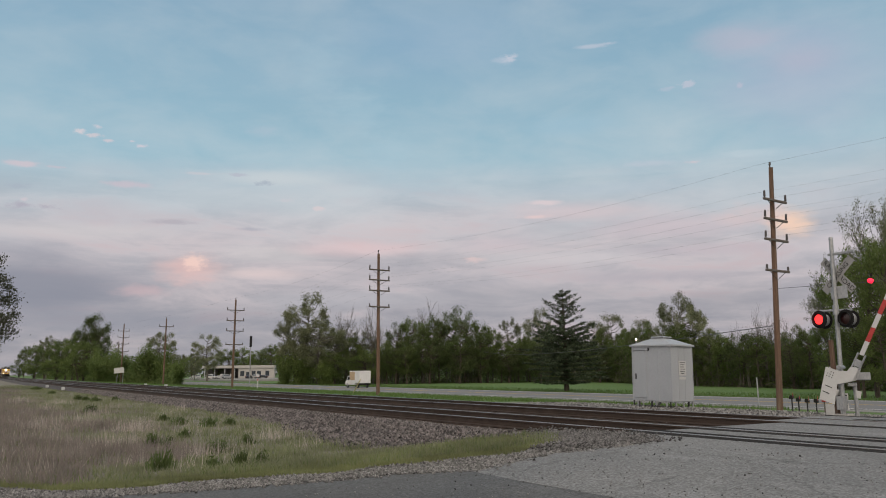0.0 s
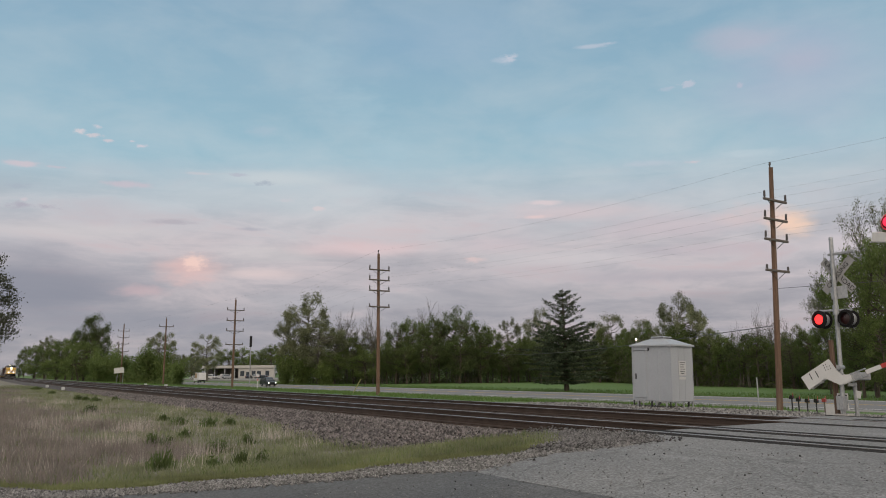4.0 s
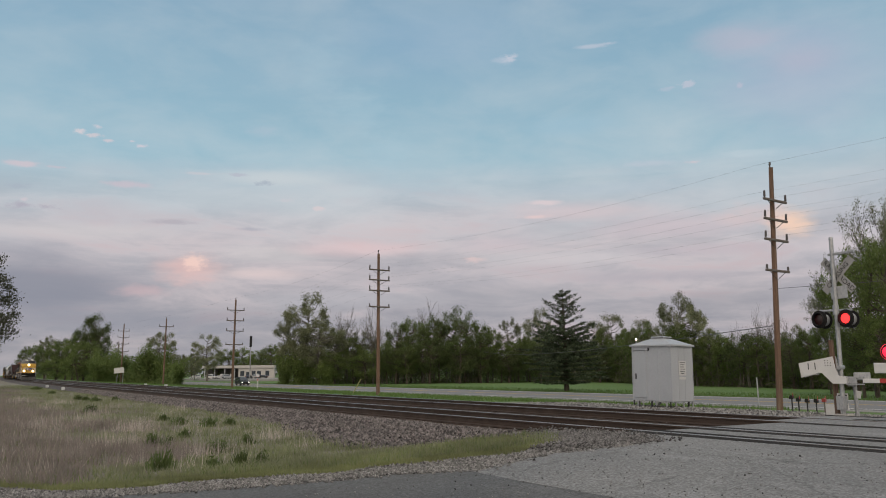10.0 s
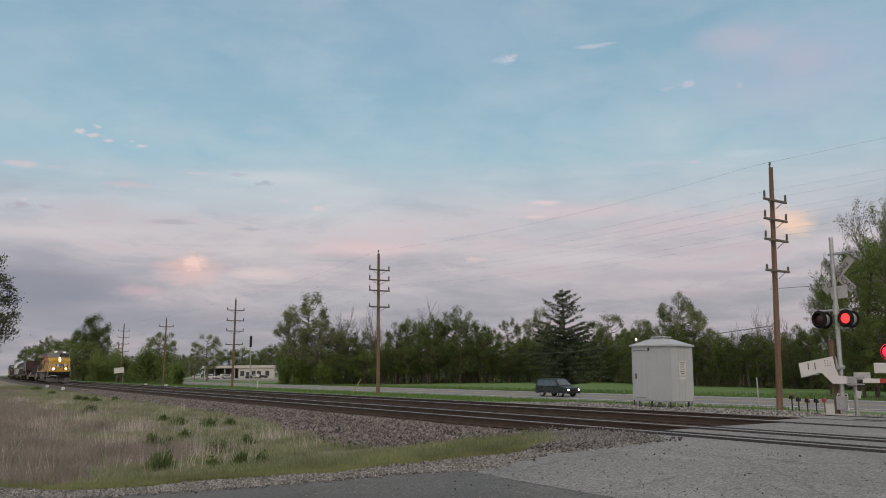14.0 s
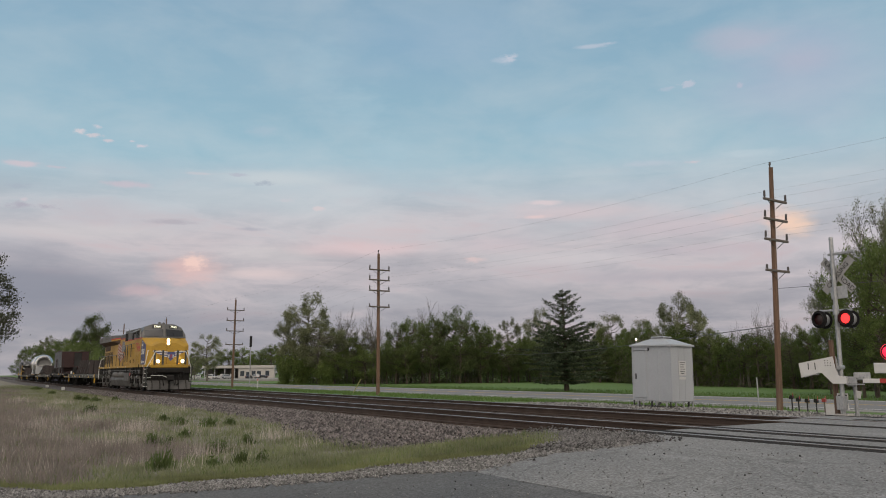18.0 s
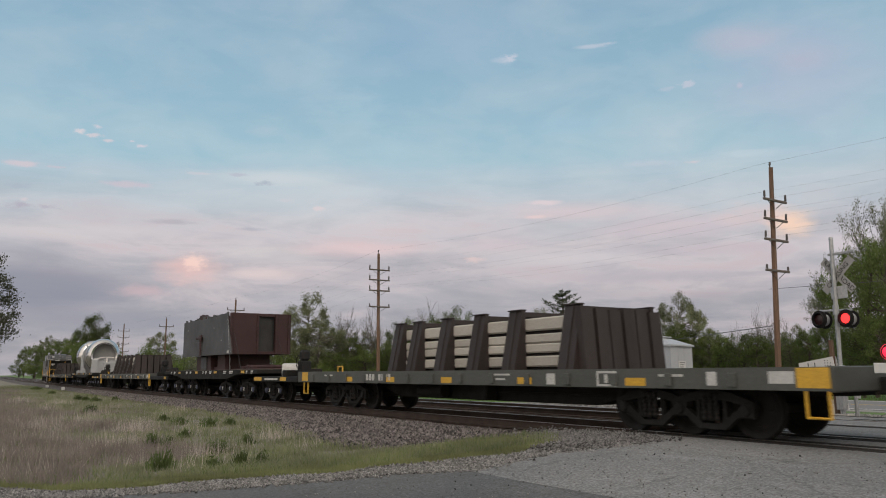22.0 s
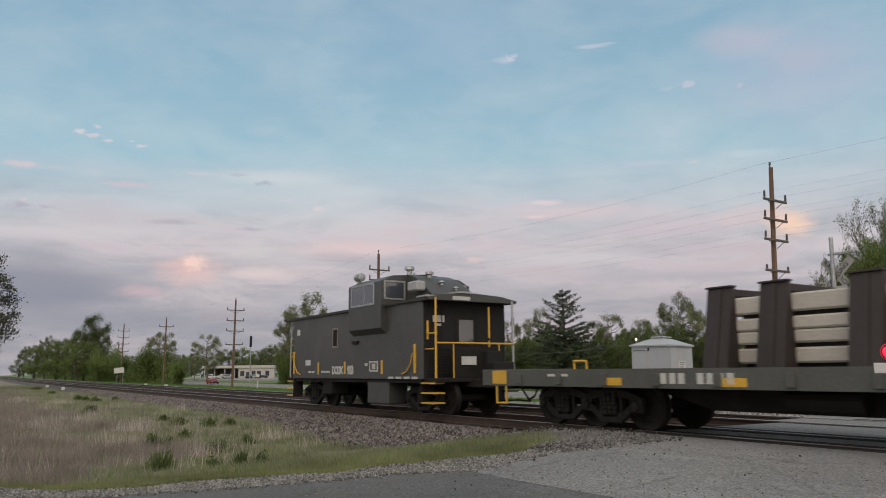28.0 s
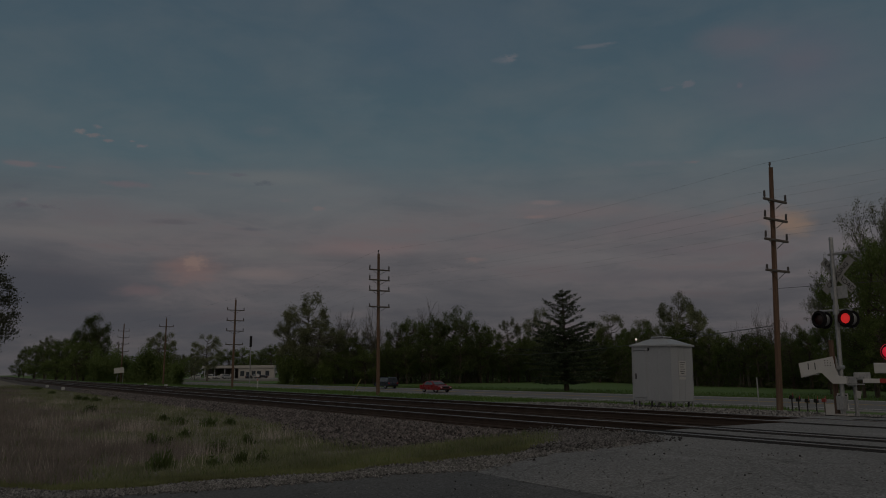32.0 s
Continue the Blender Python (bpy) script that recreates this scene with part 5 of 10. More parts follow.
def gate_arm(name, length, lamps, m, label, drop=0.0, first=0):
    """Origin at the pivot; the arm lies along +x of its frame."""
    ob = thing(name, label, "crossing gate", m)
    n = int(length / 0.41)
    for i in range(n):
        t = i / n
        a, b = 0.55 + i * 0.41, 0.55 + (i + 1) * 0.41
        h = 0.052 - 0.008 * t
        part("arm_segment", Shape().soft_box(a, b - 0.002, -0.02, 0.02, drop - h, drop + h, 0.006), arm_red if (i + first) % 2 else arm_white, ob)
    plate = [(-1.04, 0.11), (-0.13, 0.27), (-0.08, -0.05), (-0.02, -0.20), (0.16, -0.24), (0.16, -0.40), (-0.19, -0.40), (-0.46, -0.12), (-1.00, -0.25)]
    for y in (-0.09, 0.22):
        part("side_plate", Shape().prism([(x, z + drop + 0.33) for x, z in plate], "y", y, y + 0.025), arm_white, ob, "white painted gate counterweight plate")
    part("counterweight", Shape().soft_box(-0.98, -0.60, -0.06, 0.21, drop + 0.14, drop + 0.40, 0.015), arm_white, ob)
    for x in (-0.80, -0.62):
        part("slot", Shape().soft_box(x, x + 0.025, -0.094, -0.089, drop + 0.28, drop + 0.45, 0.002), sign_black, ob)
    for k in range(8):
        part("bolt", Shape().tube((-0.34 + 0.07 * (k % 3), -0.10, drop + 0.38 + 0.06 * (k // 3)), (-0.34 + 0.07 * (k % 3), -0.088, drop + 0.38 + 0.06 * (k // 3)), 0.014, n=6), steel_dark, ob)
    part("arm_clamp", Shape().soft_box(0.14, 0.58, -0.05, 0.05, drop - 0.10, drop - 0.07, 0.006).soft_box(0.14, 0.58, -0.05, 0.05, drop + 0.07, drop + 0.10, 0.006).soft_box(0.2, 0.4, -0.04, 0.04, drop - 0.07, drop + 0.07, 0.01), galv, ob)
    part("hub", Shape().tube((0, -0.11, 0), (0, 0.35, 0), 0.055, n=16), galv, ob)
    for x in lamps:
        lamp = part("arm_lamp", Shape().tube((x, -0.02, 0.03), (x, -0.02, 0.10), 0.02, n=8).lathe([(0.0, -0.04), (0.06, -0.04), (0.075, 0.0), (0.075, 0.03)], (x, 0.0, 0.135), (0, -1, 0), 16), black_paint, ob)
        part("lens", Shape().lathe([(0.0, 0.065), (0.04, 0.055), (0.07, 0.03), (0.07, -0.03), (0.04, -0.055), (0.0, -0.065)], (x, -0.01, 0.135), (0, -1, 0), 16), gate_glow, lamp, "lit red gate lamp", smooth=True)
    return ob


FAR_PIVOT = Matrix.Translation((-15.62, 7.12, 1.62)) @ facing(12)
far_gate = gate_arm("crossing_gate", 6.4, (2.55, 4.6), FAR_PIVOT, "red and white striped crossing gate arm with lamps", -0.33)
hs = thing("gate_mechanism", "galvanised gate mechanism box beside the signal mast", "gate motor", pose(-15.42, 7.42, 1.40) @ facing(23))
part("housing", Shape().soft_box(-0.05, 0.34, 0.0, 0.22, -0.10, 0.09, 0.02), galv, hs)
part("bracket", Shape().soft_box(-0.2, 0.0, -0.1, 0.2, -0.25, -0.17, 0.01).tube((-0.05, 0.1, -1.05), (-0.05, 0.1, -0.16), 0.05), galv, hs)
NEAR_PIVOT = Matrix.Translation((2.58, -4.54, 1.625)) @ facing(185)
near_gate = gate_arm("crossing_gate", 7.6, (4.4, 7.78), NEAR_PIVOT, "red and white striped gate arm on the near side", 0.0, 1)
nm = thing("crossing_signal_near", "galvanised signal mast of the near gate", "crossing signal", pose(2.75, -4.30, 0.35))
part("mast", Shape().tube((0, 0, -0.2), (0, 0, 4.4), 0.06, n=12), galv, nm)
part("base", Shape().soft_box(-0.2, 0.2, -0.2, 0.2, -0.2, 0.05, 0.02), galv, nm)
part("housing", Shape().soft_box(-0.3, 0.3, -0.15, 0.25, 1.0, 1.32, 0.02), galv, nm)


# ---- roadside clutter ----
def mailbox(x, y, colour, h, lean=0.0, yaw=0.0):
    ob = thing("mailbox", "%s metal mailbox on a thin post by the road" % colour[0], "mailbox", pose(x * 1.9, (y + 12.276) * 1.9 - 12.276, -0.86, lean, 0, yaw) @ Matrix.Scale(1.9, 4), "mailboxes by the road")
    part("post", Shape().soft_box(-0.018, 0.018, -0.018, 0.018, -0.1, h, 0.004), wood_grey if colour[0] != "black" else steel_dark, ob)
    prof = [(-0.05, 0.0), (0.05, 0.0), (0.05, 0.05)] + [(0.05 * math.cos(a), 0.05 + 0.05 * math.sin(a)) for a in (0.4, 0.8, 1.2, 1.57, 1.94, 2.34, 2.74)] + [(-0.05, 0.05)]
    box = part("box", Shape().prism([(p, h + q) for p, q in prof], "y", -0.13, 0.13), colour[1], ob)
    part("flag", Shape().soft_box(0.051, 0.056, -0.1, -0.06, h + 0.04, h + 0.16, 0.002), arm_red, box)


red_paint = surf("faded_red_paint", (0.30, 0.04, 0.035), (0.22, 0.04, 0.035), 3, 30, 0.5)
for x, y, c, h, l in ((-17.84, 7.86, ("black", black_paint), 0.46, 0), (-17.74, 8.00, ("black", black_paint), 0.40, 3), (-17.60, 8.16, ("black", black_paint), 0.36, -4), (-17.46, 8.34, ("black", black_paint), 0.36, -6), (-17.34, 8.52, ("red", red_paint), 0.38, 2)):
    mailbox(x, y, c, h, l, 20)
b = thing("notice_board", "small white blank board standing by the road", "sign", pose(-17.2, 8.72, 0.33, 0, 0, 30))
part("panel", Shape().soft_box(-0.22, 0.22, -0.01, 0.01, 0.02, 0.30, 0.004), sign_white, b)
part("leg", Shape().tube((-0.18, 0, -0.1), (-0.18, 0, 0.1), 0.012, n=6), galv, b)
part("leg", Shape().tube((0.18, 0, -0.1), (0.18, 0, 0.1), 0.012, n=6), galv, b)
pp = thing("short_post", "short brown wooden post behind the signal mast", "post", pose(-15.93, 7.28, 0.4))
part("post", Shape().tube((0, 0, -0.2), (0, 0, 1.9), 0.075, 0.07, 10), wood_pole, pp)
for z, h in ((0.42, 0.16), (0.18, 0.14)):
    sg = part("post_sign", Shape().soft_box(0.02, 0.30, -0.10, -0.09, z, z + h, 0.003, pose(0, 0, 0, 0, 0, 30)), sign_white, pp)
    part("writing_bar", Shape().box(0.05, 0.27, -0.104, -0.101, z + h * 0.55, z + h * 0.8, pose(0, 0, 0, 0, 0, 30)), sign_black, sg)
    part("writing_bar", Shape().box(0.05, 0.22, -0.104, -0.101, z + h * 0.2, z + h * 0.4, pose(0, 0, 0, 0, 0, 30)), sign_black, sg)
hsn = thing("hanging_tag", "small white tag hanging from the gate mechanism", "tag", pose(-15.45, 7.48, 0.95, 0, 12, 30))
part("plate", Shape().soft_box(-0.07, 0.07, -0.005, 0.005, -0.09, 0.09, 0.003), sign_white, hsn)
tp = thing("thin_post", "thin grey steel marker post by the highway", "post", pose(-47.0, 37.5, -1.2) @ Matrix.Scale(1.85, 4))
part("rod", Shape().tube((0, 0, -0.1), (0, 0, 1.15), 0.03, n=8), galv, tp)
wp = thing("marker_post", "short white marker post beside the track", "post", pose(-106.8, 19.8, -0.5) @ Matrix.Scale(1.4, 4))
part("rod", Shape().tube((0, 0, -0.1), (0, 0, 0.85), 0.06, n=8), sign_white, wp)
part("cap", Shape().tube((0, 0, 0.85), (0, 0, 1.0), 0.065, 0.03, n=8), arm_red, wp)


# ---- the train: every car's origin lies on the railhead, x forward, at the car's leading end ----
SPEED, PASS = 18.874, 21.219


def along_track(x0):
    """Rows for a thing whose origin trails the locomotive's nose by x0."""
    rows = []
    for i in range(33):
        s = SPEED * (i - PASS) + x0
        a, b = (SITE @ Vector((q, bend(q), RAIL)) for q in (s - 5, s + 5))
        rows.append((float(i), pose(*(SITE @ Vector((s, bend(s), RAIL))), 0, 0, math.degrees(math.atan2(b.y - a.y, b.x - a.x)))))
    return rows


CAR_FIT = Matrix.Diagonal((SITE[0][0], 1.0, SITE[2][2], 1.0))


def proportioned(car):
    """Gives a car drawn in the sketch's lengths and heights its true ones; wheels stay round."""
    def fit(ob, rel, rel_new):
        for ch in ob.children:
            m = rel @ ch.matrix_basis
            loc, rot, size = m.decompose()
            m_new = Matrix.LocRotScale(CAR_FIT @ loc, rot, size)
            if ch.name.startswith(("wheelset", "wheel")):
                m_new = Matrix.LocRotScale(CAR_FIT @ loc, rot, Vector((SITE[2][2], 1.0, SITE[2][2])) if ch.name.startswith("wheelset") else (1, 1, 1))
                ch.matrix_basis = m_new if ch.name.startswith("wheelset") else ch.matrix_basis
                continue
            if ch.data.users == 1:
                ch.data.transform(m_new.inverted() @ CAR_FIT @ m)
            ch.matrix_basis = rel_new.inverted() @ m_new
            fit(ch, m, m_new)
    fit(car, Matrix.Identity(4), Matrix.Identity(4))
    return car


loco_yellow = surf("armour_yellow_paint", (0.42, 0.250, 0.020), (0.35, 0.205, 0.022), 0.7, 12, 0.48, bump=0.05, depth=0.003, fine_amount=0.2, stain=(0.19, 0.12, 0.035), stain_scale=0.7, stain_from=0.52, stain_amount=0.5)
loco_grey = surf("loco_grey_paint", (0.115, 0.115, 0.113), (0.085, 0.085, 0.083), 0.8, 14, 0.5, bump=0.05, fine_amount=0.12)
loco_red = surf("loco_red_stripe", (0.42, 0.03, 0.025), None, 2, 30, 0.45, bump=0.0)
loco_blue = surf("loco_blue_panel", (0.062, 0.075, 0.195), (0.05, 0.062, 0.165), 2, 30, 0.45, bump=0.0)
faded_blue = surf("faded_shield_blue", (0.13, 0.16, 0.27), (0.16, 0.17, 0.22), 3, 30, 0.5, bump=0.0)
loco_silver = surf("grey_truck_paint", (0.155, 0.148, 0.140), (0.095, 0.091, 0.086), 1.5, 20, 0.6, 0.1, bump=0.2, stain=(0.06, 0.055, 0.05), stain_scale=1.5)
pilot_grey = surf("dusty_pilot_steel", (0.085, 0.082, 0.078), (0.050, 0.048, 0.046), 1.5, 20, 0.7, bump=0.2)
tank_grey = surf("grey_tank", (0.105, 0.102, 0.098), (0.070, 0.068, 0.064), 1.0, 20, 0.55, 0.1, bump=0.1, stain=(0.07, 0.065, 0.06), stain_scale=1.2)
under_dark = surf("grimy_underframe", (0.020, 0.019, 0.018), (0.012, 0.0115, 0.011), 2, 30, 0.8, bump=0.3, spec=0.2)
wheel_steel = surf("wheel_steel", (0.022, 0.020, 0.019), (0.014, 0.013, 0.012), 3, 30, 0.7, 0.2, bump=0.1, spec=0.25)
rail_white = surf("white_handrail", (0.66, 0.66, 0.64), (0.5, 0.5, 0.48), 3, 30, 0.5, bump=0.05)
screen_mat = glass("dark_window_glass", (0.05, 0.06, 0.075))
cab_glass = glass("dark_cab_glass", (0.022, 0.025, 0.030), 0.12, 0.35, 0.0)
flag_white = surf("flag_white", (0.46, 0.43, 0.38), None, 2, 30, 0.5, bump=0.0)
flag_red = surf("flag_red", (0.33, 0.065, 0.045), None, 2, 30, 0.5, bump=0.0)
flag_grey = surf("flag_canton", (0.13, 0.16, 0.20), None, 2, 30, 0.5, bump=0.0)
board_glow = glow("lit_number_board", (0.95, 0.95, 0.72), 0.9)
car_green = surf("olive_drab_steel", (0.082, 0.086, 0.079), (0.060, 0.064, 0.058), 0.8, 20, 0.6, bump=0.15, stain=(0.09, 0.075, 0.06), stain_scale=0.7, stain_from=0.6)
car_yellow = surf("reflector_yellow", (0.62, 0.36, 0.03), (0.5, 0.3, 0.04), 4, 30, 0.45, bump=0.0)
car_white = surf("stencil_white", (0.52, 0.52, 0.50), (0.4, 0.4, 0.39), 4, 30, 0.6, bump=0.0)
deck_wood = surf("deck_planks", (0.12, 0.10, 0.085), (0.085, 0.075, 0.065), 1.5, 30, 0.9, bump=0.3, stretch=(1, 4, 1))
brown_steel = surf("dark_brown_rack_steel", (0.030, 0.021, 0.0195), (0.020, 0.0155, 0.0145), 1.5, 25, 0.65, bump=0.2, stretch=(1, 1, 0.3))
beam_mat = surf("pale_concrete_beam", (0.44, 0.415, 0.375), (0.35, 0.33, 0.295), 1.1, 22, 0.8, bump=0.1, fine_amount=0.12, stretch=(0.4, 1, 1), random_tint=0.12)
post_dark = surf("dark_green_handrail_post", (0.040, 0.043, 0.040), (0.030, 0.032, 0.030), 2, 20, 0.55)
faded_brown = surf("faded_brown_letters", (0.24, 0.15, 0.03), (0.20, 0.13, 0.03), 3, 30)
vent_brown = surf("dark_brown_vent", (0.060, 0.030, 0.014), (0.040, 0.024, 0.014), 2, 20, 0.7)
dish_dark = surf("dull_dished_end", (0.24, 0.24, 0.235), (0.17, 0.17, 0.168), 0.8, 20, 0.5, 0.5)
load_grey = surf("grey_steel_plate", (0.052, 0.053, 0.055), (0.037, 0.038, 0.039), 0.5, 9, 0.5, bump=0.05, fine_amount=0.18, stain=(0.080, 0.080, 0.078), stain_scale=0.6, stain_from=0.58)
load_red = surf("red_oxide_steel", (0.040, 0.013, 0.013), (0.024, 0.010, 0.010), 0.7, 18, 0.65, bump=0.1, stain=(0.022, 0.013, 0.012), stain_scale=0.6)
stainless = surf("stainless_vessel", (0.60, 0.60, 0.60), (0.50, 0.50, 0.50), 0.4, 60, 0.20, 1.0, bump=0.02, depth=0.001, stretch=(1, 6, 6))
shell_grey = surf("grey_vessel_shell", (0.27, 0.265, 0.25), (0.21, 0.205, 0.195), 0.5, 20, 0.45, 0.5, bump=0.05)
cradle_grey = surf("pale_grey_cradle", (0.35, 0.36, 0.37), (0.29, 0.30, 0.31), 0.6, 18, 0.5, bump=0.03, fine_amount=0.05, stain=(0.26, 0.26, 0.26), stain_scale=0.8)
caboose_mat = surf("black_green_caboose_paint", (0.056, 0.057, 0.055), (0.042, 0.043, 0.042), 0.5, 18, 0.45, bump=0.08, stain=(0.075, 0.074, 0.070), stain_scale=0.5)


cap_blue = surf("dull_blue_bearing_cap", (0.085, 0.095, 0.15), (0.06, 0.068, 0.11), 4, 30, 0.5)


def wheel_meshes(r):
    disc = Shape().lathe([(0.0, -0.02), (r * 0.22, -0.05), (r * 0.24, -0.02), (r * 0.72, 0.015), (r * 0.80, -0.03), (r * 0.93, -0.05), (r * 1.0, -0.05), (r * 1.0, 0.06), (r * 1.055, 0.065), (r * 1.055, 0.09), (r * 0.8, 0.09), (r * 0.7, 0.05), (0.0, 0.05)], (0, 0, 0), (0, 1, 0), 28)
    for i in range(4):                       # lightening holes and a chalk mark make the turning visible
        a = i * math.pi / 2
        disc.tube((r * 0.5 * math.cos(a), -0.03, r * 0.5 * math.sin(a)), (r * 0.5 * math.cos(a), 0.0, r * 0.5 * math.sin(a)), r * 0.07, n=8)
    return disc.mesh("wheel", wheel_steel, True), Shape().tube((0, -0.62, 0), (0, 0.62, 0), 0.085, n=10).mesh("axle", wheel_steel, True)


WHEEL_BIG, AXLE = wheel_meshes(0.533)
WHEEL_CAR, AXLE_CAR = wheel_meshes(0.457)
TURNING = []


def wheelset(parent, x, r=0.457):
    """Axle with two wheels, centred over the rails."""
    big = r > 0.5
    axle = part("wheelset", AXLE if big else AXLE_CAR, None, parent, m=pose(x, 0, r))
    part("wheel", WHEEL_BIG if big else WHEEL_CAR, None, axle, m=pose(0, -0.72, 0))
    part("wheel", WHEEL_BIG if big else WHEEL_CAR, None, axle, m=pose(0, 0.72, 0, 0, 0, 180))
    return axle


def freight_truck(car, xc, axles=2, base=1.75, r=0.457, cap=None):
    """Cast side frames with springs and bearing ends round the wheelsets."""
    half = base * (axles - 1) / 2
    for sy in (-1, 1):
        y = 1.02 * sy
        s = Shape()
        for k in range(axles - 1):
            a, b = xc - half + k * base, xc - half + (k + 1) * base
            mid = (a + b) / 2
            y0, y1 = y - 0.06, y + 0.06
            s.prism([(a - 0.18, r + 0.04), (a - 0.18, r + 0.14), (a + 0.22, r + 0.26), (mid, r + 0.34), (b - 0.22, r + 0.26), (b + 0.18, r + 0.14), (b + 0.18, r + 0.04), (mid + 0.30, r + 0.16), (mid - 0.30, r + 0.16)], "y", y0, y1)
            for e, q in ((a, 1), (b, -1)):
                s.soft_box(e - 0.17, e + 0.17, y0, y1, r - 0.13, r + 0.06, 0.02)
                s.prism([(e + 0.15 * q, r + 0.02), (e + 0.15 * q, r - 0.11), (mid - 0.28 * q, r - 0.33), (mid - 0.20 * q, r - 0.22)][::q], "y", y0, y1)
                s.soft_box(mid - 0.30 * q - 0.04, mid - 0.30 * q + 0.04, y0, y1, r - 0.26, r + 0.20, 0.01)
            s.soft_box(mid - 0.30, mid + 0.30, y0, y1, r - 0.33, r - 0.22, 0.02)
        fr = part("side_frame", s, under_dark, car)
        for k in range(axles):
            x = xc - half + k * base
            part("bearing_cap", Shape().lathe([(0.0, 0.06), (0.09, 0.05), (0.11, 0.0), (0.11, -0.10)], (x, y + 0.06 * sy, r), (0, sy, 0), 12), cap or wheel_steel, fr, smooth=True)
        for k in range(axles - 1):
            mid = xc - half + (k + 0.5) * base
            for q in (-0.14, 0.0, 0.14):
                part("spring", Shape().lathe([(0.06, -0.24 + 0.04 * j) if j % 2 else (0.045, -0.24 + 0.04 * j) for j in range(12)], (mid + q, y + 0.07 * sy, r + 0.06), (0, 0, 1), 8), wheel_steel, fr)
    part("bolster", Shape().soft_box(xc - 0.2, xc + 0.2, -1.0, 1.0, r, r + 0.32, 0.03), under_dark, car)
    for k in range(axles):
        TURNING.append((wheelset(car, xc - half + k * base, r), r))


def coupler(car, x, d):
    part("coupler", Shape().soft_box(min(x, x + 0.75 * d), max(x, x + 0.75 * d), -0.12, 0.12, 0.72, 0.98, 0.03).soft_box(min(x + 0.6 * d, x + 0.9 * d), max(x + 0.6 * d, x + 0.9 * d), -0.2, 0.2, 0.68, 1.0, 0.05), under_dark, car)
    part("air_hose", Shape().pipe([(x, 0.3, 0.75), (x + 0.25 * d, 0.34, 0.5), (x + 0.5 * d, 0.25, 0.38), (x + 0.75 * d, 0.1, 0.42)], 0.025, 6), under_dark, car)


def mark(car, x0, x1, z0, z1, y, mat, name="marking"):
    """A painted or stuck-on mark, 4 mm proud of a side."""
    part(name, Shape().box(x0, x1, y - 0.004, y, z0, z1), mat, car)


# ---- locomotive ----
def side_letters(name, text, size, mat, parent, x, y, z, spacing=1.0, bold=0.0):
    return lettering(name, text, size, mat, parent, pose(x, y, z, 90, 0, 0), spacing=spacing, bold=bold)


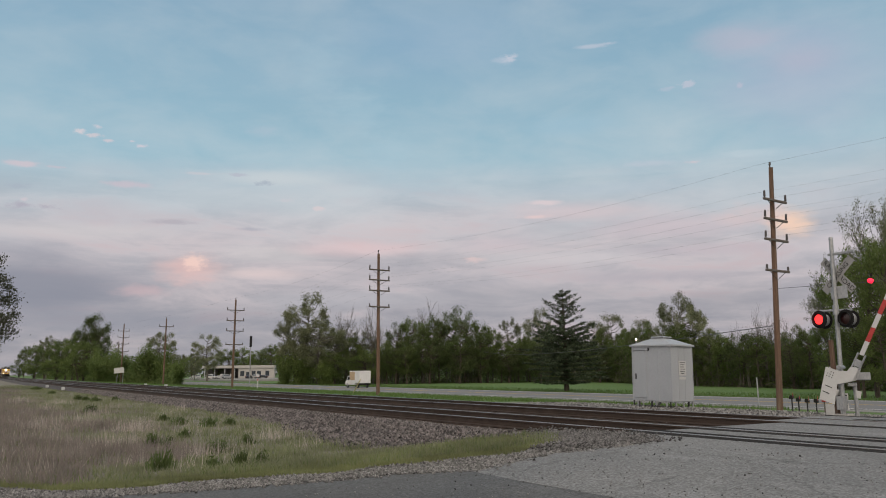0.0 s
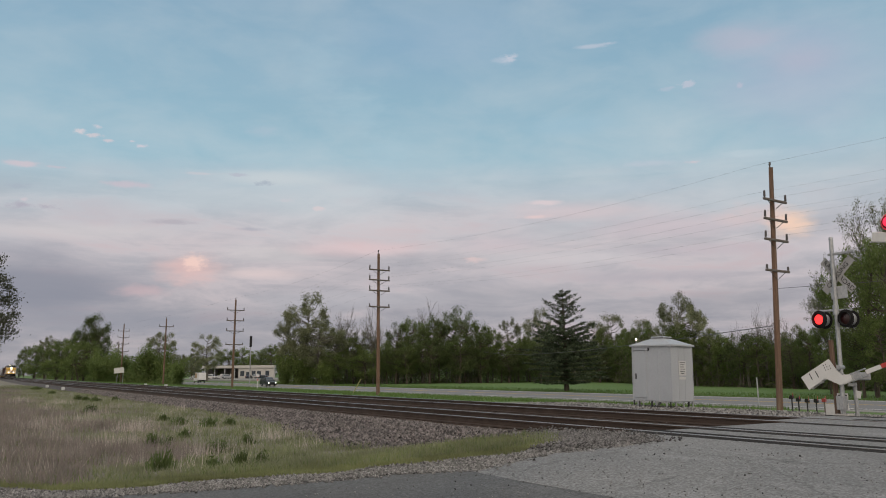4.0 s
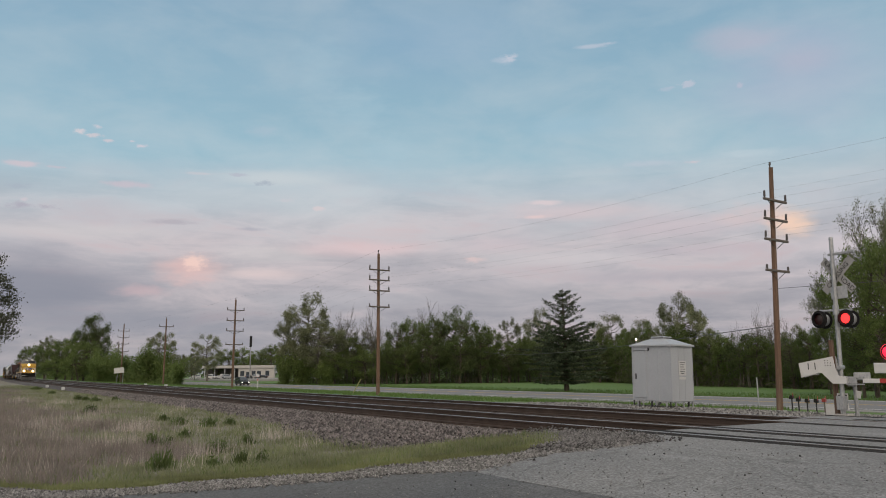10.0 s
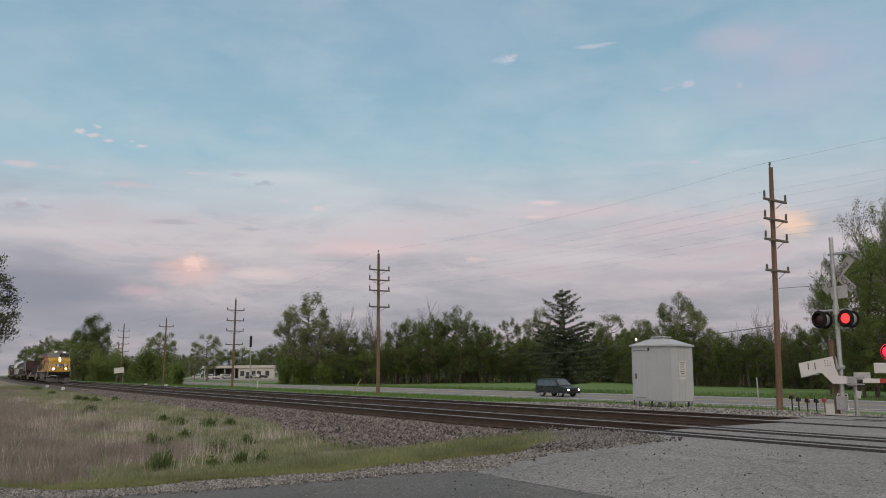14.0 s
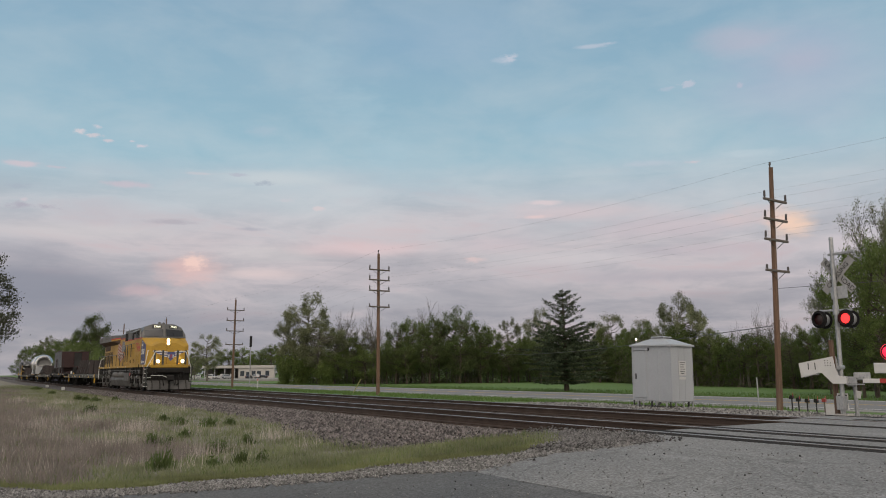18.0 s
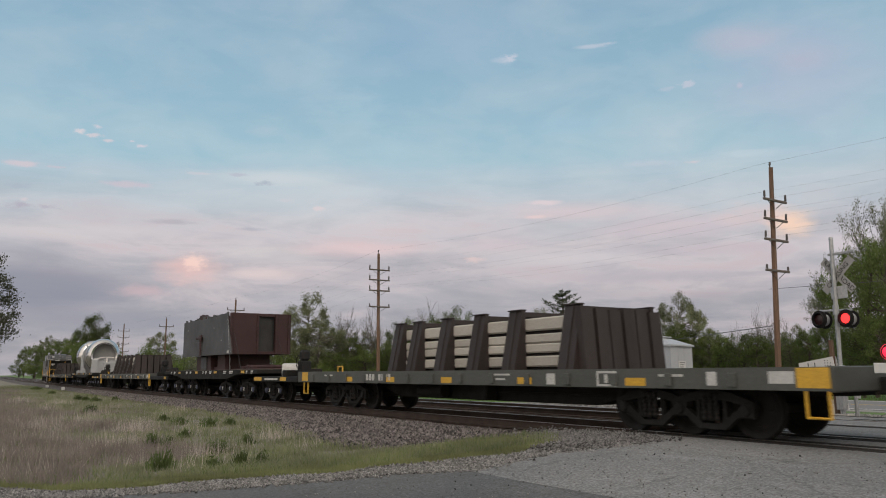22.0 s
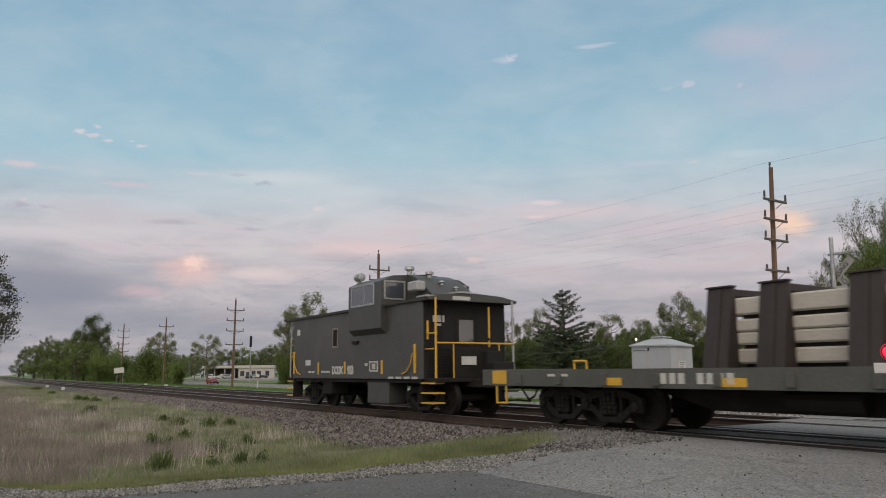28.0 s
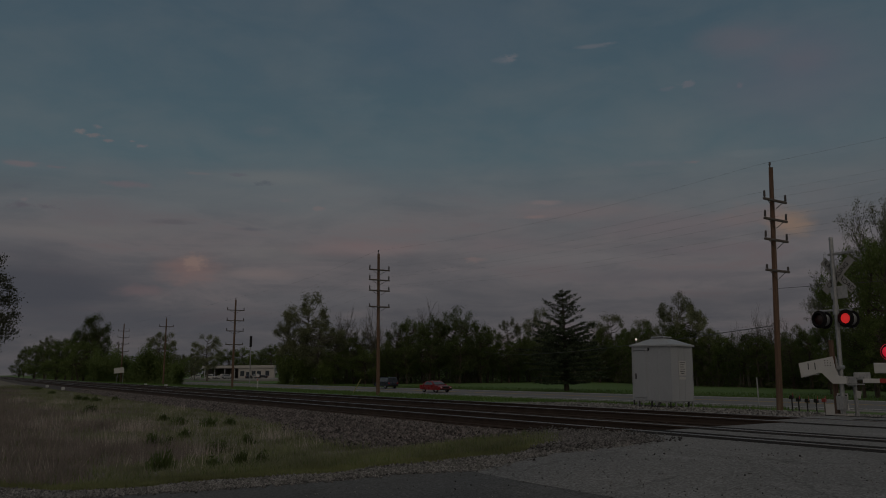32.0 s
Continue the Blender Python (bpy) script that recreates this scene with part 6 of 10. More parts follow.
def locomotive():
    ob = thing("diesel_locomotive", "yellow and grey six-axle diesel locomotive with lit headlamps", "locomotive")
    Y = 1.50
    part("frame", Shape().soft_box(-21.2, 0.55, -1.40, 1.40, 1.12, 1.58, 0.03), under_dark, ob)
    part("sill", Shape().soft_box(-21.3, 0.0, -Y, Y, 1.56, 1.70, 0.02), loco_yellow, ob, "yellow walkway sill")
    part("front_platform", Shape().soft_box(0.0, 0.90, -1.24, 1.24, 1.50, 1.70, 0.04), loco_yellow, ob)
    part("anticlimber", Shape().soft_box(0.55, 1.05, -0.85, 0.85, 1.18, 1.50, 0.05), under_dark, ob)
    part("pilot", Shape().prism([(0.55, 0.55), (0.72, 0.72), (0.98, 0.50), (1.12, 0.14), (0.95, 0.12), (0.60, 0.45)], "y", -1.38, 1.38), pilot_grey, ob, "grey dusty snow plough pilot")
    part("plough_keel", Shape().prism([(0.90, 0.95), (1.22, 0.16), (1.10, 0.12), (0.80, 0.70)], "y", -0.05, 0.05), under_dark, ob)
    for y in (-1.1, -0.6, 0.6, 1.1):
        part("plough_rib", Shape().prism([(0.70, 0.76), (1.0, 0.50), (1.12, 0.15), (1.16, 0.15), (1.03, 0.56), (0.74, 0.80)], "y", y - 0.02, y + 0.02), under_dark, ob)
    for y in (-1.05, -0.85, -0.65, 0.75, 0.95):
        part("front_hose", Shape().pipe([(0.62, y, 1.36), (0.92, y - 0.03, 1.20), (0.98, y - 0.06, 0.95), (0.86, y - 0.1, 0.82)], 0.032, 6), under_dark, ob)
    part("pilot_top", Shape().prism([(0.30, 0.62), (0.50, 1.20), (0.66, 1.10), (0.74, 0.70), (0.56, 0.54)], "y", -1.30, 1.30), under_dark, ob)
    part("uncoupling_lever", Shape().pipe([(1.02, -1.2, 1.02), (1.06, -0.5, 1.02), (1.16, -0.2, 0.9)], 0.018, 5), rail_white, ob)
    part("pilot_wing", Shape().prism([(0.0, 0.2), (0.0, 1.5), (0.70, 1.5), (0.98, 0.2)], "y", 1.30, 1.36), under_dark, ob)
    part("end_plate", Shape().soft_box(0.50, 0.60, -1.35, 1.35, 0.50, 1.52, 0.02), under_dark, ob)
    part("coupler", Shape().soft_box(0.6, 1.35, -0.14, 0.14, 0.72, 1.0, 0.03).soft_box(1.15, 1.5, -0.22, 0.22, 0.68, 1.04, 0.06), under_dark, ob)
    for y in (-0.45, 0.4, 0.6):
        part("air_hose", Shape().pipe([(0.9, y, 1.0), (1.1, y, 0.8), (1.15, y * 0.9, 0.5), (1.05, y * 0.8, 0.4)], 0.028, 6), under_dark, ob)
    # front steps on both corners
    for sy in (-1, 1):
        for k in range(5):
            z = 0.32 + k * 0.27
            part("step", Shape().soft_box(0.02 + 0.03 * k, 0.80, min(sy * 1.12, sy * 1.5), max(sy * 1.12, sy * 1.5), z, z + 0.04, 0.008), rail_white if sy < 0 else under_dark, ob)
        part("step_cheek", Shape().prism([(-0.12, 0.28), (-0.12, 1.56), (0.06, 1.56), (0.02, 0.28)], "y", min(sy * 1.44, sy * 1.5), max(sy * 1.44, sy * 1.5)), loco_silver, ob)
        part("step_cheek", Shape().prism([(0.74, 0.28), (0.92, 1.56), (1.0, 1.56), (0.82, 0.28)], "y", min(sy * 1.44, sy * 1.5), max(sy * 1.44, sy * 1.5)), post_dark, ob)
        part("handrail", Shape().pipe([(-0.08, sy * 1.47, 0.75), (-0.08, sy * 1.47, 1.45), (0.20, sy * 1.42, 2.0), (0.26, sy * 1.35, 2.45), (0.18, sy * 1.30, 2.62)], 0.030, 8), rail_white, ob, smooth=True)
        part("handrail", Shape().pipe([(0.78, sy * 1.43, 0.95), (0.74, sy * 1.43, 1.55), (0.98, sy * 1.2, 2.05), (1.0, sy * 1.0, 2.50), (1.0, sy * 0.65, 2.56)], 0.030, 8), rail_white, ob, smooth=True)
        for y in (0.42, 0.95):
            part("front_stanchion", Shape().soft_box(0.92, 0.99, min(sy * y, sy * (y + 0.12)), max(sy * y, sy * (y + 0.12)), 1.7, 2.6, 0.012), post_dark, ob)
    # nose: flat front narrowing upwards, sloping top
    nose = Shape()
    nose.add([(-1.55, -1.48, 1.70), (-0.08, -1.44, 1.70), (0.06, -1.16, 1.70), (0.06, 1.16, 1.70), (-0.08, 1.44, 1.70), (-1.55, 1.48, 1.70),
              (-1.55, -1.48, 3.47), (-0.08, -1.40, 2.98), (0.06, -1.06, 2.86), (0.06, 1.06, 2.86), (-0.08, 1.40, 2.98), (-1.55, 1.48, 3.47),
              (-0.22, -0.62, 3.38), (-0.22, 0.62, 3.38), (-1.55, -0.7, 3.50), (-1.55, 0.7, 3.50), (0.06, -0.5, 3.10), (0.06, 0.5, 3.10)],
             [(0, 1, 7, 6), (1, 2, 8, 7), (2, 3, 9, 17, 16, 8), (3, 4, 10, 9), (4, 5, 11, 10), (6, 7, 12, 14), (7, 8, 16, 12), (12, 16, 17, 13), (9, 10, 13, 17), (10, 11, 15, 13), (14, 12, 13, 15),
              (0, 5, 4, 3, 2, 1), (0, 6, 14, 15, 11, 5)])
    nz = part("nose", nose, loco_yellow, ob)
    part("nose_door", Shape().soft_box(0.062, 0.075, -0.62, -0.08, 1.74, 2.78, 0.004), loco_yellow, nz)
    part("door_seam", Shape().box(0.066, 0.079, -0.085, -0.065, 1.74, 2.95), under_dark, nz)
    # winged emblem as plain shapes
    part("emblem_shield", Shape().add([(0.082, -0.02, 2.52), (0.082, 0.46, 2.52), (0.082, 0.46, 2.22), (0.082, 0.22, 1.92), (0.082, -0.02, 2.2), (0.07, -0.02, 2.52), (0.07, 0.46, 2.52), (0.07, 0.46, 2.22), (0.07, 0.22, 1.92), (0.07, -0.02, 2.2)],
                                      [(0, 4, 3, 2, 1), (5, 6, 7, 8, 9), (0, 1, 6, 5), (1, 2, 7, 6), (2, 3, 8, 7), (3, 4, 9, 8), (4, 0, 5, 9)]), loco_blue, nz)
    for sy in (-1, 1):
        for k in range(5):
            z = 2.56 - k * 0.075
            a, b = (0.30 if sy > 0 else 0.02), 1.10 - 0.15 * k
            y0, y1 = (0.22 + sy * 0.24, 0.10 + sy * b)
            q = [(0.080, y0, z - 0.08), (0.080, y1, z - 0.02), (0.080, y1 - sy * 0.05, z + 0.035), (0.080, y0, z - 0.01)]
            if sy > 0:
                q.reverse()
            q += [(0.066, y, zz) for _, y, zz in q]
            part("emblem_wing", Shape().add(q, [(3, 2, 1, 0), (0, 1, 5, 4), (1, 2, 6, 5), (2, 3, 7, 6), (3, 0, 4, 7)]), rail_white if k % 2 == 0 else loco_blue, nz)
    for k in range(3):
        part("emblem_stripe", Shape().box(0.0825, 0.086, 0.05 + k * 0.14, 0.11 + k * 0.14, 2.12, 2.36), rail_white if k % 2 == 0 else loco_red, nz)
    panel = part("side_panel", Shape().add([(-1.40, -1.485, 1.72), (-0.12, -1.450, 1.72), (-0.12, -1.412, 2.95), (-1.40, -1.485, 3.38), (-1.40, -1.46, 1.72), (-0.12, -1.42, 1.72), (-0.12, -1.39, 2.95), (-1.40, -1.46, 3.38)],
                                           [(0, 1, 2, 3), (0, 4, 5, 1), (1, 5, 6, 2), (2, 6, 7, 3), (3, 7, 4, 0)]), loco_blue, nz, "dark blue panel with white numerals")
    lettering("panel_numerals", "5000", 0.46, rail_white, panel, pose(-0.76, -1.478, 2.52, 90, 0, 1.5), bold=0.016)
    disc = part("panel_disc", Shape().lathe([(0.21, 0.0), (0.245, 0.0), (0.245, 0.006), (0.21, 0.006)], (-0.98, -1.477, 2.98), (0, -1, 0), 24), rail_white, panel)
    for x in (-1.08, -0.98, -0.88):
        part("disc_mark", Shape().box(x - 0.035, x + 0.035, -1.484, -1.476, 2.90, 3.05), rail_white, disc)
    for x0, x1, z0, z1 in ((-1.25, -0.35, 2.14, 2.20), (-1.25, -0.85, 2.02, 2.08), (-1.2, -0.80, 1.80, 1.98), (-0.75, -0.2, 1.84, 1.93)):
        part("writing_bar", Shape().box(x0, x1, -1.482, -1.474, z0, z1), rail_white if z0 < 2 else loco_grey, panel)
    # headlamps between nose and cab
    hl = part("headlamp_housing", Shape().soft_box(-0.20, 0.10, -0.16, 0.16, 2.94, 3.42, 0.03), loco_yellow, nz)
    for z in (3.07, 3.27):
        part("headlamp", Shape().lathe([(0.0, 0.03), (0.07, 0.02), (0.085, 0.0)], (0.105, 0.0, z), (1, 0, 0), 16), white_glow, hl, "lit headlamp")
    for y in (-0.80, 0.80):
        dl = part("ditch_light", Shape().lathe([(0.06, -0.16), (0.11, -0.10), (0.13, 0.0), (0.12, 0.01)], (1.02, y, 1.92), (1, 0, 0), 16).soft_box(0.9, 1.0, y - 0.04, y + 0.04, 1.7, 1.85, 0.01), loco_grey, ob)
        part("lens", Shape().lathe([(0.0, 0.03), (0.06, 0.02), (0.085, 0.0)], (1.025, y, 1.90), (1, 0, 0), 16), white_glow, dl, "lit ditch light")
    # cab
    cab = Shape()
    half = [(1.50, 1.70), (1.50, 3.70), (1.22, 4.20), (0.7, 4.40), (-0.7, 4.40), (-1.22, 4.20), (-1.50, 3.70), (-1.50, 1.70)]
    def bow(y, z):
        return -1.42 - 0.27 * abs(y) - max(0.0, z - 3.47) * 0.46
    ring = half[:4] + [(0.0, 4.40)] + half[4:]
    m = len(ring)
    front = [(bow(y, z), y, z) for y, z in ring]
    low = [(bow(y, 3.47), y, 3.47) for y in (1.50, 0.0, -1.50)]
    cab.add([(-3.95, y, z) for y, z in ring] + front + low + [(bow(0, 1.7), 0.0, 1.70)],
            [(i, (i + 1) % m, m + (i + 1) % m, m + i) for i in range(m - 1)] + [tuple(reversed(range(m))),
             (m + 1, m + 2, m + 3, m + 4, 2 * m + 1, 2 * m), (m + 4, m + 5, m + 6, m + 7, 2 * m + 2, 2 * m + 1)])
    cb = part("cab_lower", Shape().soft_box(-3.95, -1.78, -1.50, 1.50, 1.70, 3.46, 0.02), loco_yellow, ob)
    cr = part("cab_roof", cab, loco_grey, ob)
    cr.matrix_basis = pose(0, 0, 0) @ Matrix.Diagonal((1, 1.003, 1, 1))
    part("cab_band", Shape().box(-3.96, -1.56, -1.513, -1.503, 1.70, 3.42), loco_yellow, cb)
    part("red_stripe", Shape().box(-3.96, -1.56, -1.517, -1.506, 3.42, 3.50), loco_red, cb)
    for y0, y1 in ((-1.30, -0.10), (0.10, 1.30)):
        top = [0.06 if abs(y) > 1 else 0.0 for y in (y0, y1)]
        part("windscreen", Shape().add([(bow(y0, 3.57) + 0.05, y0, 3.57), (bow(y1, 3.57) + 0.05, y1, 3.57), (bow(y1, 4.05) + 0.06, y1, 4.05 - top[1]), (bow(y0, 4.05) + 0.06, y0, 4.05 - top[0])], [(0, 1, 2, 3)]), cab_glass, cr)
        part("wiper", Shape().tube((bow(y0 + 0.6, 3.6) + 0.075, y0 + 0.6, 3.6), (bow(y0 + 0.3, 3.95) + 0.085, y0 + 0.3, 3.95), 0.010, n=4), sign_black, cr)
    for y0, y1 in ((-0.80, -0.16), (0.34, 0.94)):
        xm, ym = bow((y0 + y1) / 2, 4.21), (y0 + y1) / 2
        turn = 15 if ym < 0 else -15
        place = pose(xm + 0.03, ym, 4.21, 0, -22, -turn)
        nb = part("number_board", Shape().soft_box(-0.10, 0.0, -0.32, 0.32, -0.10, 0.10, 0.015), sign_black, cr, m=place)
        lettering("board_numerals", "7964", 0.23, board_glow, nb, pose(0.004, 0, 0, 90, 0, 90), bold=0.002)
    part("roof_horn", Shape().tube((-3.0, -0.2, 4.44), (-2.5, -0.2, 4.5), 0.05, 0.09).tube((-3.0, 0.1, 4.44), (-2.6, 0.1, 4.48), 0.04, 0.08), loco_grey, cr)
    part("antenna", Shape().tube((-2.2, 0.1, 4.38), (-2.2, 0.1, 4.72), 0.012, n=5).soft_box(-2.6, -2.3, -0.3, 0.0, 4.38, 4.46, 0.02), loco_grey, cr)
    part("awning", Shape().prism([(-1.50, 4.06), (-1.92, 3.84), (-1.90, 3.80), (-1.48, 4.02)], "x", -3.95, -1.9), loco_grey, cr)
    win = part("side_window", Shape().box(-3.46, -1.98, -1.522, -1.512, 3.48, 3.98), cab_glass, cb, "dark sliding cab side window")
    for x in (-3.42, -2.95, -2.45, -1.98):
        part("window_post", Shape().soft_box(x - 0.035, x + 0.035, -1.545, -1.518, 3.48, 4.02, 0.006), rail_white if x > -2.5 else loco_grey, win)
    side_letters("road_numerals", "7964", 0.84, loco_red, cb, -2.78, -1.518, 2.85, 1.0, 0.007)
    for x0 in (-3.80, -2.85):
        gr = part("louvre_panel", Shape().box(x0, x0 + 0.75, -1.522, -1.512, 1.85, 2.42), loco_yellow, cb)
        for k in range(8):
            part("louvre", Shape().soft_box(x0 + 0.04, x0 + 0.71, -1.545, -1.52, 1.88 + k * 0.066, 1.92 + k * 0.066, 0.006), loco_yellow, gr)
    # hood, in two widths
    hood = part("hood", Shape().soft_box(-21.4, -3.64, -1.02, 1.02, 1.70, 3.76, 0.02), loco_yellow, ob)
    part("hood_top", Shape().prism([(-1.03, 3.74), (-1.03, 4.04), (-0.80, 4.18), (0.80, 4.18), (1.03, 4.04), (1.03, 3.74)], "x", -13.8, -3.64), loco_grey, ob)
    part("red_stripe", Shape().box(-14.0, -3.66, -1.041, -1.03, 3.70, 3.79), loco_red, hood)
    part("aux_cab", Shape().soft_box(-9.2, -3.93, -1.34, 1.34, 1.70, 4.16, 0.05), loco_yellow, ob)
    part("aux_cab_top", Shape().soft_box(-9.22, -3.92, -1.348, 1.348, 3.50, 4.20, 0.05), loco_grey, ob)
    part("red_stripe", Shape().box(-9.22, -3.96, -1.360, -1.349, 3.44, 3.53), loco_red, ob)
    for x0, x1, z0, z1, y in ((-9.05, -7.95, 3.47, 3.99, -1.352), (-6.1, -5.45, 3.48, 4.08, -1.352), (-5.35, -4.85, 3.83, 4.08, -1.352)):
        part("air_intake", Shape().box(x0, x1, y - 0.016, y, z0, z1), under_dark, ob, "dark mesh air intake")
    part("exhaust", Shape().soft_box(-9.2, -8.2, -0.35, 0.35, 4.15, 4.34, 0.03).soft_box(-11.6, -10.9, -0.4, 0.4, 4.15, 4.28, 0.03), under_dark, ob)
    # hood doors and latches
    for i in range(7):
        x = -13.4 + i * 0.60
        part("hood_door", Shape().soft_box(x, x + 0.56, -1.038, -1.018, 1.80, 3.62, 0.006), loco_yellow, hood)
    for i in range(7):
        x = -9.1 + i * 0.735
        part("hood_door", Shape().soft_box(x, x + 0.66, -1.356, -1.338, 1.80, 3.38, 0.006), loco_yellow, ob)
    for x0 in (-6.68, -5.24):
        g = part("louvre_panel", Shape().box(x0, x0 + 0.55, -1.362, -1.03, 1.86, 2.14), loco_yellow, hood)
        for k in range(5):
            yy = -1.362
            part("louvre", Shape().soft_box(x0 + 0.03, x0 + 0.52, yy - 0.016, yy, 1.88 + k * 0.05, 1.905 + k * 0.05, 0.004), under_dark, g)
    # radiator with overhanging wings
    wing = Shape()
    for sy in (-1, 1):
        a = [(-21.6, 1.5, 3.66), (-15.0, 1.5, 3.64), (-13.5, 1.03, 3.74), (-21.6, 1.5, 4.08), (-15.0, 1.5, 4.10), (-13.5, 1.03, 4.05), (-21.6, 0.0, 4.20), (-15.0, 0.0, 4.20), (-13.5, 0.0, 4.18)]
        q = [(x, y * sy, z) for x, y, z in a]
        fs = [(0, 1, 4, 3), (1, 2, 5, 4), (3, 4, 7, 6), (4, 5, 8, 7), (0, 3, 6)]
        wing.add(q, [f if sy < 0 else tuple(reversed(f)) for f in fs])
    rw = part("radiator_wing", wing, loco_grey, ob, "grey overhanging radiator housing")
    for sy in (-1, 1):
        under = [(-21.6, 1.5, 3.66), (-15.0, 1.5, 3.64), (-13.5, 1.03, 3.74), (-21.6, 1.02, 3.38), (-15.0, 1.02, 3.38), (-13.5, 1.02, 3.45)]
        q = [(x, y * sy, z) for x, y, z in under]
        part("wing_soffit", Shape().add(q, [(0, 3, 4, 1), (1, 4, 5, 2)] if sy < 0 else [(1, 4, 3, 0), (2, 5, 4, 1)]), vent_brown, rw, "dark brown underside of the housing")
        part("wing_end", Shape().add([(-21.62, sy * 1.5, 3.66), (-21.62, sy * 1.5, 4.08), (-21.62, 0, 4.20), (-21.62, 0, 3.3), (-21.62, sy * 1.02, 3.38)], [(0, 1, 2, 3, 4)]), loco_grey, rw)
    for k, mat in enumerate((loco_yellow, loco_red)):
        z0, z1 = 3.645 + 0.09 * k, 3.735 + 0.09 * k
        part("chevron_stripe", Shape().add([(-15.0, -1.505, z0), (-13.5, -1.036, z0 + 0.08), (-13.5, -1.036, z1 + 0.08), (-15.0, -1.505, z1)], [(0, 1, 2, 3)]), mat, rw)
    for k in range(4):
        part("band_numeral", Shape().box(-21.2 + k * 0.34, -20.95 + k * 0.34, -1.508, -1.501, 3.76, 3.99), loco_silver, rw)
    for x0, x1 in ((-19.4, -18.8), (-18.6, -17.7), (-17.5, -16.9), (-16.7, -15.4)):
        part("writing_bar", Shape().box(x0, x1, -1.508, -1.501, 3.84, 3.93), loco_silver, rw)
    for x0, x1 in ((-21.0, -19.9), (-19.8, -18.4)):
        part("radiator_opening", Shape().box(x0, x1, -1.034, -1.02, 2.98, 3.40), vent_brown, ob)
    for i in range(8):
        x = -21.05 + i * 0.55
        part("rear_vent", Shape().box(x, x + 0.24, -1.036, -1.02, 1.88 + 0.12 * (i % 2), 2.88), vent_brown if i % 3 else under_dark, ob, "dark vertical vent slot")
    # painted flag on the hood: wavy stripes and a grey-blue canton
    fl = part("flag_decal", Shape().box(-14.4, -10.6, -1.045, -1.039, 1.9, 1.905), loco_yellow, hood, "painted waving striped flag")

    def wav(x):
        return 0.10 * math.sin((x + 14.4) * 3.0) + (x + 14.4) * -0.02 + 0.05 * math.sin((x + 14.4) * 6.1)
    for k in range(11):
        s = Shape()
        x0 = -14.45 + 0.10 * max(0, k - 6) + 0.07 * max(0, 4 - k)
        x1 = -10.75 + 0.01 * (4 - k) if k < 5 else -12.05 - 0.03 * (k - 5)
        if k < 2:
            x1 -= 0.9 - 0.3 * k
        xs = span(x0, x1, 0.16)
        for a, b in zip(xs, xs[1:]):
            z = 2.16 + k * 0.115
            s.add([(a, -1.050, z + wav(a)), (b, -1.050, z + wav(b)), (b, -1.050, z + 0.115 + wav(b)), (a, -1.050, z + 0.115 + wav(a))], [(0, 1, 2, 3)])
        part("stripe", s, flag_red if k % 2 == 0 else flag_white, fl)
    canton = Shape().add([(-12.25, -1.055, 2.72), (-11.5, -1.055, 2.80), (-10.72, -1.055, 2.66), (-10.95, -1.055, 3.30), (-11.3, -1.055, 3.52), (-12.3, -1.055, 3.58)], [(0, 1, 2, 3, 4, 5)])
    canton = part("canton", canton, flag_grey, fl)
    for row in range(4):
        for k in range(4):
            x, z = -12.1 + 0.30 * k + 0.1 * (row % 2), 2.88 + 0.17 * row
            part("star", Shape().box(x - 0.028, x + 0.028, -1.060, -1.054, z - 0.028, z + 0.028), flag_white, canton)
    sh = part("shield_emblem", Shape().prism([(-4.71, 2.80), (-4.71, 3.02), (-4.41, 3.08), (-4.11, 3.02), (-4.11, 2.80)], "y", -1.372, -1.357), faded_blue, ob, "faded blue and red striped shield")
    for k in range(5):
        part("stripe", Shape().box(-4.69 + k * 0.118, -4.60 + k * 0.118, -1.372, -1.357, 2.47, 2.79), loco_red if k % 2 == 0 else flag_white, sh)
    for x0, x1 in ((-7.0, -6.3), (-6.1, -5.0)):
        part("writing_bar", Shape().box(x0, x1, -1.364, -1.340, 2.82, 2.90), faded_brown, ob)
    # walkway handrails
    for sy in (-1, 1):
        y = 1.46 * sy
        rail = part("handrail", Shape().pipe([(-21.4, y, 2.55), (-8.96, y, 2.54), (-8.7, y, 2.62), (-8.1, y, 3.08), (-7.9, y, 3.12), (-4.0, y, 3.20)], 0.022, 6), loco_grey, ob)
        for x in (-21.4, -19.8, -18.2, -16.59, -15.5, -13.99, -12.23, -10.53, -8.96):
            part("stanchion", Shape().soft_box(x - 0.04, x + 0.04, y - 0.02, y + 0.02, 1.68, 2.56, 0.008), post_dark, rail)
        for x, z in ((-8.1, 1.98), (-7.25, 1.97), (-5.73, 2.27)):
            part("stanchion", Shape().soft_box(x - 0.048, x + 0.048, y - 0.02, y + 0.02, z, 3.16, 0.008), post_dark, rail)
        part("end_handrail", Shape().pipe([(-21.3, y, 0.7), (-21.3, y, 1.6), (-21.5, y * 0.9, 2.3), (-21.5, y * 0.6, 2.6)], 0.028, 8), rail_white, ob)
        for k in range(4):
            part("rear_step", Shape().soft_box(-21.7, -21.2, min(sy * 1.12, y), max(sy * 1.12, y), 0.42 + k * 0.29, 0.46 + k * 0.29, 0.008), loco_silver, ob)
    part("rear_rail_gate", Shape().pipe([(-21.55, -1.1, 1.7), (-21.55, -1.1, 2.6), (-21.55, 1.1, 2.6), (-21.55, 1.1, 1.7)], 0.025, 6).pipe([(-21.55, -0.4, 1.7), (-21.55, -0.4, 2.6)], 0.02, 6), loco_grey, ob)
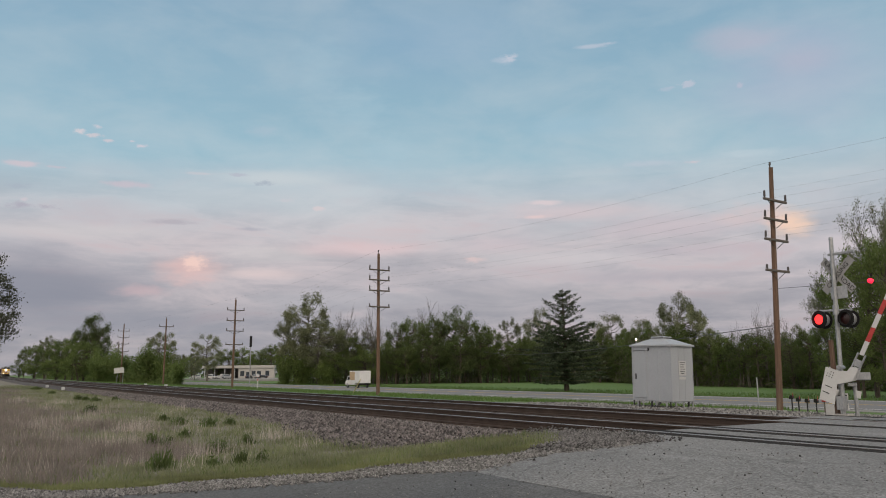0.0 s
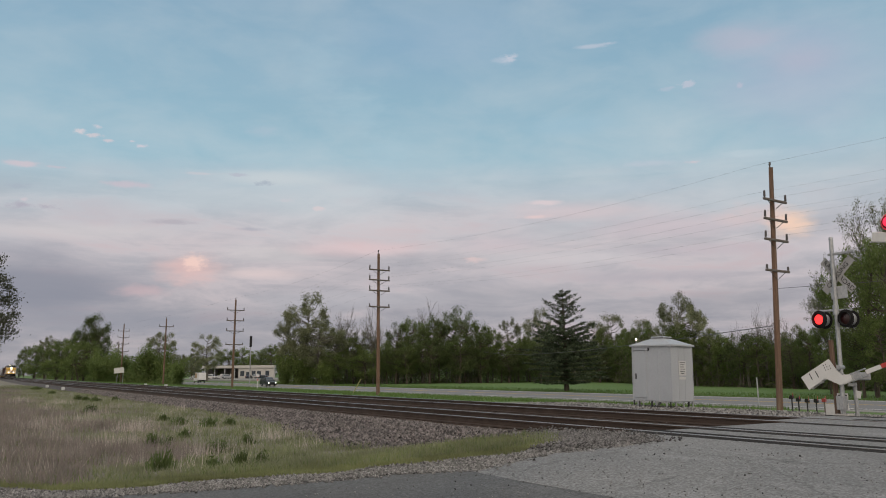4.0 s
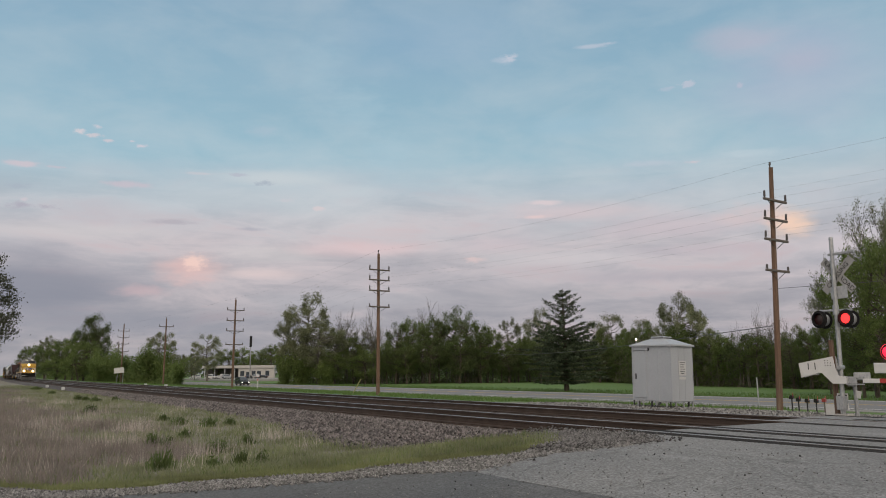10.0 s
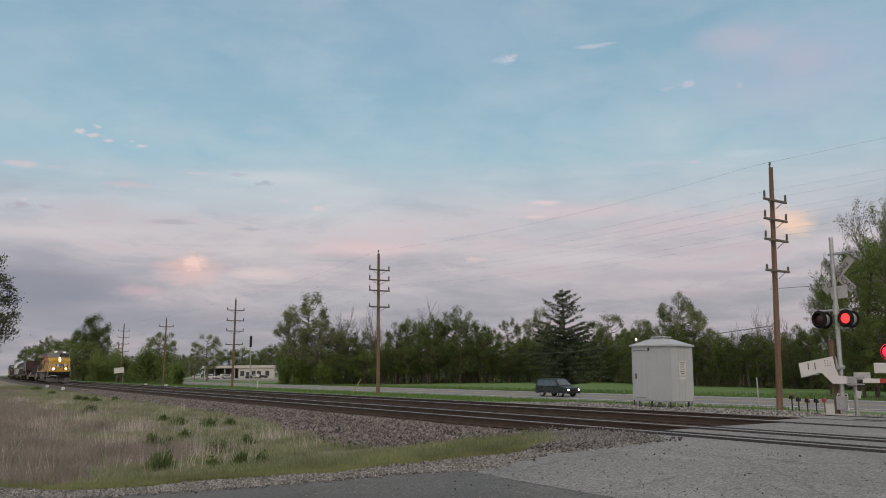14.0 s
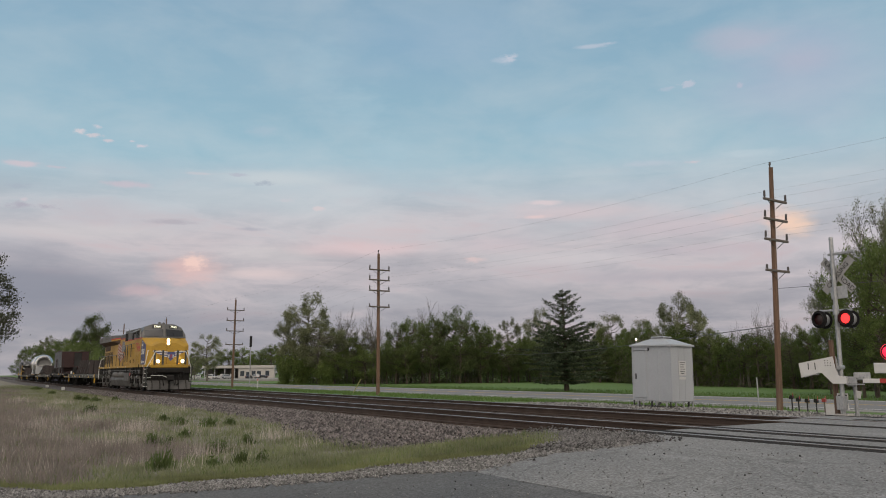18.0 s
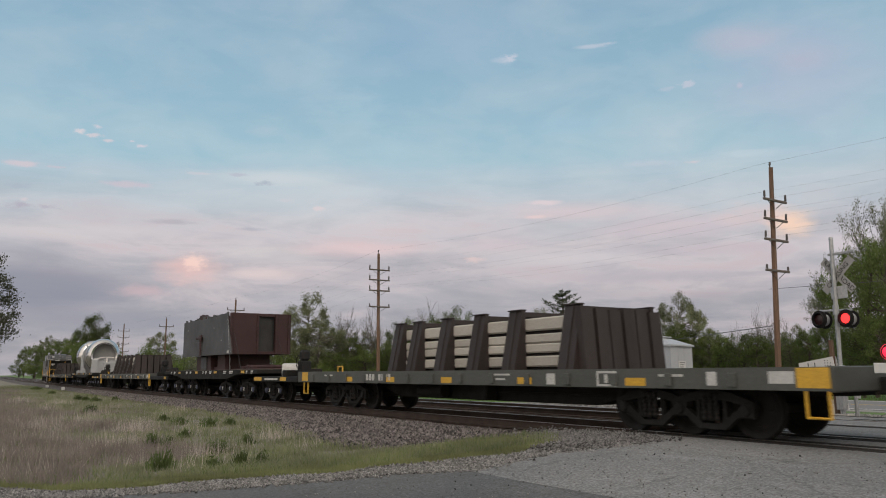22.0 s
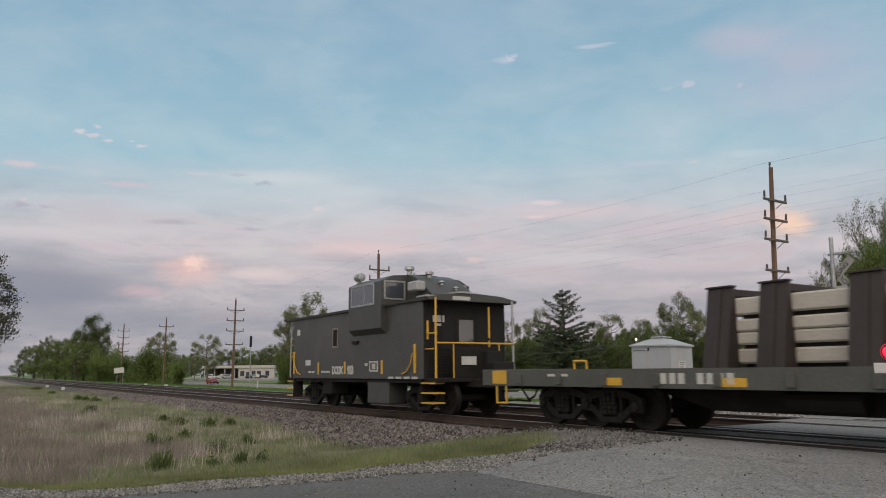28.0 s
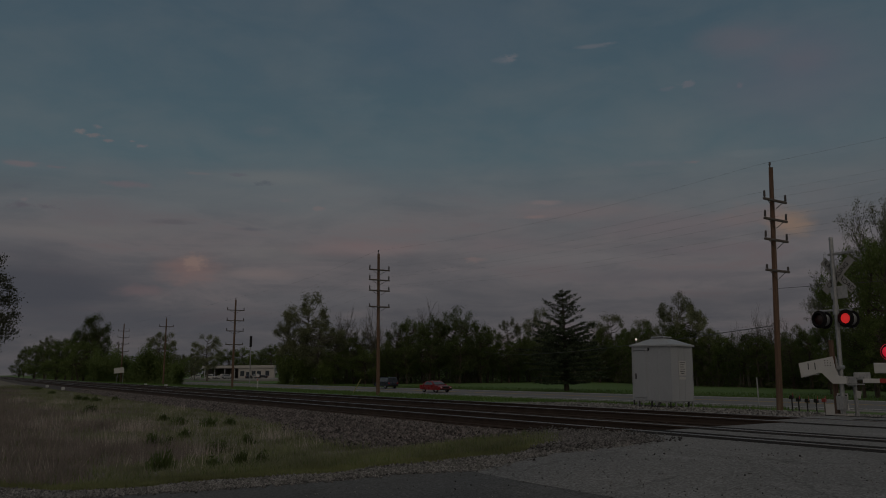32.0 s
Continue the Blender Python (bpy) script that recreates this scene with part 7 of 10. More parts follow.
    # sill marks
    for x in (-2.3, -0.9, -7.5, -11.2, -15.0, -18.4):
        part("sill_mark", Shape().box(x, x + 0.22, -1.508, -1.498, 1.58, 1.66), rail_white, ob)
    part("sill_step", Shape().soft_box(-2.15, -1.95, -1.53, -1.49, 1.45, 1.75, 0.01), under_dark, ob)
    # pipes, hoses and boxes under the walkway
    for k, (z, y) in enumerate(((1.46, -1.44), (1.36, -1.42), (1.24, -1.43))):
        part("walkway_pipe", Shape().pipe([(-20.5 + 1.3 * k, y, z), (-12.0, y, z + 0.02), (-6.5, y, z), (-1.2 - 0.6 * k, y, z)], 0.022, 6), loco_silver if k == 1 else under_dark, ob)
    for k, x in enumerate((-19.6, -18.0, -16.7, -7.3, -6.0, -4.6, -3.2, -1.6)):
        part("pipe_bracket", Shape().soft_box(x - 0.04, x + 0.04, -1.46, -1.38, 1.18, 1.56, 0.008), under_dark, ob)
        if k % 2:
            part("sand_hose", Shape().pipe([(x, -1.42, 1.2), (x - 0.15, -1.40, 0.9), (x - 0.1, -1.3, 0.55)], 0.025, 6), under_dark, ob)
    for x, w in ((-5.2, 0.5), (-3.7, 0.35), (-2.6, 0.4), (-18.8, 0.5), (-17.3, 0.35)):
        part("valve_box", Shape().soft_box(x, x + w, -1.43, -1.15, 1.14, 1.38, 0.02), tank_grey, ob)
    part("rear_marker", Shape().box(-5.75, -5.5, -1.47, -1.452, 1.0, 1.22), loco_red, ob, "small red notice plate")
    part("step_light", Shape().box(-0.35, -0.2, -1.512, -1.502, 1.44, 1.52), loco_red, ob)
    # fuel tank and air reservoirs
    part("fuel_tank", Shape().prism([(-1.32, 0.95), (-1.42, 0.72), (-1.25, 0.30), (-0.8, 0.22), (0.8, 0.22), (1.25, 0.30), (1.42, 0.72), (1.32, 0.95), (1.32, 1.15), (-1.32, 1.15)], "x", -15.0, -6.2), tank_grey, ob, "grey grimy fuel tank")
    for x0, x1 in ((-13.5, -11.15), (-10.8, -8.4)):
        part("air_reservoir", Shape().lathe([(0.0, 0.0), (0.17, 0.04), (0.23, 0.16), (0.23, x1 - x0 - 0.16), (0.17, x1 - x0 - 0.04), (0.0, x1 - x0)], (x0, -1.28, 1.10), (1, 0, 0), 18), loco_silver, ob, smooth=True)
    part("equipment_box", Shape().soft_box(-8.35, -6.3, -1.45, -0.9, 0.60, 1.22, 0.03), tank_grey, ob)
    part("equipment_box", Shape().soft_box(-16.0, -15.0, -1.45, -0.9, 1.15, 1.50, 0.03), loco_silver, ob)
    for x in (-5.9, -5.7):
        part("pipe_run", Shape().tube((x, -1.4, 1.1), (x, -1.4, 1.5), 0.05), loco_silver, ob)
    part("sand_pipe", Shape().pipe([(-1.0, -1.2, 1.1), (-1.3, -1.1, 0.6), (-1.35, -0.9, 0.2)], 0.03, 6), loco_silver, ob)
    # trucks
    for xc in (-4.3, -17.5):
        for sy in (-1, 1):
            y = 1.16 * sy
            s = Shape()
            s.prism([(xc - 2.9, 0.72), (xc - 2.75, 0.98), (xc - 1.4, 1.0), (xc - 0.9, 0.84), (xc + 0.9, 0.84), (xc + 1.4, 1.0), (xc + 2.75, 0.98), (xc + 2.9, 0.72), (xc + 2.5, 0.60), (xc + 1.2, 0.64), (xc + 0.7, 0.42), (xc - 0.7, 0.42), (xc - 1.2, 0.64), (xc - 2.5, 0.60)], "y", min(y, y + 0.1 * sy), max(y, y + 0.1 * sy))
            tf = part("truck_frame", s, loco_silver, ob, "grey cast truck side frame")
            for k in (-2.1, 0.0, 2.1):
                part("journal_box", Shape().soft_box(xc + k - 0.22, xc + k + 0.22, y - 0.10, y + 0.16, 0.34, 0.72, 0.04).lathe([(0.0, 0.05), (0.10, 0.04), (0.13, 0.0)], (xc + k, y + 0.16 * sy, 0.533), (0, sy, 0), 14), loco_silver, tf)
            for k in (-2.1, 0.0, 2.1):
                part("pedestal", Shape().prism([(xc + k - 0.50, 0.98), (xc + k - 0.36, 0.30), (xc + k - 0.24, 0.22), (xc + k - 0.20, 0.80), (xc + k + 0.20, 0.80), (xc + k + 0.24, 0.22), (xc + k + 0.36, 0.30), (xc + k + 0.50, 0.98)], "y", min(y + 0.06 * sy, y + 0.13 * sy), max(y + 0.06 * sy, y + 0.13 * sy)), loco_silver, tf)
                part("damper", Shape().tube((xc + k + 0.42, y + 0.18 * sy, 0.50), (xc + k + 0.30, y + 0.18 * sy, 1.06), 0.045, n=8), under_dark, tf)
            part("equaliser_rod", Shape().tube((xc - 2.5, y + 0.15 * sy, 0.60), (xc + 2.5, y + 0.15 * sy, 0.60), 0.03, n=6), under_dark, tf)
            for k in (-1.05, 1.05):
                part("brake_shoe_hanger", Shape().prism([(xc + k - 0.14, 0.84), (xc + k - 0.06, 0.30), (xc + k + 0.10, 0.30), (xc + k + 0.16, 0.84)], "y", min(y + 0.02 * sy, y + 0.09 * sy), max(y + 0.02 * sy, y + 0.09 * sy)), under_dark, tf)
                part("brake_cylinder", Shape().tube((xc + k - 0.25, y + 0.16 * sy, 0.92), (xc + k + 0.25, y + 0.16 * sy, 0.92), 0.11, n=12), loco_silver, tf)
                part("coil_spring", Shape().lathe([(0.10, 0.03 * j) if j % 2 else (0.08, 0.03 * j) for j in range(11)], (xc + k, y + 0.14 * sy, 0.50), (0, 0, 1), 10), under_dark, tf)
        for k in (-2.1, 0.0, 2.1):
            TURNING.append((wheelset(ob, xc + k, 0.533), 0.533))
        for k in (-2.1, 0.0, 2.1):
            part("traction_motor", Shape().soft_box(xc + k - 0.75, xc + k + 0.75, -0.6, 0.6, 0.35, 1.15, 0.1), under_dark, ob)
    coupler(ob, -21.5, -1)
    # the whole front end sits a little back and is narrower than the cab
    front = ("plough_keel", "plough_rib", "front_hose", "front_platform", "anticlimber", "pilot", "pilot_top", "uncoupling_lever", "pilot_wing", "end_plate", "step", "step_cheek", "front_stanchion", "nose", "ditch_light")
    for ch in ob.children:
        first = ch.name.split(".")[0]
        if first in front or (first in ("coupler", "air_hose", "handrail") and max(q.co.x for q in ch.data.vertices) > 0.1):
            wide = 1.0
            ch.matrix_basis = Matrix.Translation((-0.30, 0, 0)) @ Matrix.Diagonal((1, wide, 1, 1))
    return ob


MOVERS = [(proportioned(locomotive()), 0.0)]


# ---- flat cars with racked beams ----
def flat_car(x_end):
    """22.2 m heavy flat car; x runs from 0 at the leading end to -22.2."""
    n = 22.2
    ob = thing("flat_car", "dark olive heavy military flat car on six-wheel trucks", "flat car", group="flat cars of the train")
    part("deck", Shape().soft_box(-n, 0, -1.46, 1.46, 1.05, 1.13, 0.01), deck_wood, ob, "dark plank deck")
    for sy in (-1, 1):
        part("side_sill", Shape().prism([(-n, 1.14), (0, 1.14), (0, 0.80), (-n, 0.80)], "y", min(sy * 1.46, sy * 1.5), max(sy * 1.46, sy * 1.5)), car_green, ob)
    part("centre_sill", Shape().prism([(-n + 0.3, 1.05), (-0.3, 1.05), (-0.3, 0.70), (-5.2, 0.66), (-6.4, 0.40), (-n + 6.4, 0.40), (-n + 5.2, 0.66), (-n + 0.3, 0.70)], "y", -0.45, 0.45), under_dark, ob)
    part("floor_frame", Shape().box(-n + 0.2, -0.2, -1.44, 1.44, 0.86, 1.05), under_dark, ob)
    for x in (0.0, -n):
        part("end_sill", Shape().soft_box(x - 0.06, x + 0.06, -1.48, 1.48, 0.78, 1.15, 0.02), car_green, ob)
    for x0 in (-0.56, -n + 0.43):
        mark(ob, x0, x0 + 0.58, 0.84, 1.13, -1.503, car_yellow, "yellow_corner")
        part("corner_step", Shape().pipe([(x0 + 0.12, -1.46, 0.85), (x0 + 0.12, -1.46, 0.42), (x0 + 0.52, -1.46, 0.42), (x0 + 0.52, -1.46, 0.85)], 0.03, 6), car_yellow, ob, "yellow corner stirrup step")
    for x in (-4.4, -8.0, -11.5, -14.8, -17.8):
        mark(ob, x, x + 0.55, 0.84, 0.98, -1.503, car_yellow, "reflector")
    for x0, x1, z0, z1 in ((-1.08, -0.6, 0.90, 1.08), (-2.36, -2.14, 0.86, 1.08), (-3.5, -2.9, 1.0, 1.04), (-9.2, -8.3, 1.02, 1.06), (-8.9, -8.5, 0.92, 0.96), (-19.6, -18.9, 1.0, 1.05), (-6.9, -6.6, 0.84, 1.06)):
        mark(ob, x0, x1, z0, z1, -1.503, car_white, "stencil_bar")
    for x0, x1, z0, z1 in ((-5.23, -4.64, 0.82, 0.86), (-5.23, -4.64, 1.06, 1.10), (-5.23, -5.17, 0.86, 1.06), (-4.70, -4.64, 0.86, 1.06), (-5.0, -4.9, 0.88, 1.04)):
        mark(ob, x0, x1, z0, z1, -1.504, car_white, "stencil_frame")
    for k in range(9):
        if k != 4:
            mark(ob, -16.42 + k * 0.22, -16.27 + k * 0.22, 0.88, 1.06, -1.503, car_white, "stencil_bar")
    part("deck_hoop", Shape().pipe([(-18.9, -1.3, 1.12), (-18.9, -1.3, 1.30), (-18.5, -1.3, 1.30), (-18.5, -1.3, 1.12)], 0.025, 6), car_yellow, ob)
    for k in range(14):
        x = -1.8 - k * 1.45
        part("stake_pocket", Shape().soft_box(x - 0.08, x + 0.08, -1.56, -1.5, 0.84, 1.06, 0.01), car_green, ob)
    freight_truck(ob, -3.4, 3, 1.5)
    freight_truck(ob, -n + 3.4, 3, 1.5)
    part("brake_reservoir", Shape().tube((-14.0, -0.7, 0.6), (-12.6, -0.7, 0.6), 0.17, n=12), under_dark, ob)
    part("brake_valve", Shape().soft_box(-10.8, -10.2, -0.9, -0.5, 0.42, 0.8, 0.03), under_dark, ob)
    part("brake_rod", Shape().tube((-10.0, -0.6, 0.62), (-6.0, -0.6, 0.62), 0.02, n=6), under_dark, ob)
    coupler(ob, 0.0, 1)
    coupler(ob, -n, -1)
    return ob


def beam_rack():
    """Stacked pale beams held between dark trapezoid frames; x = 0 at the leading end."""
    ob = thing("beam_load", "pale square beams stacked between dark brown steel racks", "freight load", group="beam loads on flat cars")
    def post(x):
        for sy in (-1, 1):
            part("rack_post", Shape().prism([(sy * 1.47, 1.14), (sy * 1.08, 1.14), (sy * 1.08, 2.44), (sy * 1.17, 2.44)], "x", x - 0.28, x + 0.26), brown_steel, ob)
            part("post_web", Shape().prism([(sy * 1.50, 1.14), (sy * 1.45, 1.14), (sy * 1.15, 2.42), (sy * 1.20, 2.42)], "x", x - 0.05, x + 0.05), brown_steel, ob)
            part("post_cap", Shape().soft_box(x - 0.30, x + 0.28, min(sy * 1.06, sy * 1.22), max(sy * 1.06, sy * 1.22), 2.44, 2.47, 0.005), brown_steel, ob)
        part("rack_tie", Shape().soft_box(x - 0.2, x + 0.2, -1.1, 1.1, 2.30, 2.42, 0.01), brown_steel, ob)
    for x in (-2.52, -4.67, -6.27, -7.95, -9.58, -10.72):
        post(x)
    # front end wall of upright planks
    for k in range(6):
        y = -1.30 + k * 0.43
        part("end_plank", Shape().prism([(-2.26, 1.14), (-2.02 + 0.03 * (k % 2), 1.14), (-2.12 + 0.03 * (k % 2), 2.40 - 0.03 * (k % 3)), (-2.26, 2.40 - 0.03 * (k % 3))], "y", y, y + 0.36), brown_steel, ob)
    part("end_wall", Shape().soft_box(-2.34, -2.25, -1.28, 1.22, 1.14, 2.30, 0.01), brown_steel, ob)
    rng = random.Random(5)
    spans = [(-2.5, -4.62), (-4.67, -6.22), (-6.27, -7.9), (-7.95, -9.53), (-9.58, -10.85)]
    for a, b in spans:
        for lay, (z, h) in enumerate(((1.20, 0.235), (1.50, 0.20), (1.71, 0.20), (1.98, 0.28))):
            for row in range(5):
                y = -1.10 + row * 0.444 + rng.uniform(-0.01, 0.01)
                part("beam", Shape().soft_box(b + 0.06 + rng.uniform(0, 0.05), a - 0.06, y, y + 0.41, z, z + h, 0.03), beam_mat, ob)
    for lay in (1.14, 1.44, 1.92):
        part("dunnage", Shape().soft_box(-10.4, -2.6, -1.0, 1.0, lay, lay + 0.06, 0.005), under_dark, ob)
    return ob


for x0 in (-23.95, -73.5, -124.45):
    MOVERS.append((proportioned(flat_car(x0)), x0))
rack = proportioned(beam_rack())
MOVERS.append((rack, -27.7))
for x0 in (-78.1, -128.65):
    r2 = copy_thing(rack, Matrix.Identity(4))
    MOVERS.append((r2, x0))


# ---- heavy-duty cars on many axles ----
def span_car(n, offs):
    """Heavy span-bolster flat car: low end platforms and a raised centre deck."""
    ob = thing("heavy_flat_car", "black heavy-duty flat car on many axles with white stencils", "flat car", group="heavy cars of the train")
    part("end_platform", Shape().soft_box(-5.3, 0.0, -1.45, 1.45, 0.78, 0.98, 0.02), black_paint, ob)
    part("end_platform", Shape().soft_box(-n, -n + 6.0, -1.45, 1.45, 0.78, 0.98, 0.02), black_paint, ob)
    part("centre_deck", Shape().prism([(-n + 5.4, 1.26), (-4.7, 1.26), (-4.7, 1.10), (-7.6, 1.06), (-9.4, 0.86), (-n + 9.8, 0.86), (-n + 8.0, 1.06), (-n + 5.4, 1.10)], "y", -1.5, 1.5), under_dark, ob, "black welded centre deck")
    part("deck_top", Shape().soft_box(-n + 5.5, -4.8, -1.46, 1.46, 1.24, 1.275, 0.01), deck_wood, ob)
    part("span_beam", Shape().soft_box(-12.0, -0.6, -0.7, 0.7, 0.62, 0.86, 0.03).soft_box(-n + 0.6, -n + 12.0, -0.7, 0.7, 0.62, 0.86, 0.03), under_dark, ob)
    part("gusset", Shape().prism([(-7.4, 1.08), (-9.3, 1.08), (-8.6, 0.98)], "y", -1.52, -1.5).prism([(-n + 9.6, 1.08), (-n + 7.6, 1.08), (-n + 8.3, 0.98)], "y", -1.52, -1.5), under_dark, ob)
    for xc in [-q for q in offs] + [-n + q for q in offs]:
        freight_truck(ob, xc, 2, 1.75, 0.44, cap_blue)
        for dx in (-0.55, 0.62):
            part("truck_mark", Shape().box(xc + dx, xc + dx + 0.11, -1.10, -1.085, 0.38, 0.52), car_white, ob)
    for x0, x1 in ((-5.2, -4.2), (-1.9, -1.2), (-n + 0.1, -n + 0.8), (-n + 5.0, -n + 5.5)):
        mark(ob, x0, x1, 0.82, 0.96, -1.453, car_yellow, "yellow_mark")
    for x in (-7.0, -11.5, -15.2, -19.0):
        mark(ob, x, x + 0.5, 1.12, 1.22, -1.503, car_yellow, "reflector")
    for x0, x1 in ((-5.6, -5.2), (-6.3, -6.0), (-8.9, -8.2), (-9.9, -9.3), (-12.4, -11.9), (-13.2, -12.8), (-13.7, -13.4), (-16.4, -16.0), (-17.3, -16.8), (-20.2, -19.7), (-20.9, -20.6)):
        mark(ob, x0 + 0.05, x1 - 0.05, 1.155, 1.222, -1.503, car_white, "stencil_bar")
        mark(ob, x0 + 0.05, x1 - 0.12, 1.100, 1.138, -1.503, car_white, "stencil_bar")
    mark(ob, -3.8, -2.2, 0.85, 0.92, -1.453, car_white, "stencil_bar")
    # brake gear, winch and hand wheel on the end platforms
    for x, d in ((-1.2, 1), (-n + 1.6, -1)):
        part("brake_stand", Shape().soft_box(x - 0.25, x + 0.25, -0.9, -0.5, 0.98, 1.55, 0.03).soft_box(x - 0.18, x + 0.18, -0.88, -0.52, 1.55, 1.95, 0.08), black_paint, ob)
        part("hand_wheel", Shape().lathe([(0.24, -0.02), (0.27, 0.0), (0.24, 0.02), (0.22, 0.0), (0.24, -0.02)], (x, -0.95, 1.5), (0, 1, 0), 16), under_dark, ob)
        part("winch_drum", Shape().lathe([(0.0, 0.0), (0.22, 0.0), (0.26, 0.06), (0.26, 0.6), (0.22, 0.66), (0.0, 0.66)], (x - 1.9 * d, -0.95, 1.22), (0.3, 1, 0), 18), car_white if d > 0 and n > 27 else under_dark, ob, smooth=True)
        part("air_tank", Shape().lathe([(0.0, 0.0), (0.2, 0.05), (0.2, 0.9), (0.0, 0.95)], (x - 2.9 * d - 0.5, 0.2, 1.16), (1, 0, 0), 16), car_white if d > 0 and n > 27 else under_dark, ob, smooth=True)
        part("tool_box", Shape().soft_box(x - 0.7 * d - 0.2, x - 0.7 * d + 0.2, -1.3, -0.7, 0.98, 1.22, 0.03), under_dark, ob)
    coupler(ob, 0.0, 1)
    coupler(ob, -n, -1)
    return ob


def steel_module():
    """Large grey steel box module on red cradles; x = 0 at the leading lower corner."""
    ob = thing("steel_module_load", "large grey and red steel box module on cradles", "freight load")
    ln = 9.5
    part("side_plate", Shape().prism([(0.30, 1.95), (-0.62, 3.74), (-0.95, 3.80), (-2.4, 3.78), (-2.5, 3.72), (-ln, 3.76), (-ln + 0.05, 1.98)], "y", -1.54, -1.48), load_grey, ob, "flat grey side plate")
    part("far_plate", Shape().prism([(-0.16, 1.95), (-0.20, 3.78), (-ln, 3.76), (-ln + 0.05, 1.98)], "y", 1.48, 1.54), load_red, ob)
    part("corner_fill", Shape().prism([(0.20, 1.97), (-0.62, 3.66), (-0.62, 1.97)], "y", -1.482, -1.40), load_red, ob)
    part("core", Shape().prism([(-0.55, 1.98), (-0.60, 3.68), (-ln + 0.2, 3.62), (-ln + 0.2, 2.02)], "y", -1.48, 1.48), load_red, ob)
    for y0, y1 in ((-1.48, -0.09), (0.75, 1.48)):
        part("end_panel", Shape().soft_box(-0.30, -0.20, y0, y1, 1.95, 3.80, 0.012), load_red, ob, "red oxide end panel")
        for ya in (y0, y1 - 0.09):
            part("end_flange", Shape().soft_box(-0.22, -0.14, ya, ya + 0.09, 1.95, 3.80, 0.01), load_red, ob)
    part("end_recess", Shape().soft_box(-0.52, -0.45, -0.10, 0.76, 2.0, 3.74, 0.01), sign_black, ob)
    for z0, z1 in ((3.66, 3.80), (1.95, 2.08)):
        part("end_lintel", Shape().soft_box(-0.42, -0.22, -0.12, 0.78, z0, z1, 0.01), load_red, ob)
    rivets = Shape()
    for k in range(9):
        rivets.tube((0.20 - k * 0.092, -1.55, 2.05 + k * 0.18), (0.20 - k * 0.092, -1.535, 2.05 + k * 0.18), 0.022, n=6)
    part("edge_bolts", rivets, galv, ob)
    for x in (-ln + 0.4, -ln + 1.3, -6.6, -6.1, -5.2, -4.4, -3.2, -0.7):
        part("lifting_lug", Shape().prism([(x - 0.14, 3.68), (x - 0.09, 3.86), (x + 0.09, 3.86), (x + 0.14, 3.68)], "y", -1.52, -1.44), load_grey, ob)
    part("pad_plate", Shape().soft_box(-6.4, -5.2, -1.58, -1.535, 1.92, 2.65, 0.01), load_grey, ob)
    part("bracket_post", Shape().soft_box(-5.55, -5.25, -1.62, -1.54, 1.95, 2.98, 0.02), load_red, ob, "red oxide bracket")
    part("bracket_arm", Shape().soft_box(-6.35, -5.15, -1.61, -1.54, 2.78, 2.90, 0.02), load_red, ob)
    part("bracket_block", Shape().soft_box(-5.45, -5.1, -1.66, -1.60, 2.66, 2.86, 0.02), load_red, ob)
    part("top_bracket", Shape().prism([(-6.2, 3.70), (-6.15, 3.98), (-6.05, 3.90), (-5.6, 4.0), (-5.3, 3.90), (-5.25, 3.70)], "y", -1.5, -1.2), load_red, ob)
    for x in (-2.0, -3.1, -4.2, -7.2, -8.3):
        part("edge_clip", Shape().soft_box(x, x + 0.3, -1.5, -1.3, 3.74, 3.82, 0.01), load_grey, ob)
    for x, z in ((-6.1, 2.35), (-3.0, 3.2), (-8.6, 3.3), (-1.6, 2.6)):
        part("chalk_mark", Shape().box(x, x + 0.22, -1.546, -1.541, z, z + 0.03), car_white, ob)
    for x, s in ((-0.1, 0.14), (-0.28, 0.10)):
        part("label_tag", Shape().box(x - s, x, -1.556, -1.541, 2.0, 2.0 + s), car_white, ob)
    for x0, x1 in ((-7.8, -6.95), (-5.5, -4.9), (-3.5, -2.2)):
        part("cradle", Shape().prism([(x0, 1.28), (x1 + 0.15, 1.28), (x1, 1.98), (x0, 1.98)], "y", -1.15, 1.15), load_red, ob, "red oxide cradle block")
    part("cradle_wedge", Shape().soft_box(-6.7, -5.6, -1.2, 1.2, 1.28, 1.95, 0.03), load_grey, ob)
    part("base_beam", Shape().soft_box(-8.2, -2.1, -1.0, -0.7, 1.28, 1.42, 0.01).soft_box(-8.2, -2.1, 0.7, 1.0, 1.28, 1.42, 0.01), load_red, ob)
    part("front_skid", Shape().soft_box(-2.1, 1.1, -1.0, 1.0, 1.26, 1.32, 0.02), load_red, ob)
    for x, h in ((-0.9, 0.10), (-0.1, 0.15), (0.5, 0.11)):
        part("chock", Shape().soft_box(x, x + 0.42, -0.9, 0.9, 1.32, 1.32 + h, 0.03), load_red, ob)
    for x, z, x2 in ((-ln + 0.05, 2.9, -ln - 0.8), (-0.1, 2.9, 1.2)):
        part("tie_rod", Shape().tube((x, -1.3, z), (x2, -1.3, 1.28), 0.010, n=6), steel_dark, ob)
        part("tie_rod", Shape().tube((x - 0.3, 0.9, z), (x2, 0.9, 1.28), 0.010, n=6), steel_dark, ob)
    part("chain_strap", Shape().tube((-0.28, -1.56, 3.5), (0.02, -1.56, 2.0), 0.006, n=5).tube((-0.02, -1.50, 2.0), (-0.3, -1.4, 1.28), 0.014, n=5), galv, ob)
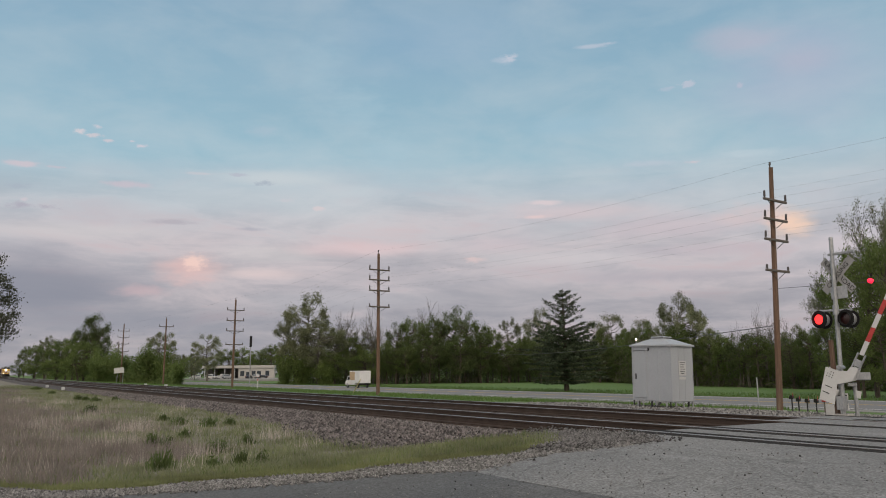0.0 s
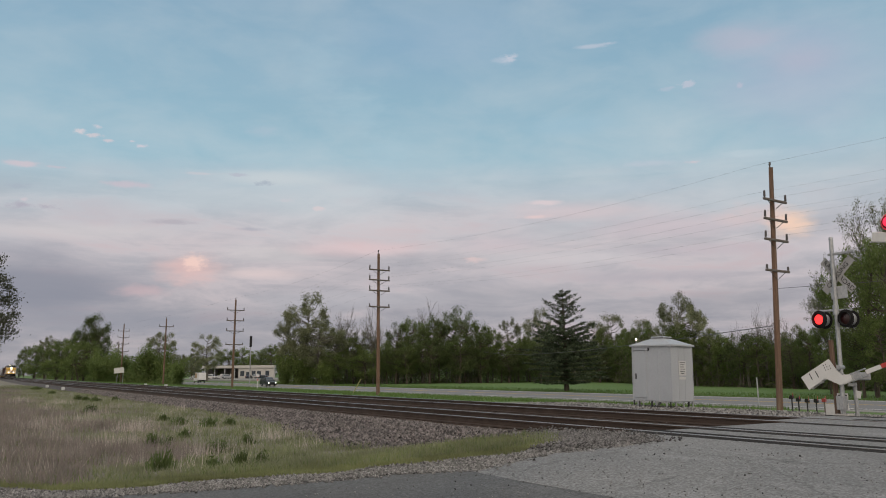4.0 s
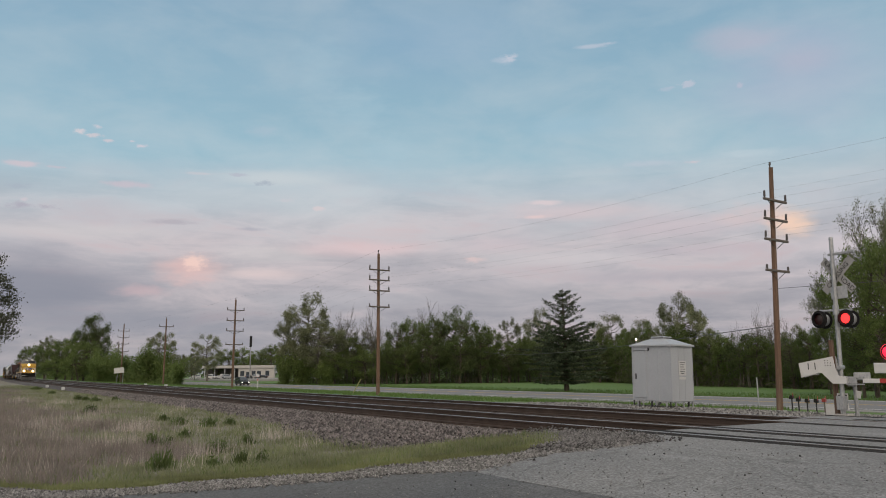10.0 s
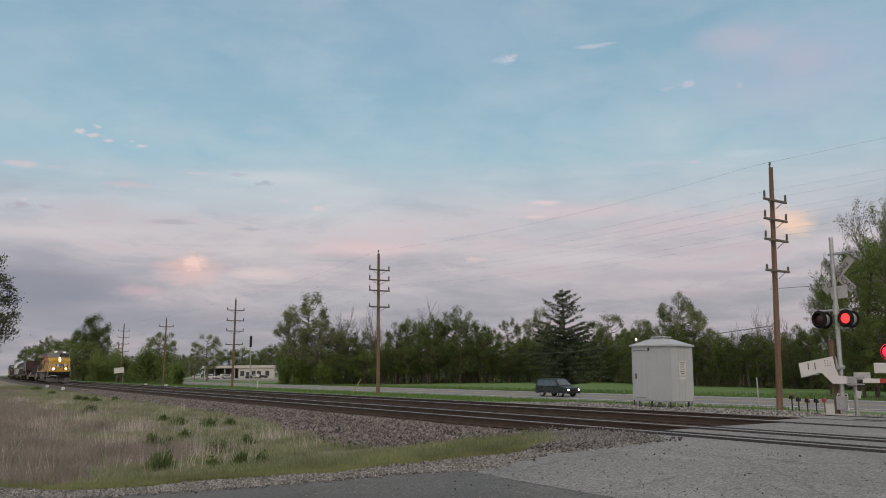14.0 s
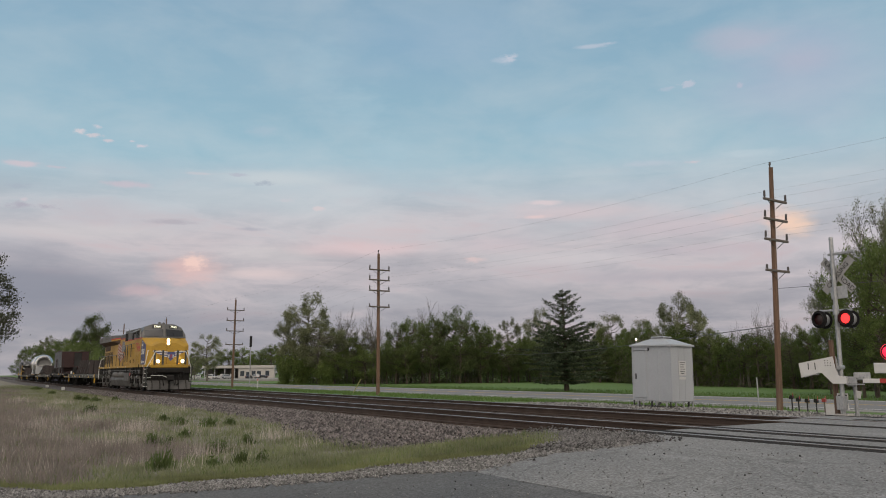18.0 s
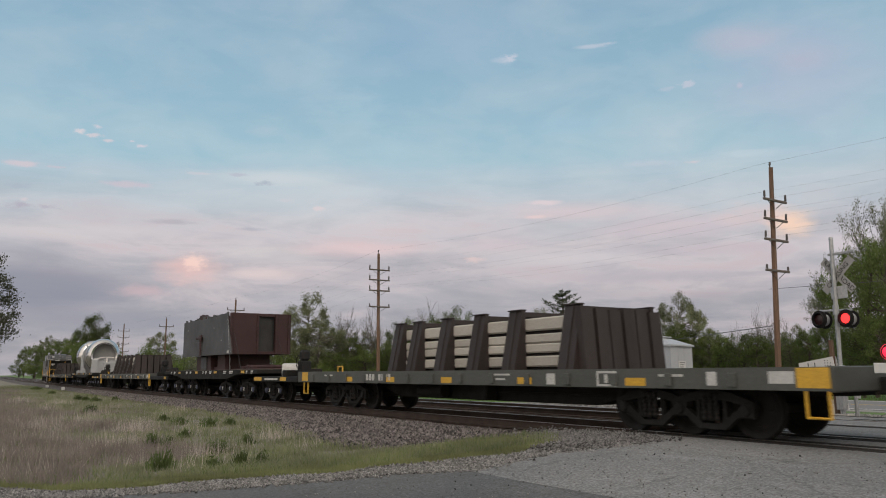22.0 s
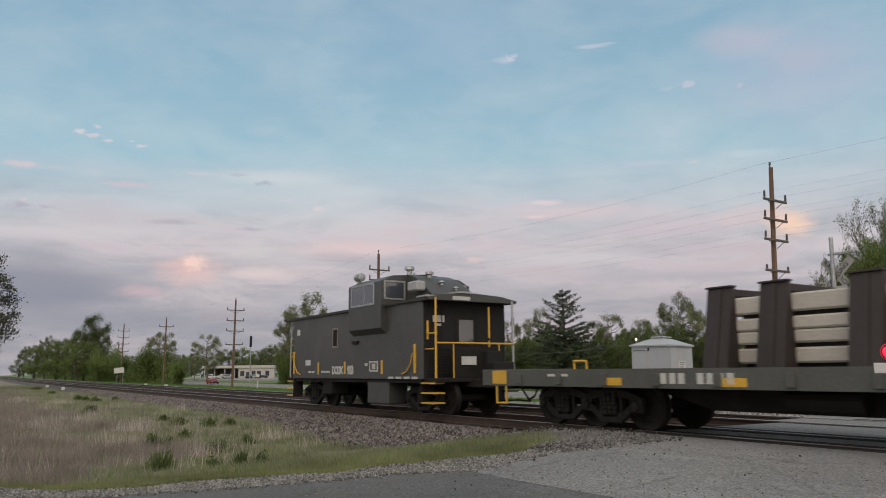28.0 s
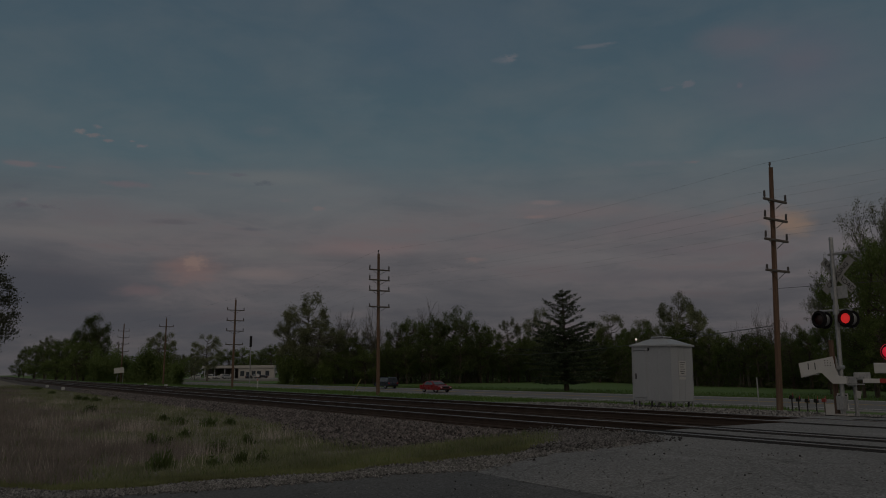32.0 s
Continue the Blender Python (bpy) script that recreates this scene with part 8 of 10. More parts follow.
    for ch in ob.children:
        if not ch.name.startswith(("front_skid", "chock")):
            ch.data.transform(Matrix.Translation((-ln - 0.3, 0, 0)) @ Matrix.Diagonal((0.965, 1, 1, 1)) @ Matrix.Translation((ln, 0, 0)))
    return ob


def vessel():
    """Polished steel vessel with a waist, lying in grey saddles."""
    ob = thing("steel_vessel_load", "large polished stainless steel vessel with two drums", "freight load")
    z = 2.86
    part("rear_drum", Shape().lathe([(0.0, 0.0), (0.9, 0.05), (1.30, 0.28), (1.52, 0.75), (1.55, 1.15), (1.43, 1.35), (1.55, 1.52), (1.55, 2.2), (1.44, 2.45), (1.15, 2.6)], (-16.3, 0, z + 0.06), (1, 0, 0), 48), stainless, ob, "shiny rear drum", smooth=True)
    part("waist", Shape().lathe([(1.10, 0.0), (1.10, 1.2), (1.30, 1.3), (1.32, 5.9)], (-13.8, 0, z), (1, 0, 0), 48), shell_grey, ob, "matt grey middle shell", smooth=True)
    part("front_drum", Shape().lathe([(1.28, 0.0), (1.40, 0.06), (1.53, 0.30), (1.58, 0.75), (1.54, 1.15), (1.40, 1.50), (1.20, 1.66), (1.05, 1.60)], (-8.05, 0, z), (1, 0, 0), 56), stainless, ob, "shiny rounded front drum with an open dished end", smooth=True)
    part("dish", Shape().lathe([(1.05, 1.60), (1.06, 1.50), (0.98, 1.28), (0.70, 1.10), (0.35, 1.02), (0.0, 1.0)], (-8.05, 0, z), (1, 0, 0), 48), dish_dark, ob, "dull grey dished end", smooth=True)
    part("nozzle", Shape().tube((-11.2, -0.25, z + 1.25), (-11.2, -0.3, z + 1.42), 0.12, n=14).tube((-11.5, -0.9, z + 0.9), (-11.5, -1.05, z + 1.1), 0.09, n=12), galv, ob)
    part("saddle", Shape().prism([(-1.45, 1.28), (-1.45, 3.0), (-1.28, 3.0), (-1.20, 2.3), (-0.7, 1.68), (0.7, 1.68), (1.20, 2.3), (1.28, 3.0), (1.45, 3.0), (1.45, 1.28)], "x", -11.9, -10.9), cradle_grey, ob, "pale grey steel saddle")
    part("saddle_web", Shape().prism([(-10.95, 1.28), (-8.3, 1.28), (-8.5, 1.55), (-9.9, 1.75), (-10.95, 2.6)], "y", -1.45, -1.35), cradle_grey, ob)
    part("rear_block", Shape().soft_box(-16.6, -14.3, -1.3, 1.3, 1.28, 1.52, 0.02), cradle_grey, ob)
    # stepped grey cradle ahead of the open end
    part("front_cradle", Shape().prism([(-4.85, 1.28), (-3.4, 1.28), (-3.4, 2.10), (-3.75, 2.30), (-4.1, 2.30), (-4.4, 1.95), (-4.85, 1.80)], "y", -1.38, 1.38), cradle_grey, ob, "pale grey stepped steel cradle")
    for y in (-1.15, -0.02, 1.12):
        part("cradle_pillar", Shape().soft_box(-3.42, -3.1, y - 0.30, y + 0.30, 1.28, 2.38 if abs(y) > 0.5 else 2.12, 0.02), cradle_grey, ob)
        part("cradle_lug", Shape().soft_box(-3.5, -3.2, y - 0.1, y + 0.1, 2.1, 2.5, 0.02), stainless, ob)
    arch = [(1.36 * math.sin(t), 2.16 + 0.44 * math.cos(t * 1.0)) for t in [(-1.5 + 3.0 * i / 16) for i in range(17)]]
    part("cradle_arch", Shape().prism(arch + [(y * 0.95, zz - 0.06) for y, zz in reversed(arch)], "x", -4.2, -3.25), stainless, ob, "polished curved strap over the cradle")
    part("cradle_hub", Shape().lathe([(0.30, 0.0), (0.40, 0.05), (0.38, 0.30), (0.0, 0.34)], (-3.9, 0, 2.1), (0, 0, 1), 20), galv, ob)
    for ch in ob.children:
        if ch.name.split(".")[0] in ("front_cradle", "cradle_pillar", "cradle_lug", "cradle_arch", "cradle_hub"):
            ch.matrix_basis = Matrix.Translation((-2.4, 0, -0.09)) @ Matrix.Diagonal((0.62, 0.92, 1.07, 1))
    return ob


for load, x0 in ((span_car(28.0, (3.7, 7.3, 10.8)), -46.4), (steel_module(), -54.6), (span_car(26.6, (2.9, 6.2, 9.4)), -96.3), (vessel(), -99.0)):
    MOVERS.append((proportioned(load), x0))


# ---- caboose ----
frame_rose = surf("dull_rose_frame", (0.24, 0.19, 0.18), (0.19, 0.15, 0.145), 3, 30, 0.6, bump=0.05)


def caboose():
    """Wide-vision caboose, x = 0 at the leading roof end, -13.6 at the tail."""
    ob = thing("caboose", "dark green-black wide-vision caboose with yellow grab irons", "caboose")
    f, r = -2.45, -12.75                     # body ends
    Y = 1.47
    part("body", Shape().soft_box(r, f, -Y, Y, 0.92, 3.03, 0.015), caboose_mat, ob)
    part("roof", Shape().prism([(-1.56, 2.97), (-1.58, 3.04), (-1.0, 3.14), (0.0, 3.19), (1.0, 3.14), (1.58, 3.04), (1.56, 2.97)], "x", -13.6, -1.95), caboose_mat, ob)
    part("roof_end_plate", Shape().box(-1.949, -1.937, -0.75, -0.15, 2.99, 3.09), car_white, ob)
    # cupola
    cu = part("cupola", Shape().prism([(-1.66, 2.36), (-1.66, 3.70), (-1.25, 3.88), (0.0, 3.98), (1.25, 3.88), (1.66, 3.70), (1.66, 2.36), (1.47, 2.20), (-1.47, 2.20)], "x", -7.15, -4.75), caboose_mat, ob, "wide bay cupola with windows")
    part("cupola_front", Shape().prism([(-4.76, 2.95), (-4.76, 3.94), (-4.2, 3.80), (-3.65, 3.52), (-3.2, 3.26), (-3.05, 3.0)], "y", -0.72, 0.85), caboose_mat, ob)
    part("bay_window", Shape().box(-6.9, -5.25, -1.668, -1.655, 3.08, 3.66), screen_mat, cu, "pale framed double cupola window")
    for a, b, c, d in ((-6.95, -5.2, 3.04, 3.10), (-6.95, -5.2, 3.64, 3.70), (-6.95, -6.89, 3.04, 3.70), (-5.26, -5.2, 3.04, 3.70), (-5.95, -5.90, 3.04, 3.70)):
        part("window_frame", Shape().soft_box(a, b, -1.682, -1.655, c, d, 0.006), galv, cu)
    for y0, y1 in ((-1.5, -0.85), (0.85, 1.5)):
        part("end_window", Shape().soft_box(-4.76, -4.735, y0, y1, 3.22, 3.68, 0.01), screen_mat, cu)
        part("end_frame", Shape().soft_box(-4.75, -4.725, y0 - 0.05, y1 + 0.05, 3.17, 3.22, 0.004).soft_box(-4.75, -4.725, y0 - 0.05, y1 + 0.05, 3.68, 3.73, 0.004).soft_box(-4.75, -4.725, y0 - 0.05, y0, 3.2, 3.7, 0.004).soft_box(-4.75, -4.725, y1, y1 + 0.05, 3.2, 3.7, 0.004), galv, cu)
    part("roof_unit", Shape().soft_box(-4.15, -3.55, -1.05, -0.72, 3.36, 3.64, 0.04), cradle_grey, ob, "pale roof air conditioner")
    for x, y, z, rr, h in ((-5.6, 0.0, 3.98, 0.04, 0.14), (-5.0, -0.5, 3.96, 0.17, 0.25), (-4.4, -0.1, 3.84, 0.14, 0.18), (-3.8, 0.0, 3.58, 0.10, 0.12), (-10.7, 0.0, 3.17, 0.07, 0.30), (-3.5, 0.35, 3.42, 0.09, 0.1)):
        part("roof_fitting", Shape().lathe([(rr * 0.5, -0.05), (rr * 0.5, h * 0.5), (rr, h * 0.6), (rr * 0.9, h), (0.0, h * 1.15)], (x, y, z), (0, 0, 1), 14), galv, ob)
    part("roof_rail", Shape().pipe([(-10.1, 0.1, 3.17), (-10.1, 0.1, 3.60), (-7.1, 0.1, 3.60)], 0.016, 5).pipe([(-9.1, 0.1, 3.17), (-9.1, 0.1, 3.60)], 0.016, 5).pipe([(-8.1, 0.1, 3.17), (-8.1, 0.1, 3.60)], 0.016, 5), galv, ob)
    part("roof_walk", Shape().soft_box(-10.3, -7.16, -0.15, 0.30, 3.20, 3.24, 0.01), galv, ob)
    stack = part("heater_stack", Shape().tube((-7.34, -1.2, 3.05), (-7.34, -1.2, 3.98), 0.07, n=14), galv, ob, "pale heater stack behind the cupola", smooth=True)
    part("stack_head", Shape().lathe([(0.0, 0.0), (0.10, 0.0), (0.13, 0.03), (0.13, 0.40), (0.10, 0.42), (0.0, 0.42)], (-7.50, -1.2, 4.05), (1, 0, 0), 18), galv, stack, smooth=True)
    part("stack_mouth", Shape().lathe([(0.0, -0.012), (0.115, -0.012), (0.12, 0.03), (0.0, 0.03)], (-7.50, -1.2, 4.05), (1, 0, 0), 18), under_dark, stack)
    part("running_board", Shape().soft_box(-2.6, -1.9, -0.6, -0.1, 3.17, 3.22, 0.005).soft_box(-3.3, -2.7, -1.2, -0.8, 3.12, 3.17, 0.005), galv, ob)
    # side window, shield and stencils
    wx0, wx1, wz0, wz1 = -8.90, -8.42, 1.90, 2.52
    part("side_window_frame", Shape().soft_box(wx0, wx0 + 0.05, -Y - 0.02, -Y + 0.01, wz0, wz1, 0.005).soft_box(wx1 - 0.05, wx1, -Y - 0.02, -Y + 0.01, wz0, wz1, 0.005).soft_box(wx0 + 0.05, wx1 - 0.05, -Y - 0.02, -Y + 0.01, wz1 - 0.05, wz1, 0.005).soft_box(wx0 + 0.05, wx1 - 0.05, -Y - 0.02, -Y + 0.01, wz0, wz0 + 0.05, 0.005), frame_rose, ob, "dull rose window frame")
    part("side_window", Shape().box(wx0 + 0.04, wx1 - 0.04, -Y - 0.006, -Y, wz0 + 0.04, wz1 - 0.04), under_dark, ob, "dark boarded side window")
    part("side_vent", Shape().prism([(-7.2, 2.05), (-6.7, 2.05), (-6.8, 1.95), (-7.1, 1.95)], "y", -Y - 0.06, -Y), under_dark, ob)
    mark(ob, -12.35, -12.05, 2.42, 2.62, -Y - 0.003, car_white, "small_shield")
    for x0, x1, z0, z1 in ((-11.42, -10.92, 1.36, 1.54), (-11.12, -10.85, 1.11, 1.17), (-10.80, -10.52, 1.11, 1.17), (-9.88, -9.55, 1.11, 1.17), (-9.50, -9.12, 1.11, 1.17), (-6.25, -6.05, 1.30, 1.38)):
        mark(ob, x0, x1, z0, z1, -Y - 0.003, car_white, "stencil_bar")
    side_letters("stencil_letters", "DODX", 0.33, car_white, ob, -8.45, -Y - 0.004, 1.17, 0.84, 0.016)
    side_letters("stencil_numerals", "903", 0.35, car_white, ob, -7.38, -Y - 0.004, 1.17, 0.92, 0.016)
    mark(ob, -5.92, -5.30, 1.13, 1.43, -Y - 0.003, car_white, "stencil_frame")
    part("stencil_field", Shape().box(-5.85, -5.37, -Y - 0.008, -Y - 0.004, 1.17, 1.39), caboose_mat, ob)
    part("stencil_block", Shape().box(-5.72, -5.48, -Y - 0.011, -Y - 0.006, 1.20, 1.36), car_white, ob)
    for x in (-10.16, -7.82, -5.03):
        mark(ob, x - 0.07, x + 0.07, 1.06, 1.45, -Y - 0.004, car_yellow, "yellow_reflector")
    for k in range(4):
        mark(ob, -4.6 + k * 0.5, -4.25 + k * 0.5, 0.93, 0.99, -Y - 0.003, car_white, "stencil_bar")
    # curved grab irons at the corners
    for xa, d in ((f - 0.45, 1), (r + 0.15, -1)):
        pts = [(xa - 0.75 * d, -Y - 0.05, 1.06), (xa - 0.45 * d, -Y - 0.05, 1.12), (xa - 0.2 * d, -Y - 0.05, 1.32), (xa - 0.08 * d, -Y - 0.05, 1.6)]
        part("grab_iron", Shape().pipe(pts, 0.02, 6), car_yellow, ob, "yellow curved grab iron")
        part("corner_board", Shape().soft_box(xa - 0.06, xa + 0.06, -Y - 0.03, -Y, 1.08, 1.85, 0.006), car_yellow, ob)
    # platforms, posts and steps
    for x0, x1, d in ((f, -1.75, 1), (-13.45, r, -1)):
        part("platform", Shape().soft_box(x0, x1, -1.42, 1.42, 0.84, 0.95, 0.015), under_dark, ob)
        xe = x1 if d > 0 else x0
        for sy in (-1, 1):
            part("roof_post", Shape().tube((xe - 0.15 * d, sy * 1.36, 0.9), (xe - 0.15 * d, sy * 1.36, 3.03), 0.032, n=8), car_yellow if sy < 0 and d > 0 else cradle_grey, ob, "platform post under the roof edge")
            for k in range(3):
                part("platform_step", Shape().soft_box(xe - 0.80 if d > 0 else xe + 0.1, xe - 0.1 if d > 0 else xe + 0.80, min(sy * 1.1, sy * 1.48), max(sy * 1.1, sy * 1.48), 0.30 + k * 0.25, 0.34 + k * 0.25, 0.006), car_yellow if sy < 0 else under_dark, ob)
            part("step_side", Shape().soft_box(min(xe - 0.84 * d, xe - 0.80 * d), max(xe - 0.84 * d, xe - 0.80 * d), min(sy * 1.1, sy * 1.48), max(sy * 1.1, sy * 1.48), 0.28, 0.92, 0.006), under_dark, ob)
        part("end_railing", Shape().pipe([(xe - 0.1 * d, -1.36, 1.85), (xe - 0.1 * d, 1.36, 1.85)], 0.025, 6).pipe([(xe - 0.1 * d, -0.8, 0.95), (xe - 0.1 * d, -0.8, 1.85)], 0.02, 6).pipe([(xe - 0.1 * d, 0.8, 0.95), (xe - 0.1 * d, 0.8, 1.85)], 0.02, 6)
             .pipe([(xe - 0.1 * d, -1.36, 2.1), (xe - 0.85 * d, -1.36, 2.12)], 0.02, 6).pipe([(xe - 0.8 * d, -1.4, 0.95), (xe - 0.8 * d, -1.4, 1.7), (xe - 0.2 * d, -1.4, 1.7)], 0.022, 6), car_yellow, ob, "yellow end railing")
        part("brake_wheel", Shape().lathe([(0.22, -0.02), (0.25, 0.0), (0.22, 0.02), (0.2, 0.0), (0.22, -0.02)], (xe - 0.2 * d, 0.5, 1.75), (1, 0, 0), 16).tube((xe - 0.25 * d, 0.5, 0.95), (xe - 0.25 * d, 0.5, 1.75), 0.03), under_dark, ob)
        part("end_sign", Shape().box(min(xe - 0.06 * d, xe - 0.09 * d), max(xe - 0.06 * d, xe - 0.09 * d), -0.55, -0.05, 1.28, 1.5), car_white, ob)
        part("end_panel", Shape().soft_box(min(xe - 0.1 * d, xe - 0.14 * d), max(xe - 0.1 * d, xe - 0.14 * d), -0.75, 0.75, 0.95, 1.75, 0.01), under_dark, ob)
    # porch wall and ceiling with shade painted black, louvred panel, boxes on the platforms
    part("porch_wall", Shape().soft_box(f, f + 0.02, -1.44, 1.44, 0.95, 2.96, 0.004), black_paint, ob, "porch end wall, its deep shade put in as black")
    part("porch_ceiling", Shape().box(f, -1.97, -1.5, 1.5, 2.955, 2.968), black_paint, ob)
    louvre = part("louvre_panel", Shape().soft_box(f + 0.02, f + 0.05, -1.35, -0.55, 1.0, 1.72, 0.006), under_dark, ob)
    for k in range(8):
        part("slat", Shape().soft_box(f + 0.05, f + 0.065, -1.28, -0.62, 1.08 + k * 0.075, 1.11 + k * 0.075, 0.003), black_paint, louvre)
    part("grab_bar", Shape().soft_box(f + 0.02, f + 0.06, -1.36, -1.30, 1.95, 2.45, 0.006), car_yellow, ob)
    part("brake_box", Shape().soft_box(-13.40, -13.05, -1.30, -0.55, 0.95, 1.55, 0.03), black_paint, ob, "dark brake box on the tail platform")
    part("tool_locker", Shape().soft_box(-1.9, -1.6, 0.2, 0.7, 0.95, 1.65, 0.02), black_paint, ob)
    part("platform_box", Shape().soft_box(-1.5, -1.1, 0.1, 0.8, 0.95, 1.35, 0.02), black_paint, ob)
    part("door_post", Shape().tube((-2.0, 0.55, 0.95), (-2.0, 0.55, 2.85), 0.03, n=8), car_yellow, ob)
    door = part("end_door", Shape().soft_box(f + 0.015, f + 0.04, -0.4, 0.4, 0.95, 2.75, 0.01), under_dark, ob)
    part("door_glass", Shape().soft_box(f + 0.03, f + 0.046, -0.26, 0.26, 1.9, 2.5, 0.004), screen_mat, door)
    part("ladder", Shape().pipe([(f + 0.12, -1.25, 1.0), (f + 0.12, -1.25, 2.9)], 0.018, 5).pipe([(f + 0.12, -0.9, 1.0), (f + 0.12, -0.9, 2.9)], 0.018, 5), under_dark, ob)
    part("plate", Shape().soft_box(f + 0.02, f + 0.03, -1.15, -0.75, 2.42, 2.60, 0.004).soft_box(f + 0.02, f + 0.03, -1.05, -0.85, 2.32, 2.38, 0.004), car_white, ob)
    part("underframe", Shape().soft_box(-13.3, -0.7, -0.3, 0.3, 0.70, 0.92, 0.02).box(r, f, -1.4, 1.4, 0.82, 0.92), under_dark, ob)
    part("equipment_box", Shape().soft_box(-6.2, -4.75, -1.4, -0.7, 0.22, 0.88, 0.03), caboose_mat, ob)
    part("equipment_box", Shape().soft_box(-10.0, -9.2, -1.35, -0.7, 0.42, 0.88, 0.03), under_dark, ob)
    for xc in (-3.15, -11.4):
        freight_truck(ob, xc, 2, 1.70, 0.42)
    coupler(ob, -0.2, 1)
    coupler(ob, -13.3, -1)
    return ob


MOVERS.append((proportioned(caboose()), -147.3))


# ---- woods behind the single trees ----
def leaf_stuff(name, pts, sizes, mat, label, seed, reach=1.85):
    """Countless leaf tufts as one piece of stuff; reach spreads the plan out from the eye."""
    eye = np.array([0.0, -12.276, 1.644])
    pts, sizes = eye + (pts - eye) * reach, sizes * reach
    n = len(pts)
    rs = np.random.RandomState(seed)
    a = rs.normal(size=(n, 3))
    a /= np.linalg.norm(a, axis=1)[:, None]
    b = rs.normal(size=(n, 3))
    b -= a * (a * b).sum(1)[:, None]
    b /= np.linalg.norm(b, axis=1)[:, None]
    s = sizes[:, None] * rs.uniform(0.6, 1.3, (n, 1))
    v = np.stack([pts - a * s, pts - b * s * 0.55, pts + a * s, pts + b * s * 0.55], 1).reshape(-1, 3)
    return soup(name, v, 4, mat, label)


def soup(name, v, k, mat, label, category="", kind="stuff"):
    """Loose polygons of k corners each."""
    n = len(v) // k
    me = bpy.data.meshes.new(name)
    me.vertices.add(k * n)
    me.vertices.foreach_set("co", np.asarray(v, dtype=np.float32).ravel())
    me.loops.add(k * n)
    me.loops.foreach_set("vertex_index", np.arange(k * n))
    me.polygons.add(n)
    me.polygons.foreach_set("loop_start", np.arange(0, k * n, k))
    me.polygons.foreach_set("loop_total", np.full(n, k))
    me.materials.append(mat)
    me.transform(SITE)
    me.update(calc_edges=True)
    return tagged(new(name, me), label, category, kind=kind)


twig_mat = leafy("twigs_and_stems", (0.115, 0.098, 0.074), (0.165, 0.142, 0.108), through=0.2)
far_leaf = leafy("distant_leaves", (0.085, 0.110, 0.066), (0.115, 0.140, 0.085))


